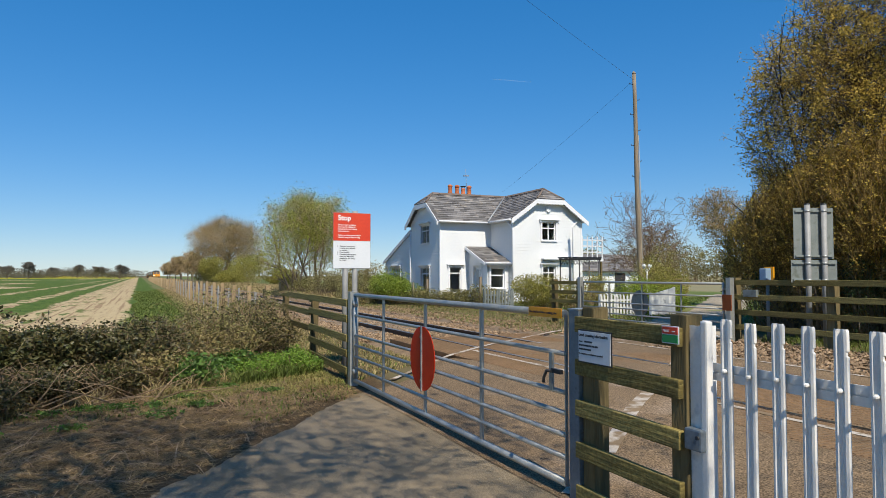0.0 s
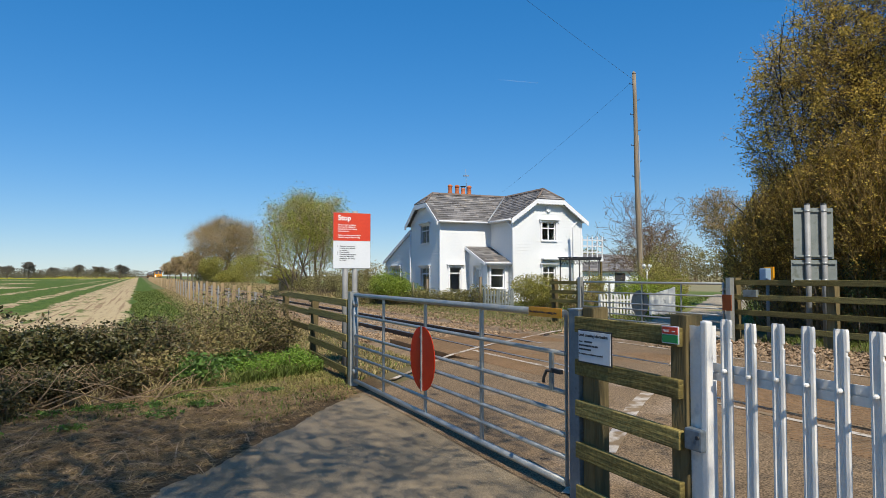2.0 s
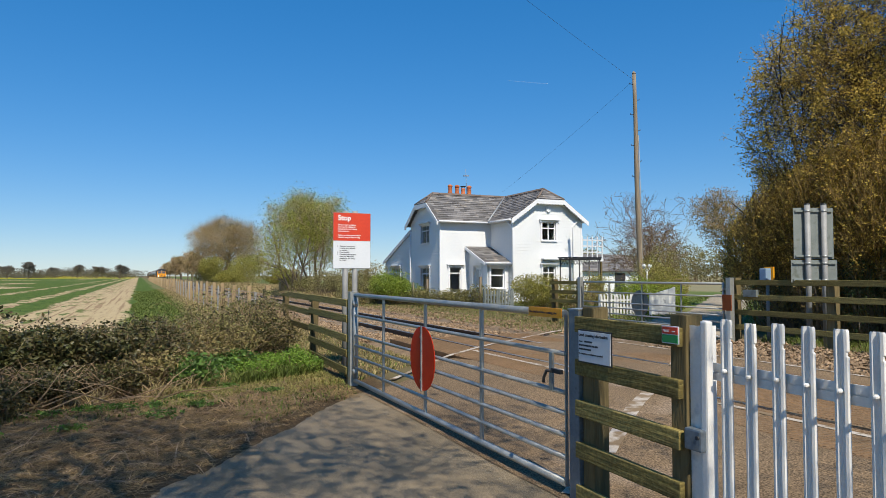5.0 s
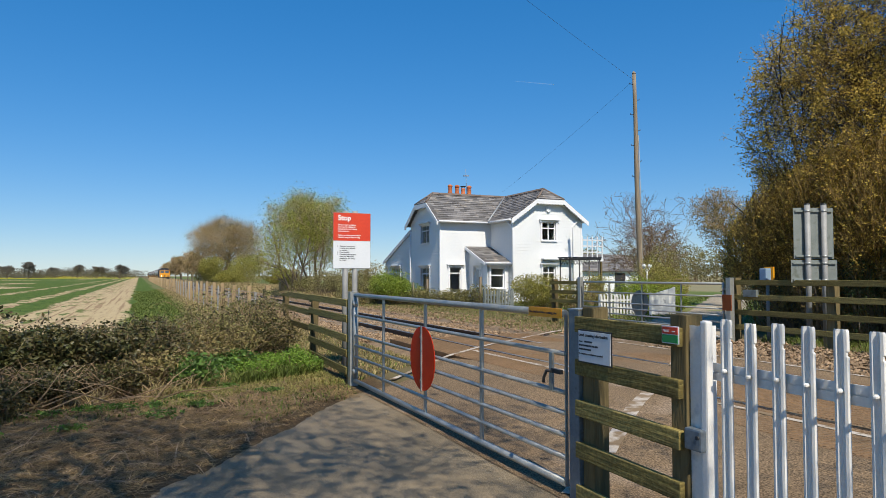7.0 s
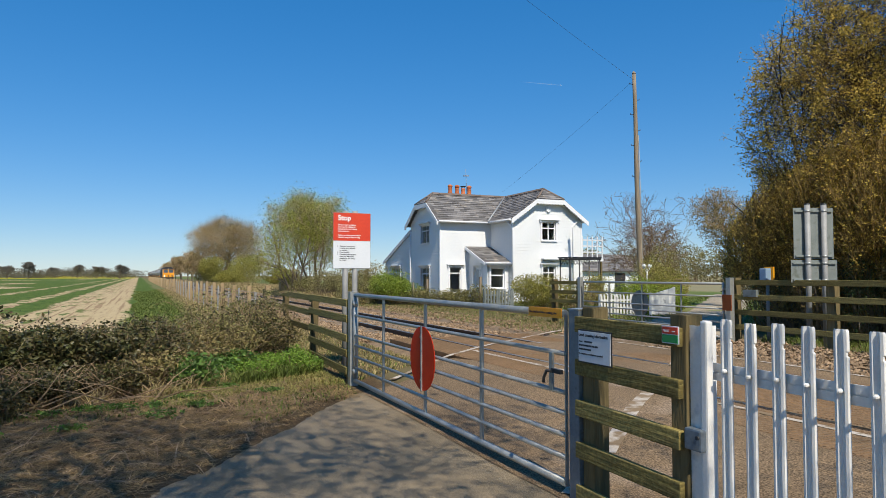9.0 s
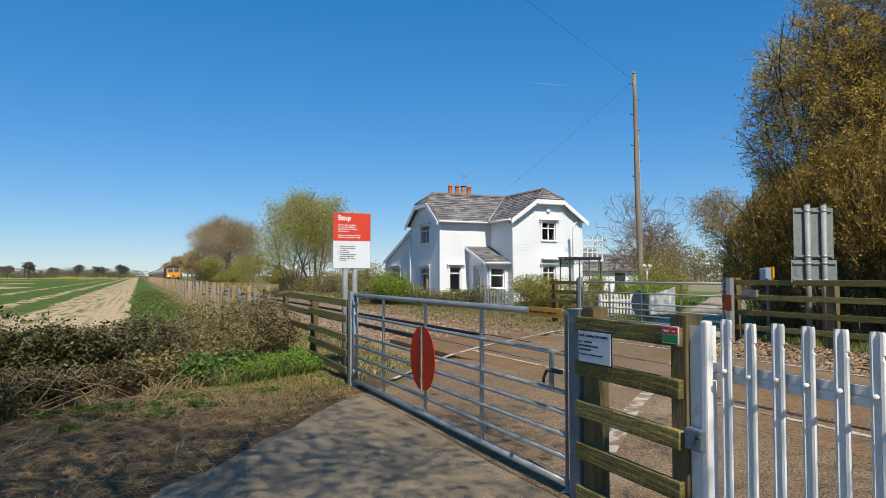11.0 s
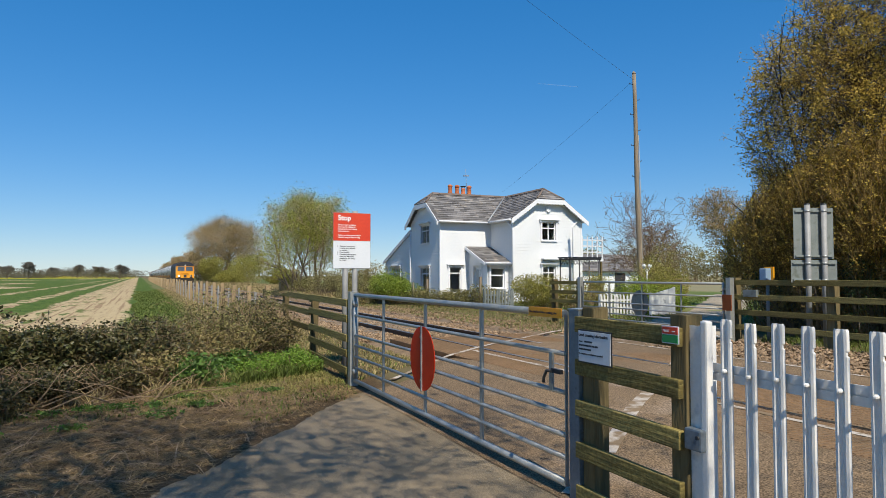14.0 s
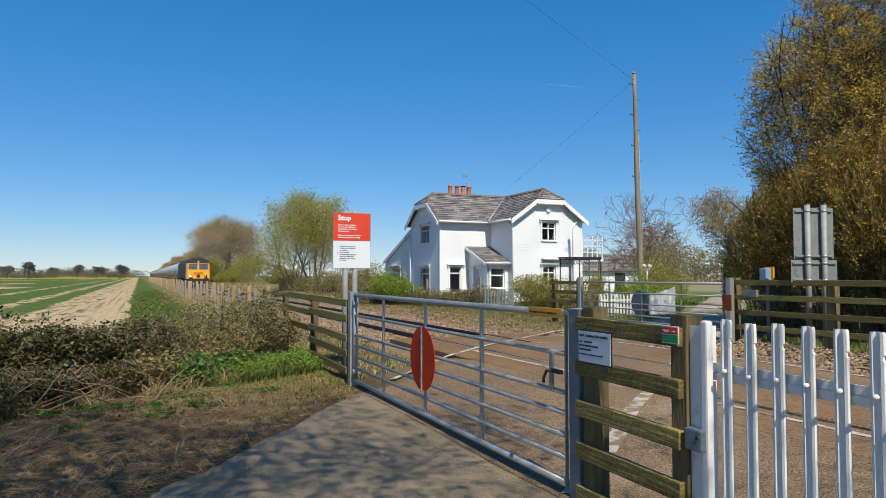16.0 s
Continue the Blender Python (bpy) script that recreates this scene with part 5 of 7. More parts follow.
def grow(rng, height, trunk_r, levels, split, crown, first=0.3, lean=(0, 0), wild=0.25, up=0.12, shrink=0.68, stems=1, seglen=None):
    """Branches as rows for tubes(), and twig points for leaves. crown: centre z, half width, half height of the outline."""
    segs, twigs = [], []
    cz, cw, chh, *aside = crown
    cx = aside[0] if aside else 0.0
    shift = Vector((height * 3.1, cw * 5.7, trunk_r * 40))

    def inside(p):
        v = Vector(((p[0] - cx) / cw, p[1] / cw, (p[2] - cz) / chh))
        k = v.length
        return k < 0.92 + 0.42 * noise.noise(v / max(k, 0.01) * 1.7 + shift)

    def go(p, d, length, r, level):
        n = 4 if level < 2 else 3
        for i in range(n):
            d = d + rng.normal(0, wild * (0.5 if level == 0 else 1), 3) + np.array([0, 0, up * (1 if level else 0.4)])
            d = d / np.linalg.norm(d)
            q = p + d * length / n
            r2 = r * (0.86 if level == 0 else 0.74)
            segs.append((*p, *q, r, r2))
            if level >= levels - 1:
                twigs.append(q)
            if (level > 0 or i > 1) and not inside(q):
                segs[-1] = (*p, *q, r, r * 0.12)
                twigs.append(q)
                return
            if level < levels and (level > 0 or (i + 1) / n > first):
                for _ in range(split[min(level, len(split) - 1)]):
                    s = rng.normal(0, 1, 3)
                    s -= d * s.dot(d)
                    s /= np.linalg.norm(s)
                    ang = rng.uniform(0.45, 1.05)
                    go(q, d * math.cos(ang) + s * math.sin(ang), length * shrink * rng.uniform(0.75, 1.15), r2 * rng.uniform(0.45, 0.7), level + 1)
            p, r = q, r2

    for s in range(stems):
        a = rng.uniform(0, 6.28)
        off = np.array([math.cos(a), math.sin(a), 0]) * (0 if stems == 1 else rng.uniform(0.05, 0.5))
        d0 = np.array([lean[0], lean[1], 1.0]) + (off * rng.uniform(0.5, 1.2) if stems > 1 else 0)
        go(off * 0.6 + np.array([0, 0, -0.1]), d0 / np.linalg.norm(d0), height * 0.62, trunk_r * (1 if stems == 1 else rng.uniform(0.6, 1)), 0)
    return segs, np.array(twigs)


def tree(name, at, seed, height, trunk_r, levels, split, crown, label, leaf_mat=None, leaves=0, leaf=0.06, spread=0.25, group="trees", droop=0.2, min_r=0.004, category="tree", bark=None, twig_mat=None, clumps=0, **kw):
    rng = np.random.default_rng(seed)
    segs, twigs = grow(rng, height, trunk_r, levels, split, crown, **kw)
    S = np.array(segs)
    S[:, 6:8] = np.maximum(S[:, 6:8], min_r)
    t = thing(name, pose(*at), label, category, group)
    big = S[:, 6] > trunk_r * 0.22
    V, F = tubes(S[big], 8)
    ob = raw("trunk", V, F, bark or M_BARK, t)
    for pl in ob.data.polygons:
        pl.use_smooth = True
    V, F = tubes(S[~big], 3)
    tagged(raw("twig", V, F, twig_mat or M_TWIG, t), kind="stuff")
    if leaves and len(twigs):
        spots = twigs[rng.integers(0, len(twigs), clumps)] if clumps else twigs
        P = spots[rng.integers(0, len(spots), leaves)] + rng.normal(0, spread, (leaves, 3))
        V, F = leaf_cloud(P, leaf, rng, droop)
        tagged(raw("crown", V, F, leaf_mat, t), kind="stuff")
    return t


def lumps(rng, n, k=9):
    """Points in an uneven mound of unit size: a cluster of balls, thinner inside."""
    C = rng.normal(0, 1, (k, 3))
    C /= np.linalg.norm(C, axis=1, keepdims=True)
    C *= rng.uniform(0.25, 0.62, (k, 1))
    R = rng.uniform(0.32, 0.55, k)
    which = rng.integers(0, k, n)
    d = rng.normal(0, 1, (n, 3))
    d /= np.linalg.norm(d, axis=1, keepdims=True)
    return C[which] + d * (R[which] * rng.uniform(0.55, 1.0, n) ** 0.5)[:, None] * (1 + rng.normal(0, 0.08, (n, 1)))


def shrub(name, at, radii, seed, leaf_mat, count, leaf, label, stems=60, category="shrub", group="shrubs", stem_mat=None, droop=0.1, stem_r=0.008, k=9, canes=0, cane_leaves=0):
    """A bush whose foot stands on the ground: stems from the foot and leaves in uneven clumps."""
    rng = np.random.default_rng(seed)
    t = thing(name, pose(*at), label, category, group)
    P = lumps(rng, count, k) * np.array(radii)
    P[:, 2] += radii[2] * 0.9
    P = P[P[:, 2] > 0.02]
    segs, sprays = [], [P]
    for i in range(stems):
        q = P[rng.integers(0, len(P))]
        p = np.array([q[0] * 0.35, q[1] * 0.35, 0.0]) + np.append(rng.normal(0, 0.08, 2), -0.03)
        m = (p + q) / 2 + rng.normal(0, 0.1, 3) * radii[0]
        m[2] = max(m[2], 0.05)
        segs += [(*p, *m, stem_r * 1.6, stem_r), (*m, *q, stem_r, stem_r * 0.4)]
    for i in range(canes):
        a = rng.uniform(0, 6.28)
        d = np.array([math.cos(a), math.sin(a), 0])
        p = d * rng.uniform(0, 0.4) * radii[0]
        reach, top = radii[0] * rng.uniform(0.5, 1.25), radii[2] * rng.uniform(1.2, 1.95)
        last = np.append(p[:2], 0.0)
        for j in range(1, 7):
            s = j / 6
            q = p + d * reach * s + np.array([0, 0, top * math.sin(s * rng.uniform(2.0, 2.5)) ]) + rng.normal(0, 0.02, 3)
            q[2] = max(q[2], 0.03)
            segs.append((*last, *q, stem_r * (1.3 - s), stem_r * (1.15 - s)))
            if cane_leaves and j > 1:
                sprays.append(last + (q - last) * rng.uniform(0, 1, (cane_leaves, 1)) + rng.normal(0, 0.035, (cane_leaves, 3)))
            last = q
    V, F = leaf_cloud(np.concatenate(sprays), leaf, rng, droop)
    tagged(raw("foliage", V, F, leaf_mat, t), kind="stuff")
    if segs:
        V, F = tubes(segs, 4)
        tagged(raw("stem", V, F, stem_mat or M_TWIG, t), kind="stuff")
    return t


L_BRAMBLE = leafy("bramble_leaf", (0.062, 0.078, 0.026), (0.125, 0.09, 0.038), 0.38, 0.15, 0.6)
L_DOCK = leafy("deep_green_dock_leaf", (0.075, 0.15, 0.028), (0.12, 0.19, 0.042), 0.45, 0.3, 0.45)
L_BROWN = leafy("brown_bramble_leaf", (0.30, 0.22, 0.10), (0.20, 0.18, 0.06), 0.7, 0.25, 0.45)
L_NETTLE = leafy("fresh_green_leaf", (0.14, 0.25, 0.03), (0.22, 0.31, 0.055), 0.5, 0.35, 0.45)
L_LIME = leafy("lime_green_leaf", (0.3, 0.36, 0.045), (0.2, 0.27, 0.04), 0.5, 0.4, 0.3)
L_HEDGE = leafy("dull_hedge_leaf", (0.20, 0.195, 0.062), (0.27, 0.22, 0.095), 0.6, 0.25, 0.4)
L_TOPI = leafy("olive_evergreen_leaf", (0.24, 0.24, 0.045), (0.33, 0.28, 0.065), 0.5, 0.25, 0.35)
L_WILLOW = leafy("yellow_green_spring_leaf", (0.42, 0.44, 0.06), (0.30, 0.35, 0.05), 0.5, 0.4, 0.3)
L_BUD = leafy("olive_bud_leaf", (0.31, 0.245, 0.09), (0.22, 0.185, 0.06), 0.6, 0.35, 0.35)
L_DARKBUD = leafy("brown_olive_thicket_leaf", (0.36, 0.25, 0.095), (0.24, 0.18, 0.06), 0.65, 0.3, 0.4)
L_OLIVE = leafy("olive_brown_leaf", (0.60, 0.42, 0.075), (0.42, 0.31, 0.06), 0.6, 0.35, 0.4)
L_IVY = leafy("dark_ivy_leaf", (0.055, 0.08, 0.025), (0.085, 0.11, 0.035), 0.4, 0.15, 0.4)
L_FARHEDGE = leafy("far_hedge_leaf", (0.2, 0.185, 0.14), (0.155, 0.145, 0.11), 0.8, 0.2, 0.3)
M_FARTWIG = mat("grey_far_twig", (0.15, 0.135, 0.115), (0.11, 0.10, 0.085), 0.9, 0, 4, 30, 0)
M_PALETWIG = mat("pale_grey_twig", (0.21, 0.165, 0.12), (0.15, 0.115, 0.08), 0.9, 0, 4, 30, 0)
M_STRAW = mat("dry_straw", (0.36, 0.245, 0.115), (0.12, 0.078, 0.037), 0.8, 0, 4, 30, 0, island=0.55)
M_DARKTWIG = mat("dark_brown_twig", (0.085, 0.062, 0.038), (0.055, 0.04, 0.026), 0.9, 0, 4, 30, 0, island=0.4)
M_REDTWIG = mat("reddish_brown_twig", (0.22, 0.145, 0.10), (0.14, 0.092, 0.064), 0.9, 0, 4, 30, 0, island=0.4)
M_FANTWIG = mat("olive_brown_thicket_twig", (0.31, 0.21, 0.07), (0.15, 0.10, 0.038), 0.85, 0, 4, 30, 0, island=0.55)
M_GRASS = leafy("grass_blade", (0.105, 0.155, 0.028), (0.18, 0.195, 0.05), 0.6, 0.3, 0.5)
M_LITGRASS = leafy("short_yellow_green_grass", (0.235, 0.235, 0.06), (0.31, 0.265, 0.095), 0.7, 0.3, 0.5)
M_DRYGRASS = leafy("dry_grass_blade", (0.40, 0.31, 0.145), (0.29, 0.22, 0.10), 0.8, 0.3, 0.4)

# trees along the railway
tree("oak_tree", (13.2, 121.5, 0), 11, 12.5, 0.34, 5, [3, 2, 2, 2, 1], (5.3, 8.6, 6.2), "broad bare oak tree with brown spring buds beside the railway", L_BUD, 52000, 0.12, 0.4, min_r=0.013, first=0.05, wild=0.2, up=0.02, shrink=0.74)
for i, (x, y, rx, rz, sd) in enumerate(((15.6, 100, 4.4, 3.0, 1), (10.4, 112, 3.0, 2.6, 2), (12.0, 132, 3.5, 2.2, 3), (18.2, 98, 3.2, 1.6, 4), (12.6, 108, 3.0, 1.7, 5), (15.4, 114, 4.6, 2.6, 6))):
    shrub("roadside_shrub", (x, y, 0), (rx, rx, rz), sd, L_TOPI if i != 2 else L_HEDGE, 9000, 0.17, "dense olive green shrub below the oak beside the railway", 40)
rng = random.Random(4)
for i in range(9):
    y = 170 + i * 26
    tree("hedgerow_tree", (11.5 + rng.uniform(0, 4), y, 0), 40 + i, 5.5 + rng.uniform(0, 2.5), 0.2, 4, [2, 2, 3], (4.0, 4.2, 3.6), "bare brown hedgerow tree along the railway", L_BUD, 2600, 0.28, 0.35, min_r=0.03, wild=0.2)
# willow by the cottage garden
for x, y, hh, w, sd, lv in ((9.9, 47.0, 7.2, 2.7, 21, 20000), (11.7, 48.2, 7.0, 3.0, 23, 22000)):
    tree("willow_tree", (x, y, 0), sd, hh, 0.11, 5, [2, 2, 1, 1], (hh * 0.5, w, hh * 0.52), "young willow with yellow-green spring leaves", L_WILLOW, lv, 0.095, 0.3, min_r=0.006, first=0.0, wild=0.2, up=0.2, stems=3)
shrub("willow_undergrowth", (10.7, 47.3, 0), (2.1, 1.9, 1.35), 77, L_BUD, 6000, 0.09, "twiggy growth round the foot of the willow", 120, stem_mat=M_PALETWIG)
# scrub between willow and cottage
for i, (x, y, rx, rz, sd) in enumerate(((10.4, 40, 1.7, 1.15, 1), (11.4, 37, 1.5, 1.2, 2), (12.6, 40, 1.8, 1.35, 3), (13.3, 44.5, 1.9, 1.6, 4), (10.0, 33, 1.2, 0.7, 5), (9.8, 44, 1.3, 0.9, 7))):
    s = shrub("scrub_bush", (x, y, 0), (rx, rx, rz), 60 + sd, L_BUD if sd in (3, 4) else L_HEDGE, 3800, 0.09, "twiggy brown scrub bush beside the cottage garden", 160, stem_mat=M_PALETWIG, stem_r=0.010)
shrub("round_bush", (11.6, 31.4, 0), (1.75, 1.4, 1.1), 5, L_LIME, 11000, 0.08, "rounded lime green garden bush by the lean-to", 20, k=14)
# garden hedge before the cottage
rng = random.Random(9)
for i in range(11):
    f = i / 10
    shrub("hedge_bush", (10.8 + 3.4 * f + rng.uniform(-0.2, 0.2), 32.5 - 6.2 * f, 0.05), (0.8, 0.75, 0.52 + rng.uniform(-0.06, 0.1)), 80 + i, L_HEDGE, 2600, 0.07, "low scraggy garden hedge bush with brown leaves", 60, group="garden hedge", stem_mat=M_PALETWIG)
for x, y, top, w in ((12.55, 29.9, 1.36, 0.10), (13.75, 26.7, 1.46, 0.10), (11.95, 30.2, 1.2, 0.05)):
    bm = bmesh.new()
    box(bm, (-w / 2, -w / 2, -0.2), (w / 2, w / 2, top), bevel=0.012)
    tagged(part("garden_post", bm, M_POLE, label="old grey-brown timber post standing before the garden hedge", m=pose(x, y, 0.0, 1.2, -0.8, 12)), category="post", group="garden posts")
shrub("rounded_shrub", (15.95, 24.9, 0), (1.8, 1.5, 1.04), 7, L_TOPI, 21000, 0.06, "large rounded olive evergreen shrub by the crossing", 30, k=16)
# plants over the pergola and behind the far gate
shrub("climbing_plant", (20.2, 27.4, 0.05), (0.7, 0.6, 1.1), 8, L_DARKBUD, 1100, 0.07, "sparse climbing plant on the black pergola", 60, stem_mat=M_TWIG)
for i, (x, y, rx, rz, sd, lm) in enumerate(((17.9, 21.8, 0.9, 0.75, 1, L_LIME), (19.2, 22.6, 1.15, 0.95, 2, L_LIME), (19.0, 20.6, 0.9, 0.55, 3, L_LIME), (20.9, 24.0, 1.2, 1.2, 4, L_TOPI), (19.6, 25.8, 1.0, 0.9, 5, L_TOPI), (17.0, 24.5, 0.9, 0.65, 6, L_HEDGE), (19.5, 21.5, 1.0, 0.8, 7, L_LIME), (20.6, 22.3, 1.1, 1.1, 8, L_TOPI), (21.6, 23.2, 1.2, 1.3, 9, L_BUD), (22.4, 25.0, 1.3, 1.5, 10, L_TOPI), (17.4, 19.6, 0.6, 0.25, 11, L_LIME))):
    shrub("garden_shrub", (x, y, 0.05), (rx, rx, rz), 100 + sd, lm, 3800, 0.065, "bright green and bronze garden shrub behind the far gate", 60)
tree("garden_tree", (27.9, 33.0, 0), 31, 5.6, 0.10, 5, [2, 1, 1, 1], (3.8, 3.4, 3.0), "small bare garden tree with a few reddish leaves", L_BUD, 1500, 0.07, 0.12, twig_mat=M_REDTWIG, min_r=0.009, first=0.1, wild=0.3, up=0.02, stems=2)
tree("garden_tree", (23.6, 27.6, 0), 32, 4.4, 0.09, 5, [2, 1, 1, 1], (2.6, 2.3, 2.0), "twiggy bare garden tree with bronze leaves", L_DARKBUD, 2600, 0.07, 0.12, twig_mat=M_REDTWIG, min_r=0.008, first=0.1, wild=0.35, up=0.0, stems=2)
tree("roadside_tree", (24.6, 23.0, 0), 35, 5.6, 0.19, 5, [3, 3, 2, 1], (3.9, 1.9, 1.8), "ivy-clad roadside tree with brown spring buds", L_BUD, 6500, 0.07, 0.1, min_r=0.008, first=0.5, wild=0.16, up=0.03, shrink=0.6)
shrub("ivy_growth", (24.6, 23.0, 0.0), (0.42, 0.42, 1.5), 12, L_IVY, 2600, 0.08, "dark ivy climbing a roadside tree trunk", 20)
# the thicket on the far side of the crossing
BIG = ((16.0, 10.4, 10.2, 2.9, 7, 70000), (16.9, 12.7, 5.2, 2.0, 5, 26000), (18.6, 13.4, 4.8, 2.0, 6, 22000), (18.2, 9.2, 12.6, 3.9, 8, 72000))
for x, y, hh, w, sd, lv in BIG:
    tree("thicket_tree", (x, y, 0), 50 + sd, hh, 0.075, 5, [2, 2, 2, 1, 1], (hh * 0.52, w, hh * 0.50), "tall dense twiggy tree with brown and yellow-green spring leaves", L_OLIVE, lv, 0.062, 0.075, min_r=0.005, first=0.05, wild=0.3, up=0.03, shrink=0.64, stems=4, twig_mat=M_DARKTWIG, bark=M_DARKTWIG, clumps=lv // 12)


def fan_bush(at, seed, height, width, stems, label):
    """A many-stemmed bush: stems fan out from the foot and fork into long fine upright twigs with small buds."""
    rng = np.random.default_rng(seed)
    t = thing("thicket_bush", pose(*at), label, "bush", "thicket bushes")
    segs, buds = [], []

    def run(p, d, length, r, depth):
        n = 5 if depth == 0 else 4
        for k in range(n):
            d = d + rng.normal(0, 0.11 + 0.05 * depth, 3) + np.array([0, 0, 0.05])
            d = d / np.linalg.norm(d)
            q = p + d * length / n
            segs.append((*p, *q, r, r * 0.8))
            p, r = q, r * 0.8
            if depth < 2 and (k > 0 or depth):
                for _ in range(2 if depth == 0 else 1):
                    run(p, d + rng.normal(0, 0.27, 3), length * rng.uniform(0.35, 0.6), r * 0.65, depth + 1)
            if depth > 0:
                buds.append(p)

    for _ in range(stems):
        a, f = rng.uniform(0, 6.283), math.sqrt(rng.uniform(0, 1))
        d = np.array([math.cos(a) * f * width / height, math.sin(a) * f * width / height, 1.0])
        run(np.array([math.cos(a) * f * 0.35, math.sin(a) * f * 0.35, -0.05]), d / np.linalg.norm(d), height * rng.uniform(0.55, 0.88), rng.uniform(0.008, 0.018), 0)
    S, B = np.array(segs), np.array(buds)

    def within(p):
        u = p / np.array([width, width, height * 0.52]) - np.array([0, 0, 0.96])
        return np.linalg.norm(u, axis=1) < 1.0 + 0.16 * np.sin(u[:, 0] * 7 + seed) * np.sin(u[:, 1] * 6 + u[:, 2] * 8)

    S, B = S[within(S[:, 3:6]) | (S[:, 5] < 0.5)], B[within(B)]
    S[:, 6:8] = np.maximum(S[:, 6:8], 0.0048)
    V, F = tubes(S, 3)
    tagged(raw("twig", V, F, M_FANTWIG, t), kind="stuff")
    P = B[rng.integers(0, len(B), len(B) * 2)] + rng.normal(0, 0.035, (len(B) * 2, 3))
    V, F = leaf_cloud(P[P[:, 2] > 0.1], 0.055, rng, -0.2)
    tagged(raw("foliage", V, F, L_OLIVE, t), kind="stuff")


for x, y, hh, w, n, sd in ((15.0, 12.6, 3.5, 1.35, 80, 1), (14.5, 11.5, 4.1, 1.5, 90, 2), (14.5, 10.3, 4.6, 1.6, 90, 3), (14.2, 9.1, 4.7, 1.5, 90, 4), (14.3, 7.8, 5.0, 1.5, 70, 5), (16.4, 12.4, 4.6, 1.6, 80, 6)):
    fan_bush((x, y, 0.03), 800 + sd, hh, w, n, "dense fan of fine olive-brown twigs in early bud")
rng = random.Random(6)
for i in range(12):
    y = 11.7 - i * 0.85
    shrub("thicket_shrub", (13.6 + rng.uniform(0, 0.8), y, 0.05), (1.0, 0.95, 1.0 + rng.uniform(-0.2, 0.7)), 130 + i, L_DARKBUD if i % 3 else L_IVY, 4200, 0.06, "dense dark thicket shrub behind the far fence", 150, group="thicket", stem_mat=M_PALETWIG)

# distance: hedges and trees on the horizon
rng = random.Random(12)
for i in range(26):
    D = 560 + rng.uniform(-60, 60)
    x, y = D * math.sin(math.radians(-0.6 - i * 0.62)), D * math.cos(math.radians(-0.6 - i * 0.62))
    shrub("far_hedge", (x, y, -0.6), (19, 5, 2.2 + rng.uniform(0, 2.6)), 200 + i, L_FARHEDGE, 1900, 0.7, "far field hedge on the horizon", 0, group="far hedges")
for ang, D, hh, w in ((-13.3, 330, 12, 6.0), (-10.2, 300, 8.5, 3.6), (-7.3, 430, 9, 6), (-8.6, 470, 7, 6), (-4.2, 480, 8, 7), (-2.9, 500, 8, 8), (-1.35, 400, 7.5, 5), (-5.6, 520, 7, 7), (-12.4, 420, 7, 5)):
    x, y = D * math.sin(math.radians(ang)), D * math.cos(math.radians(ang))
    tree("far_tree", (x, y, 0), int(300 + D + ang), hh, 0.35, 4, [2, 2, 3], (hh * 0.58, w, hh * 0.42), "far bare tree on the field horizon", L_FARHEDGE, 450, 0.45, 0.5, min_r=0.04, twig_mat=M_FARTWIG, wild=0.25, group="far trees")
for i in range(14):
    ang = 36 + i * 1.7
    D = 130 + rng.uniform(-10, 10)
    x, y = D * math.sin(math.radians(ang)), D * math.cos(math.radians(ang))
    shrub("far_hedge", (x, y, -0.3), (6.0, 4, 3.6 + rng.uniform(-0.9, 1.5)), 260 + i, L_HEDGE, 2600, 0.36, "far bare hedge across the field", 30, group="far hedges", stem_r=0.04)

# trees behind the viewer that shade the road
for x, y, hh, w, sd, lv in ((-2.9, -1.9, 10.2, 4.2, 1, 8500), (-3.3, -6.0, 15.0, 4.6, 7, 5500), (-6.0, -2.4, 10.0, 3.5, 2, 5000), (-4.2, 0.8, 9.6, 3.5, 3, 11000), (-6.4, 3.5, 9.4, 3.1, 6, 3000), (-8.8, 2.0, 11.0, 4.5, 4, 9000), (4.9, -6.5, 10.0, 3.0, 5, 14000)):
    tree("shade_tree", (x, y, 0), 70 + sd, hh, 0.15, 5, [2, 2, 1, 1], (hh * 0.66, w, hh * 0.36, 2.9 if sd in (1, 7) else 0.0), "tall leafy tree beside the approach road", L_BUD, lv, 0.09, 0.4, min_r=0.005, first=0.3, wild=0.25, lean=(0.32, 0) if sd in (1, 7) else (0, 0))

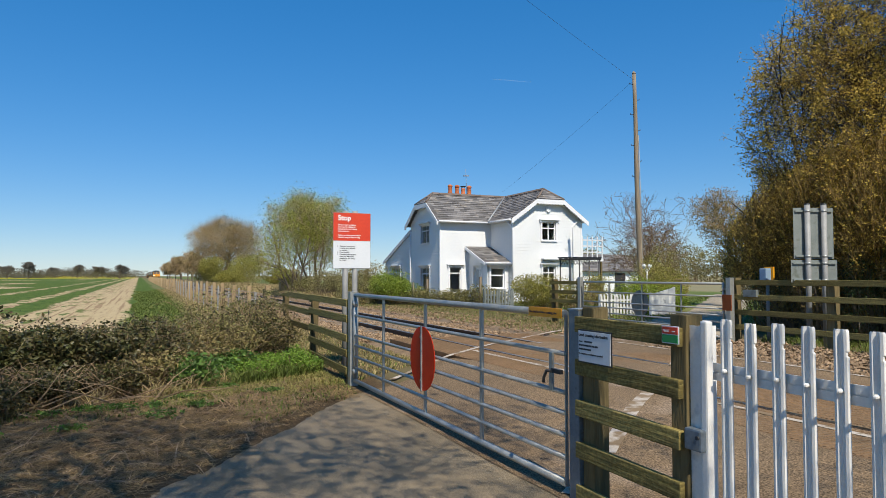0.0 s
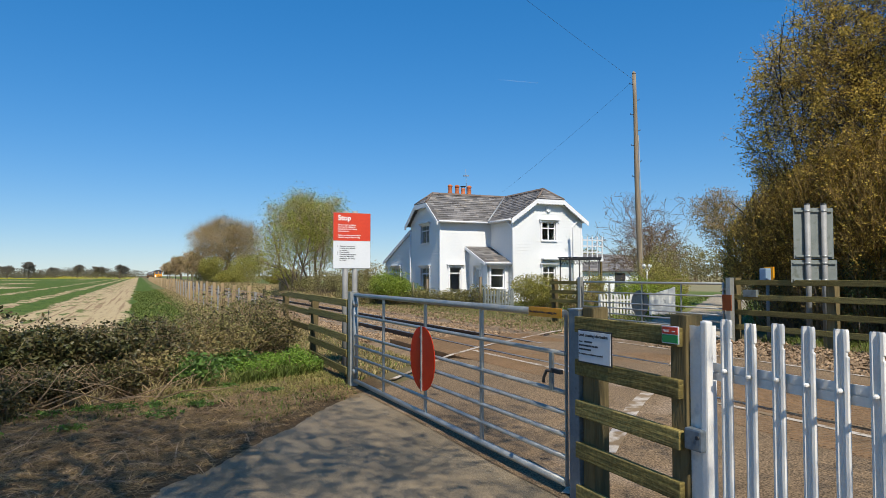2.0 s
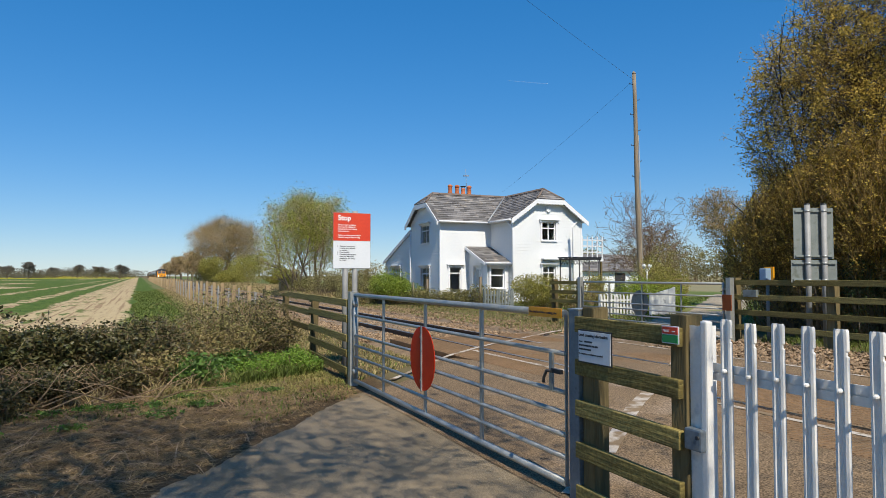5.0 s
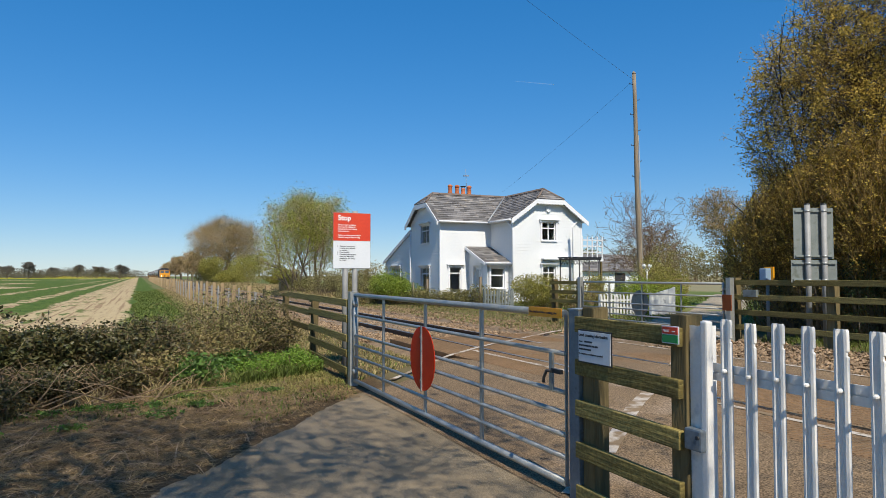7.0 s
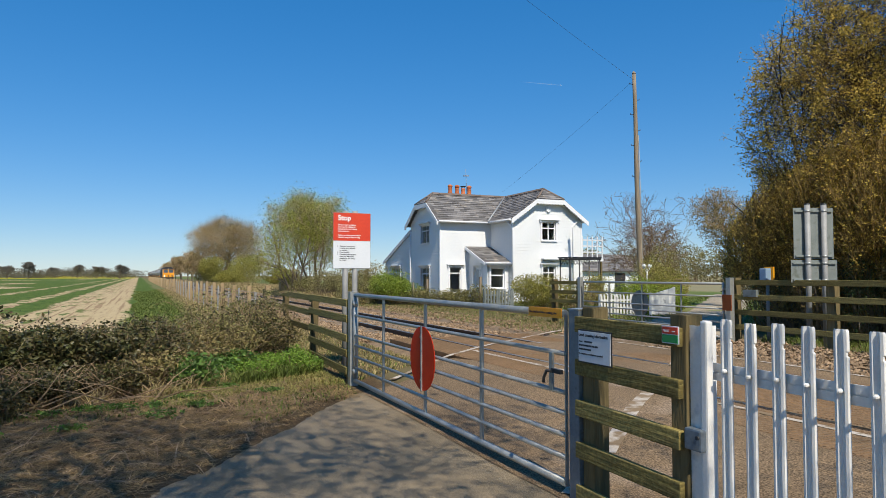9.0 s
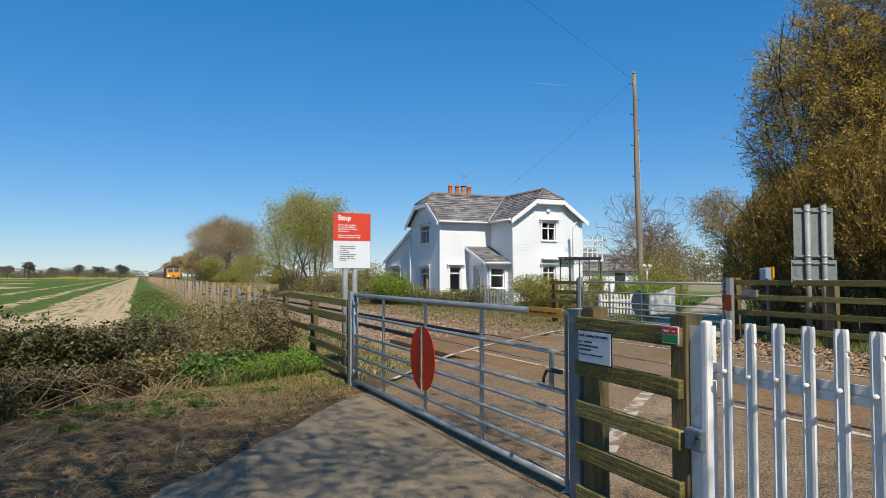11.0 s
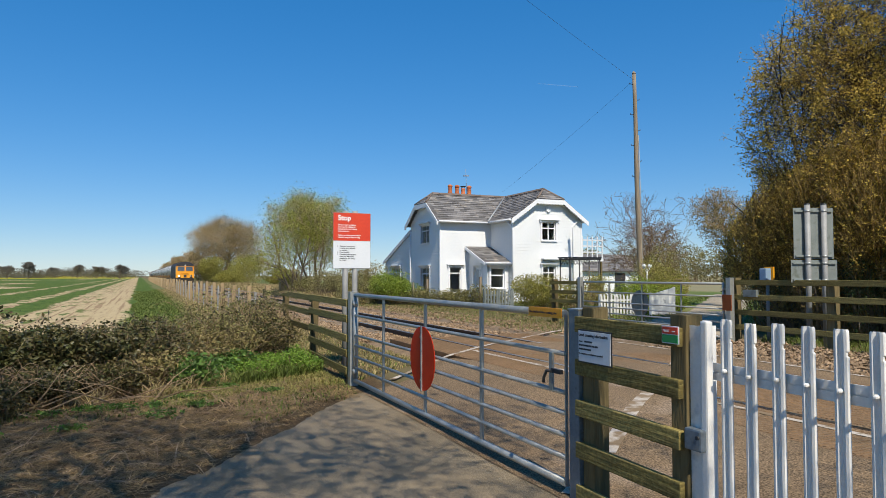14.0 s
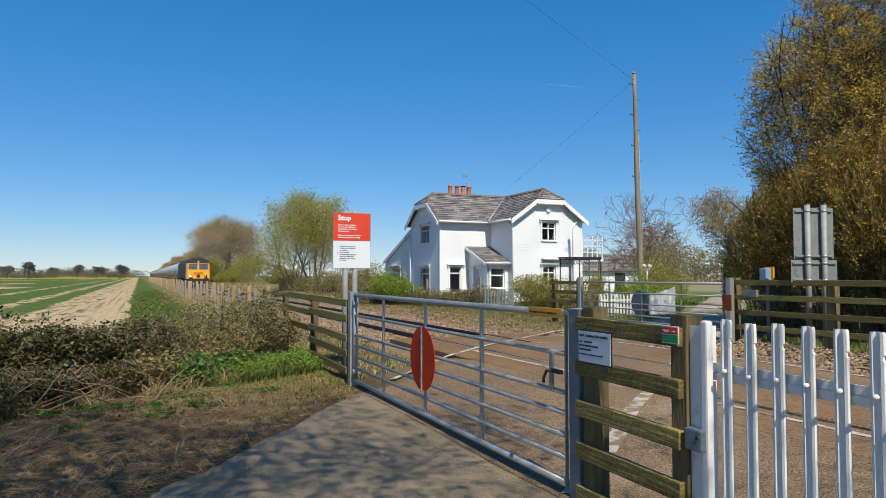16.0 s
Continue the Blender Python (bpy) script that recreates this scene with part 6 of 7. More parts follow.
# bramble bank beside the road
rng = random.Random(15)
BANK = [(-8.5, 9.2), (-5.6, 9.2), (-3.8, 9.4), (-2.4, 9.7), (-1.2, 10.2), (-0.1, 10.9), (0.7, 11.6), (1.6, 12.4), (2.1, 13.6)]
for i in range(34):
    f = i / 33 * (len(BANK) - 1.001)
    a, b = BANK[int(f)], BANK[int(f) + 1]
    t = f - int(f)
    x, y = a[0] + (b[0] - a[0]) * t + rng.uniform(-0.35, 0.35), a[1] + (b[1] - a[1]) * t + rng.uniform(-0.6, 0.5)
    dark = x < -0.2
    big = rng.uniform(0.5, 1.2)
    rz = (0.46 if dark else 0.50) * big * (1.38 if x > 1.0 else 1.3 if x < -1.2 else 1.0)
    r = rng.uniform(0.7, 1.05)
    kind_leaf = L_BRAMBLE if (dark or rng.random() < 0.35) else (L_BROWN if rng.random() < 0.6 else L_HEDGE)
    shrub("bramble_bush", (x, y, 0.0), (r, r * 0.95, rz), 400 + i, kind_leaf, 8500 if dark else 5200, 0.062 if dark else 0.05, "tangled dark bramble bush with dry brown stems" if dark else "tangled brown bramble bush with dry stems", 70 if dark else 130, group="bramble bank", stem_mat=M_DRYSTEM, stem_r=0.0048, k=9, canes=16 if dark else 26, cane_leaves=9 if dark else 4)
for i, (x, y, r, rz) in enumerate(((-3.0, 8.3, 0.7, 0.34), (-2.2, 8.35, 0.62, 0.36), (-1.5, 8.55, 0.55, 0.28), (-0.9, 9.0, 0.5, 0.26), (-0.25, 9.45, 0.42, 0.24))):
    shrub("bramble_bush", (x, y, 0.0), (r, r * 0.9, rz), 450 + i, L_BRAMBLE, 3000, 0.05, "low tangle of dead and leafy bramble stems", 110, group="bramble bank", stem_mat=M_DRYSTEM, stem_r=0.0055, k=9, canes=40, cane_leaves=1)
for i in range(9):
    x = 0.45 + rng.uniform(0, 1.15)
    y = 9.75 + 0.45 * (x - 0.45) + rng.uniform(-0.2, 0.9)
    shrub("dock_clump", (x, y, 0.0), (rng.uniform(0.25, 0.42), 0.36, rng.uniform(0.14, 0.26)), 500 + i, L_DOCK, 700, 0.075, "clump of deep green dock and nettles below the brambles", 24, category="weeds", group="docks", k=12)
for i in range(15):
    x = 1.35 + rng.uniform(0, 1.2)
    y = 9.95 + 0.5 * (x - 1.35) + rng.uniform(-0.1, 1.2)
    shrub("nettle_patch", (x, y, 0.0), (rng.uniform(0.22, 0.4), 0.34, rng.uniform(0.07, 0.2)), 530 + i, L_NETTLE, 800, 0.042, "patch of fresh green nettles on the verge", 16, category="weeds", group="nettles", k=14)
for i in range(16):
    x = rng.uniform(-2.3, 1.6)
    y = 7.4 + 0.45 * (x + 2.3) + rng.uniform(-0.9, 0.9)
    shrub("low_weeds", (x, y, level(x, y)), (rng.uniform(0.15, 0.38), rng.uniform(0.12, 0.25), 0.045), 560 + i, L_DOCK, 260, 0.036, "low green weeds creeping through the dead straw", 6, category="weeds", group="verge weeds", k=10, stem_r=0.003)


def blades(name, area, count, h, material, label, seed, lie=0.35, w=0.006, keep=None):
    """Loose blades or straws over a stretch of ground."""
    rng = np.random.default_rng(seed)
    x = rng.uniform(area[0], area[1], count)
    y = rng.uniform(area[2], area[3], count)
    if keep:
        ok = np.array([keep(a, b) for a, b in zip(x, y)])
        x, y = x[ok], y[ok]
    n = len(x)
    z = np.array([level(a, b) for a, b in zip(x, y)])
    P = np.c_[x, y, z]
    a = rng.uniform(0, 6.283, n)
    hh = h * rng.uniform(0.4, 1.3, n)
    flat = rng.uniform(lie * 0.5, lie * 1.5, n)
    d = np.c_[np.cos(a) * flat, np.sin(a) * flat, np.ones(n)]
    d /= np.linalg.norm(d, axis=1, keepdims=True)
    s = np.c_[-np.sin(a), np.cos(a), np.zeros(n)] * (w * rng.uniform(0.6, 1.4, n))[:, None]
    mid = P + d * hh[:, None] * 0.55
    tip = P + d * hh[:, None] + np.c_[np.cos(a), np.sin(a), -0.4 * np.ones(n)] * (hh * 0.25)[:, None]
    tip[:, 2] = np.maximum(tip[:, 2], P[:, 2] + 0.01)
    V = np.stack([P - s, P + s, mid - s * 0.8, mid + s * 0.8, tip], axis=1).reshape(-1, 3)
    i = (np.arange(n) * 5)[:, None]
    F = [tuple(f) for f in (i + np.array([[0, 1, 3, 2]])).tolist()] + [tuple(f) for f in (i + np.array([[2, 3, 4]])).tolist()]
    ob = raw(name, V, F, material)
    return tagged(ob, label, "grass", kind="stuff")


def on_verge(x, y):
    """Left of the approach road's edge."""
    for (xa, ya), (xb, yb) in zip(((-1.7, 3.4), (0.2, 5.6), (1.2, 6.9)), ((0.2, 5.6), (1.2, 6.9), (2.6, 8.75))):
        if xa <= x <= xb:
            edge = ya + (yb - ya) * (x - xa) / (xb - xa)
            return y > edge + 0.42 * noise.noise((x * 1.4, y * 1.4, 1)) + 0.22 * noise.noise((x * 5, y * 5, 4)) - 0.08
    return x < -1.7 or y > 8.9


blades("straw_litter", (-3.4, 2.5, 3.2, 10.0), 60000, 0.24, M_STRAW, "dry straw and dead stems littering the verge", 1, lie=7.0, w=0.0042, keep=lambda x, y: on_verge(x, y) and noise.noise((x * 1.8, y * 1.8, 21)) > -0.32)
blades("dead_stalks", (-3.4, 2.0, 3.6, 9.6), 2600, 0.5, M_DRYSTEM, "long dead bramble stalks lying on the verge", 14, lie=9.0, w=0.005, keep=on_verge)
blades("dry_tussock", (-2.6, 1.2, 8.2, 10.2), 5200, 0.34, M_DRYGRASS, "pale dead grass tussocks at the foot of the brambles", 18, lie=1.1, w=0.005, keep=lambda x, y: abs(y - 9.05 - 0.28 * x) < 0.5 and noise.noise((x * 2.2, y * 2.2, 31)) > 0.12)
blades("edge_litter", (-2.2, 2.4, 2.6, 8.6), 9000, 0.16, M_STRAW, "straw and leaf litter spilt over the road's edge", 19, lie=8.0, w=0.004, keep=lambda x, y: not on_verge(x, y) and on_verge(x - 0.42, y + 0.42) and noise.noise((x * 2.4, y * 2.4, 12)) > 0.05)
blades("short_verge_grass", (0.2, 2.64, 7.6, 10.6), 15000, 0.07, M_LITGRASS, "short yellow-green grass on the worn verge", 20, lie=0.9, w=0.005, keep=lambda x, y: on_verge(x, y - 0.35) and y > 8.3 + 0.28 * x + 0.5 * noise.noise((x * 1.5, y * 1.5, 17)) and noise.noise((x * 3, y * 3, 23)) > -0.3)
blades("nettle_grass", (1.2, 2.62, 9.4, 11.4), 5200, 0.2, M_GRASS, "lush bright grass among the nettles", 15, lie=0.6, w=0.007, keep=lambda x, y: y > 9.55 + 0.55 * (x - 1.2))
blades("verge_grass", (-3, 2.65, 6.6, 11), 9000, 0.065, M_GRASS, "short green grass tufts on the verge", 2, lie=0.7, keep=lambda x, y: on_verge(x, y) and (noise.noise((x * 0.9, y * 0.9, 5)) > (0.12 if x < 1.0 else -0.2)) and y > 7.0 + 0.3 * noise.noise((x, y, 7)))
blades("dry_verge_grass", (2.8, 4.6, 9.2, 26), 17000, 0.085, M_DRYGRASS, "tall dry grass along the railway fence", 3, lie=0.5, keep=lambda x, y: y > 9.3 + (x - 2.8) * 0.8)
blades("green_verge_grass", (2.8, 4.6, 9.2, 40), 11000, 0.075, M_GRASS, "green grass along the railway fence", 4, lie=0.5, keep=lambda x, y: y > 9.3 + (x - 2.8) * 0.8)
blades("far_verge_grass", (9.3, 15, 15.5, 40), 20000, 0.07, M_STRAW, "rough dry grass beyond the track", 5, lie=0.7, w=0.006, keep=lambda x, y: y > 14.6 + (x - 10) * 0.85)
blades("far_green_grass", (9.0, 15, 13.5, 34), 14000, 0.09, M_GRASS, "rough green grass beyond the track", 6, lie=0.6, w=0.006, keep=lambda x, y: y > 14.4 + (x - 10) * 0.85)
blades("field_margin_grass", (0.6, 2.0, 13, 75), 26000, 0.22, M_GRASS, "rough green grass along the field fence", 7, lie=0.6, w=0.010, keep=lambda x, y: x > 1.4 + 0.7 * noise.noise((x * 0.5, y * 0.25, 2)) + 0.3 * noise.noise((x * 3, y * 2, 4)))
blades("field_margin_dry_grass", (1.7, 4.2, 16, 75), 30000, 0.25, M_DRYGRASS, "dry grass along the field fence", 8, lie=0.6, w=0.010)
blades("lane_grass", (13, 34, 13, 34), 30000, 0.15, M_GRASS, "rough green grass beside the lane", 17, lie=0.5, w=0.012, keep=lambda x, y: abs(y - 17.0 - (x - 16.8) * 0.86) > 1.5 + 0.6 * noise.noise((x, y, 3)))
blades("bank_dry_grass", (8.9, 14.5, 36, 104), 30000, 0.55, M_DRYGRASS, "tall pale dry grass on the bank beyond the track", 16, lie=0.45, w=0.016)
blades("thicket_grass", (11.85, 13.6, -2, 11), 7000, 0.14, M_GRASS, "green grass below the far timber fence", 9, lie=0.5)


def on_apron(x, y):
    return not on_verge(x, y) and x < 2.5 and y > 1.2 and noise.noise((x * 1.3, y * 1.3, 8)) > 0.0


blades("road_litter", (-2.0, 2.6, 2.0, 8.7), 900, 0.05, M_STRAW, "scattered straw bits and twigs on the concrete road", 10, lie=9.0, w=0.003, keep=on_apron)
blades("crop_seedlings", (-0.7, 1.8, 20, 70), 30000, 0.10, M_GRASS, "young green cereal crop beside the bare strip", 11, lie=0.6, w=0.012, keep=lambda x, y: x > -0.3 + 0.5 * noise.noise((x * 0.5, y * 0.15, 6)))

# fallen dead branches at the foot of the brambles
rng = random.Random(21)
for i in range(60):
    x = rng.uniform(-3.0, 0.6)
    y = rng.uniform(7.7, 8.6) + 0.3 * (x + 3.0)
    a, L = rng.uniform(-0.9, 0.9) + (math.pi if i % 2 else 0), rng.uniform(0.35, 1.1)
    z0, z1 = rng.uniform(0.0, 0.03), rng.uniform(0.02, 0.5)
    bm = bmesh.new()
    pts = [(0, 0, z0), (math.cos(a) * L * 0.5, math.sin(a) * L * 0.5, (z0 + z1) / 2 + rng.uniform(-0.02, 0.06)), (math.cos(a) * L, math.sin(a) * L, z1)]
    chain(bm, pts, [rng.uniform(0.006, 0.012), 0.007, 0.003], 5)
    ob = part("fallen_branch", bm, M_DRYSTEM, label="pale dead branch fallen against the brambles", m=pose(x, y, level(x, y) - 0.012))
    tagged(ob, category="branch", group="fallen branches")
# ---- train ----
M_ORANGE = mat("loco_orange_paint", (0.82, 0.345, 0.014), (0.74, 0.30, 0.013), 0.35, 0, 1, 30, 0.02, spots=(0.55, 0.20, 0.02), spot_amount=0.32)
M_LOCO_DARK = mat("loco_dark_blue_paint", (0.028, 0.030, 0.040), (0.045, 0.042, 0.042), 0.6, 0, 1, 30, 0.02, spots=(0.09, 0.075, 0.06), spot_amount=0.38, spec=0.25)
M_TANK = mat("dusty_tank_steel", (0.80, 0.78, 0.73), (0.68, 0.65, 0.59), 0.4, 0.0, 0.7, 12, 0.05, spots=(0.45, 0.40, 0.33), spot_amount=0.36)
M_UNDER = mat("grimy_underframe", (0.05, 0.042, 0.035), (0.035, 0.03, 0.026), 0.85, 0, 2, 20, 0.2)
M_SOLE = mat("dusty_ochre_paint", (0.55, 0.27, 0.07), (0.40, 0.20, 0.06), 0.7, 0, 2, 20, 0.1)
M_BAND = mat("dark_grey_band", (0.17, 0.155, 0.135), (0.11, 0.10, 0.09), 0.6, 0, 2, 20, 0.05)
M_SCREEN = mat("cab_window_glass", (0.10, 0.13, 0.17), (0.08, 0.10, 0.14), 0.06, 0, 2, 20, 0, spec=0.9)
M_LAMP = bpy.data.materials.new("lit_headlight")
M_LAMP.use_nodes = True
M_LAMP.node_tree.nodes["Principled BSDF"].inputs["Emission Color"].default_value = (1, 0.95, 0.8, 1)
M_LAMP.node_tree.nodes["Principled BSDF"].inputs["Emission Strength"].default_value = 12


def bogie(parent, y, axles, spread, r=0.5):
    bg = part("bogie", (lambda b: (box(b, (-1.05, y - spread - 0.5, 0.42), (-0.85, y + spread + 0.5, 0.8), bevel=0.04), box(b, (0.85, y - spread - 0.5, 0.42), (1.05, y + spread + 0.5, 0.8), bevel=0.04), box(b, (-0.85, y - 0.3, 0.45), (0.85, y + 0.3, 0.85)), b)[-1])(bmesh.new()), M_UNDER, parent)
    for i in range(axles):
        yy = y + (i / (axles - 1) * 2 - 1) * spread
        bm = bmesh.new()
        for s in (-1, 1):
            tube(bm, (s * 0.70, yy, r), (s * 0.84, yy, r), r, n=20)
        tube(bm, (-0.7, yy, r), (0.7, yy, r), 0.09)
        part("wheelset", bm, M_RAIL, bg)


def locomotive():
    """Front at local y = 0, body runs to +y; the rail top is z = 0."""
    g = thing("locomotive", pose(TRACK, 100, 0.16), "orange-fronted dark blue freight diesel locomotive hauling tank wagons", "locomotive")
    L = 21.0
    bm = bmesh.new()
    prism(bm, [(-1.32, 1.0), (-1.32, 2.95), (1.32, 2.95), (1.32, 1.0)], 0.30, 2.6, "y")
    # raked face: lower part stands forward
    for v in bm.verts:
        if v.co.y < 0.4 and v.co.z < 1.5:
            v.co.y = 0.08
    bmesh.ops.bevel(bm, geom=[e for e in bm.edges if abs(e.verts[0].co.z - e.verts[1].co.z) > 1 and e.verts[0].co.y < 0.5], offset=0.12, segments=3, affect="EDGES")
    cab = part("cab", bm, M_ORANGE, g, "orange cab front")
    bm = bmesh.new()
    prism(bm, [(-1.33, 2.9), (-1.24, 3.1), (-1.0, 3.34), (-0.55, 3.54), (0, 3.60), (0.55, 3.54), (1.0, 3.34), (1.24, 3.1), (1.33, 2.9)], 0.22, 2.6, "y")
    part("cab_roof", bm, M_LOCO_DARK, g)
    bm = bmesh.new()
    box(bm, (-1.33, 2.6, 1.0), (1.33, L - 2.6, 2.9), bevel=0.05)
    prism(bm, [(-1.2, 2.9), (-0.9, 3.38), (-0.5, 3.55), (0.5, 3.55), (0.9, 3.38), (1.2, 2.9)], 2.6, L - 2.6, "y")
    body = part("body", bm, M_LOCO_DARK, g, "dark blue body with roof grilles")
    for i in range(9):
        bm = bmesh.new()
        box(bm, (-1.35, 3.2 + i * 1.7, 1.2), (-1.33, 4.5 + i * 1.7, 2.75), bevel=0.006)
        part("side_panel", bm, M_LOCO_DARK, body)
    bm = bmesh.new()
    box(bm, (-1.32, L - 2.6, 1.0), (1.32, L, 3.0), bevel=0.1)
    prism(bm, [(-1.32, 3.0), (-0.9, 3.5), (0, 3.78), (0.9, 3.5), (1.32, 3.0)], L - 2.6, L - 0.05, "y")
    part("rear_cab", bm, M_LOCO_DARK, g)
    def face_y(z):
        return 0.08 + (0.30 - 0.08) * max(0, (z - 1.0)) / 1.95
    for s in (-1, 1):
        bm = bmesh.new()
        prism(bm, [(s * 0.10, 2.12), (s * 1.14, 2.12), (s * 1.08, 2.82), (s * 0.10, 2.82)], face_y(2.45) - 0.05, face_y(2.45) + 0.2, "y")
        part("windscreen", bm, M_SCREEN, cab)
        bm = bmesh.new()
        for (a, b) in (((s * 0.06, 2.06), (s * 1.2, 2.12)), ((s * 0.06, 2.82), (s * 1.2, 2.88))):
            box(bm, (min(a[0], b[0]), face_y(2.45) - 0.075, a[1]), (max(a[0], b[0]), face_y(2.45) + 0.1, b[1]))
        box(bm, (min(s * 1.13, s * 1.2), face_y(2.45) - 0.075, 2.12), (max(s * 1.13, s * 1.2), face_y(2.45) + 0.1, 2.82))
        part("window_surround", bm, M_ORANGE, cab)
        bm = bmesh.new()
        tube(bm, (s * 0.50, -0.02, 2.2), (s * 0.75, 0.1, 2.6), 0.012, n=5)
        part("wiper", bm, M_BLACK, cab)
        bm = bmesh.new()
        box(bm, (s * 0.86 - 0.17, -0.02, 1.22), (s * 0.86 + 0.17, 0.16, 1.46), bevel=0.03)
        hl = part("headlight_cluster", bm, M_BLACK, cab)
        bm = bmesh.new()
        tube(bm, (s * 0.86 - 0.06, -0.035, 1.34), (s * 0.86 - 0.06, 0.0, 1.34), 0.10 if s < 0 else 0.07, n=16)
        part("headlight", bm, M_LAMP if s < 0 else M_SIGNWHITE, hl)
        bm = bmesh.new()
        tube(bm, (s * 0.87, -0.55, 0.95), (s * 0.87, 0.1, 0.95), 0.09, n=12)
        b = bmesh.new()
        bmesh.ops.create_cone(b, cap_ends=True, segments=20, radius1=0.24, radius2=0.24, depth=0.06)
        merge(bm, b, Matrix.Translation((s * 0.87, -0.55, 0.95)) @ Matrix.Rotation(radians(90), 4, "X"))
        part("buffer", bm, M_UNDER, g)
        bm = bmesh.new()
        tube(bm, (s * 1.3, 0.5, 1.3), (s * 1.3, 0.5, 2.8), 0.02, n=6)
        part("handrail", bm, M_SIGNWHITE, cab)
    bm = bmesh.new()
    tube(bm, (0, 0.19, 3.02), (0, 0.28, 3.02), 0.09, n=16)
    part("top_light", bm, M_SIGNWHITE, cab)
    bm = bmesh.new()
    for i in range(6):
        box(bm, (-0.55, 0.10, 1.55 + i * 0.055), (0.55, 0.17, 1.575 + i * 0.055))
    part("front_grille", bm, M_ORANGE, cab)
    bm = bmesh.new()
    box(bm, (-0.2, -0.01, 1.15), (0.2, 0.1, 1.5), bevel=0.02)
    part("jumper_box", bm, M_BLACK, cab)
    bm = bmesh.new()
    box(bm, (-1.28, 0.02, 0.62), (1.28, 0.22, 1.02), bevel=0.02)
    part("buffer_beam", bm, M_UNDER, g)
    bm = bmesh.new()
    prism(bm, [(-1.2, 0.18), (1.2, 0.18), (1.28, 0.6), (-1.28, 0.6)], 0.0, 0.06, "y")
    part("snowplough", bm, M_UNDER, g)
    bm = bmesh.new()
    box(bm, (-1.2, 0.3, 0.85), (1.2, L - 0.3, 1.02))
    box(bm, (-1.1, 7.5, 0.35), (1.1, 13.5, 0.86), bevel=0.08)
    part("underframe", bm, M_UNDER, g)
    bogie(g, 3.6, 3, 2.0)
    bogie(g, L - 3.6, 3, 2.0)
    return g


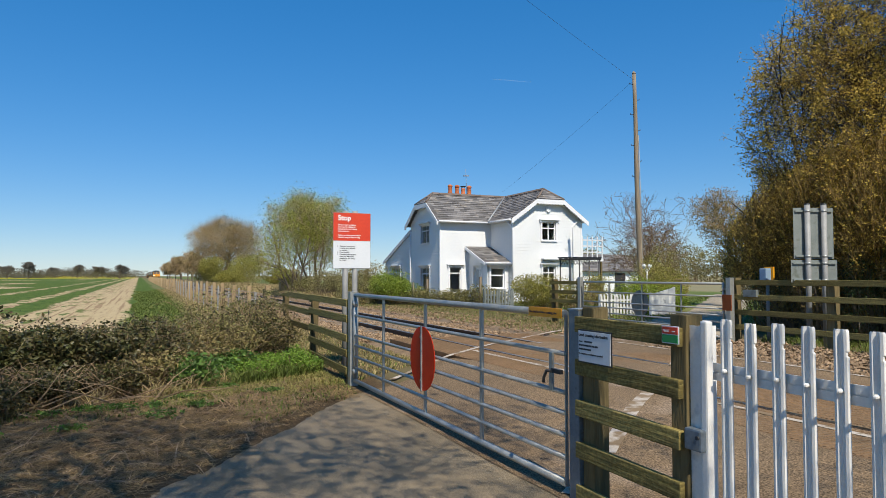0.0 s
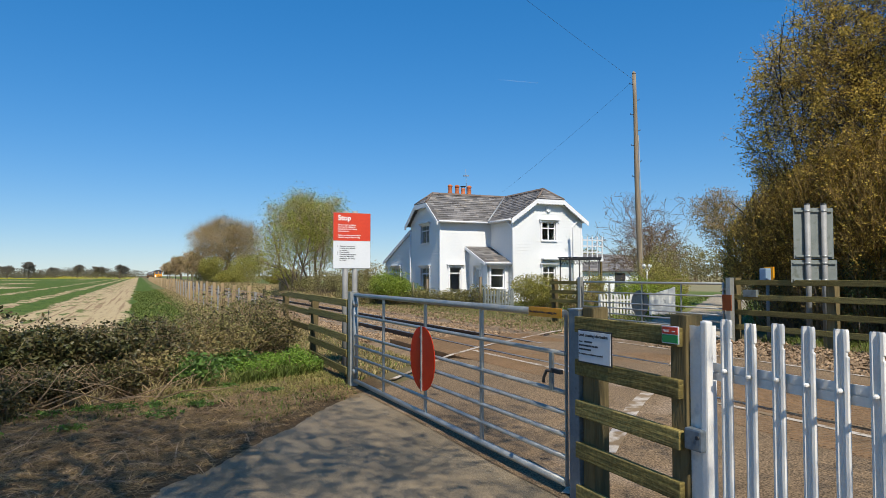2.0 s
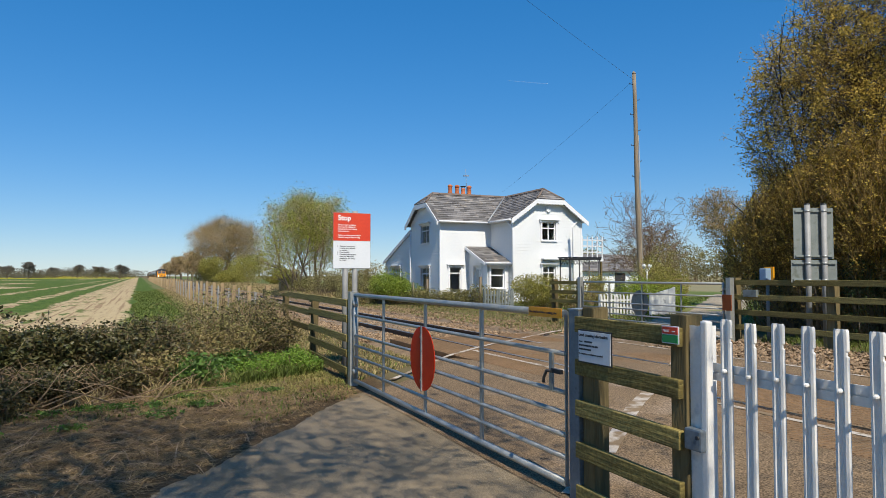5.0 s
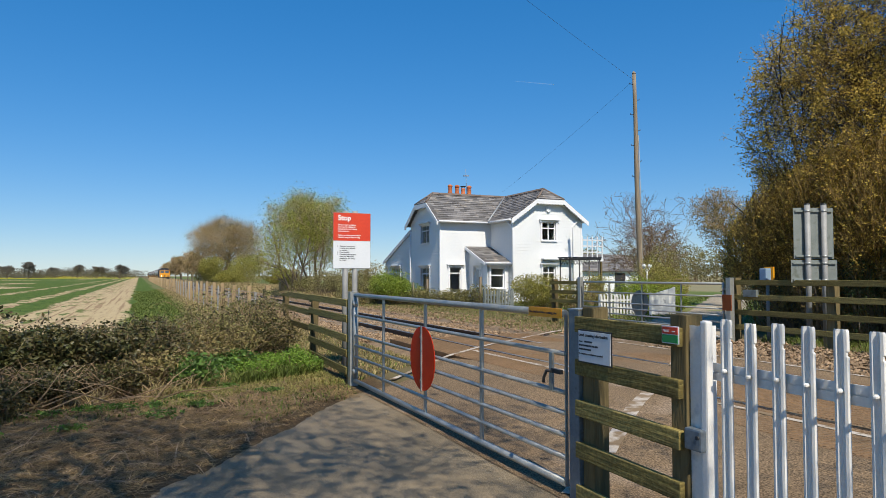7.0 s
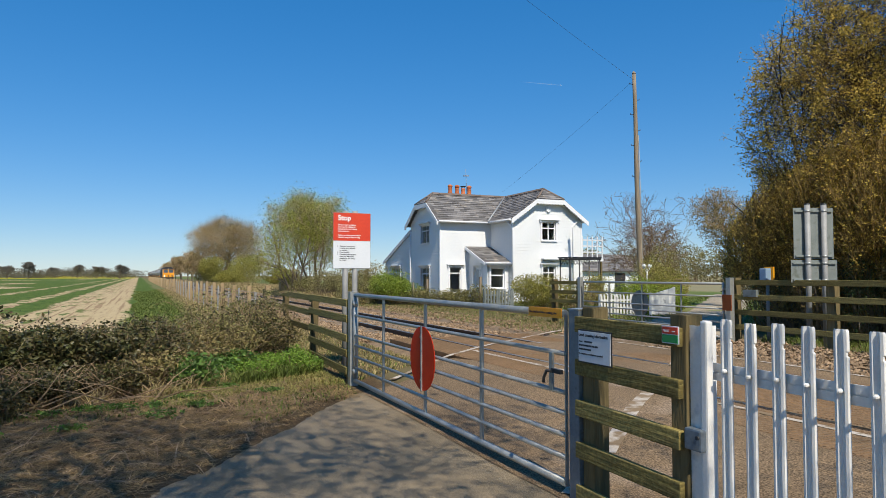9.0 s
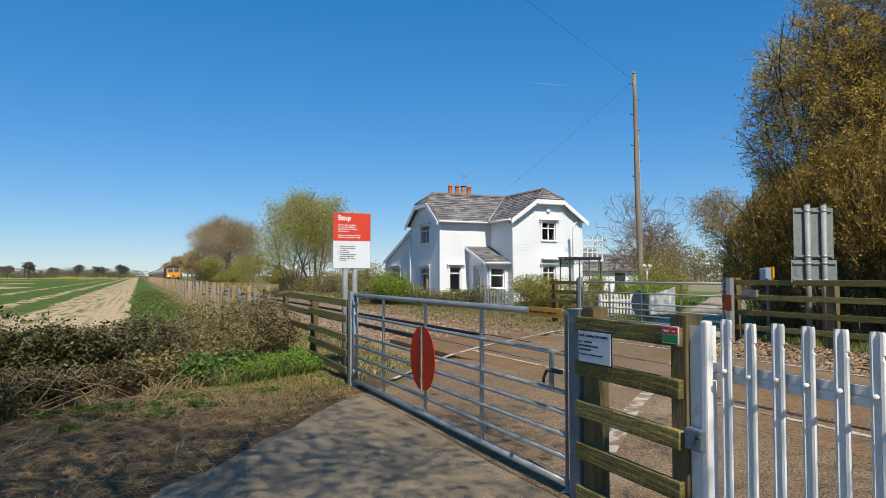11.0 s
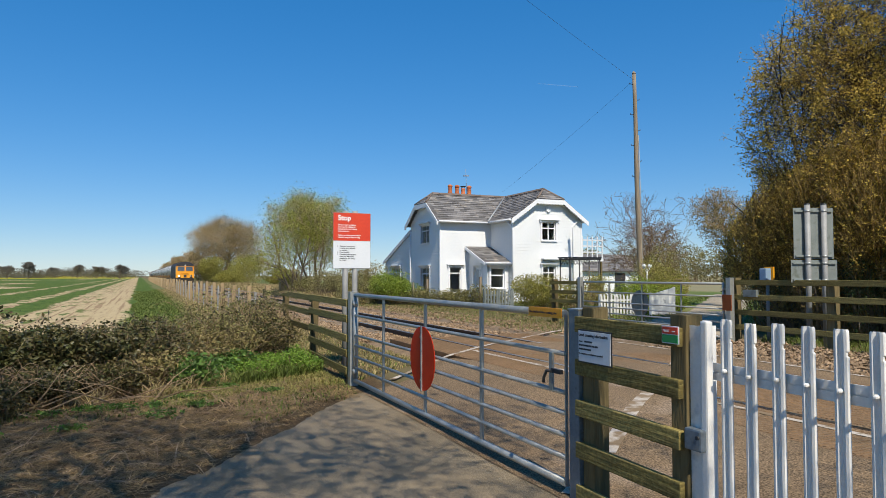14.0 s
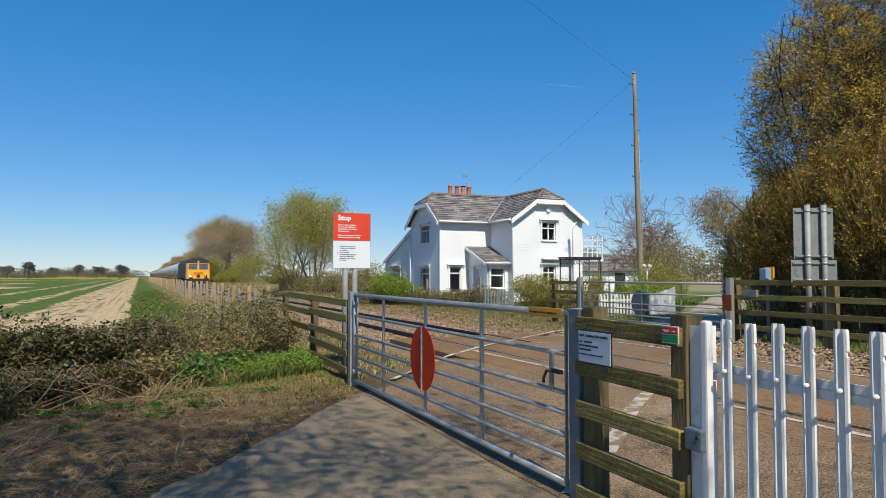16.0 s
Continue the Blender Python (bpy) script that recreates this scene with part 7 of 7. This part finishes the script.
def tank_wagon():
    g = thing("tank_wagon", pose(TRACK, 130, 0.16), "long grey cylindrical bogie tank wagon in a freight train", "wagon", "tank wagons")
    L = 17.5
    prof = [(0.0, 0.0), (0.12, 0.75), (0.3, 1.1), (0.55, 1.27), (0.9, 1.33), (L - 0.9, 1.33), (L - 0.55, 1.27), (L - 0.3, 1.1), (L - 0.12, 0.75), (L, 0.0)]
    bm = bmesh.new()
    chain(bm, [(0, a + 0.45, 2.33) for a, r in prof], [max(r, 0.02) for a, r in prof], 28)
    barrel = part("barrel", bm, M_TANK, g)
    for i in range(7):
        y = 1.6 + i * (L - 2.3) / 6.2
        bm = bmesh.new()
        chain(bm, [(0, y, 2.33), (0, y + 0.22, 2.33)], 1.352, 28)
        part("barrel_band", bm, M_BAND, barrel)
    bm = bmesh.new()
    tube(bm, (0, L / 2 + 0.45, 3.6), (0, L / 2 + 0.45, 3.78), 0.3, n=16)
    box(bm, (-0.45, L / 2 - 1, 3.62), (0.45, L / 2 + 1.8, 3.67))
    part("manway", bm, M_UNDER, barrel)
    bm = bmesh.new()
    for s in (-1, 1):
        box(bm, (s * 1.05 - 0.07, 0.1, 0.95), (s * 1.05 + 0.07, L + 0.8, 1.2))
    box(bm, (-1.2, 0.0, 0.9), (1.2, 0.2, 1.2)), box(bm, (-1.2, L + 0.7, 0.9), (1.2, L + 0.9, 1.2))
    part("underframe", bm, M_UNDER, g)
    for s in (-1, 1):
        bm = bmesh.new()
        box(bm, (s * 1.22 - 0.05, 0.2, 0.98), (s * 1.22 + 0.05, L + 0.7, 1.2), bevel=0.02)
        part("solebar", bm, M_SOLE, g, "dusty ochre solebar")
    bm = bmesh.new()
    for yy in (2.0, 5.5, L - 4.5, L - 1.2):
        box(bm, (-1.0, yy, 0.95), (1.0, yy + 0.3, 1.5))
    part("saddle", bm, M_SOLE, g)
    for s in (-1, 1):
        bm = bmesh.new()
        tube(bm, (s * 0.87, -0.3, 1.05), (s * 0.87, 0.1, 1.05), 0.16, n=12)
        part("buffer", bm, M_UNDER, g)
    for s in (-1, 1):
        bm = bmesh.new()
        box(bm, (s * 1.25 - 0.04, L / 2 - 0.2, 1.1), (s * 1.25 + 0.04, L / 2 + 0.9, 1.5))
        part("side_plate", bm, M_ORANGE, g)
    bogie(g, 2.6, 2, 0.95, 0.46)
    bogie(g, L - 1.7, 2, 0.95, 0.46)
    return g


loco = locomotive()
wagons = [tank_wagon()]
for i in range(15):
    wagons.append(copy_thing(wagons[0], pose(TRACK, 130 + 18.6 * (i + 1), 0.16)))
Y_END = 88.0


def front_at(t):
    """Where the locomotive's front stands along the line."""
    return Y_END + 12.9 * (16 - t) + 0.055 * (16 - t) ** 2


# a far aircraft and its vapour trail
M_VAPOUR = mat("white_vapour", (0.9, 0.9, 0.9), (0.85, 0.85, 0.86), 1.0, 0, 0.05, 0.5, 0)
M_VAPOUR.node_tree.nodes["Principled BSDF"].inputs["Alpha"].default_value = 0.06
plane = thing("aircraft", pose(2014.9, 3276.0, 1100.6), "tiny far white aircraft with a thin vapour trail", "aircraft")
bm = bmesh.new()
chain(bm, [(0, 0, 0), (-2.6, 1.4, 0.3), (-7, 3.7, 0.85), (-9, 4.8, 1.1)], [0.2, 0.7, 0.6, 0.2], 10)
part("fuselage", bm, M_SIGNWHITE, plane)
bm = bmesh.new()
slab(bm, [(-4, 2.1, 0.4), (-8.5, -3.0, 0.6), (-10, -2.3, 0.6), (-6, 3.2, 0.5), (-4.2, 9.0, 0.6), (-2.8, 8.2, 0.6)], 0.2)
part("wing", bm, M_SIGNWHITE, plane)
bm = bmesh.new()
chain(bm, [(-10, 5.3, 1.2), (-60, 32, 7.3), (-130, 69.5, 15.9), (-200, 107, 24.4)], [1.5, 2.2, 2.0, 0.6], 8)
tagged(part("vapour_trail", bm, M_VAPOUR, plane, "thin white vapour trail"), kind="stuff")


def motions():
    walk(plane, [(t, pose(2014.9 + 16.1 * t, 3276.0 - 9.9 * t, 1100.6 - 2.6 * t)) for t in (0.0, 4.0, 8.0, 12.0, 16.0)])
    for ob, off in [(loco, 0.0)] + [(w, 21.9 + 18.6 * i) for i, w in enumerate(wagons)]:
        walk(ob, [(t, pose(TRACK, front_at(t) + off, 0.16)) for t in [i * 0.5 for i in range(33)]])


motions()
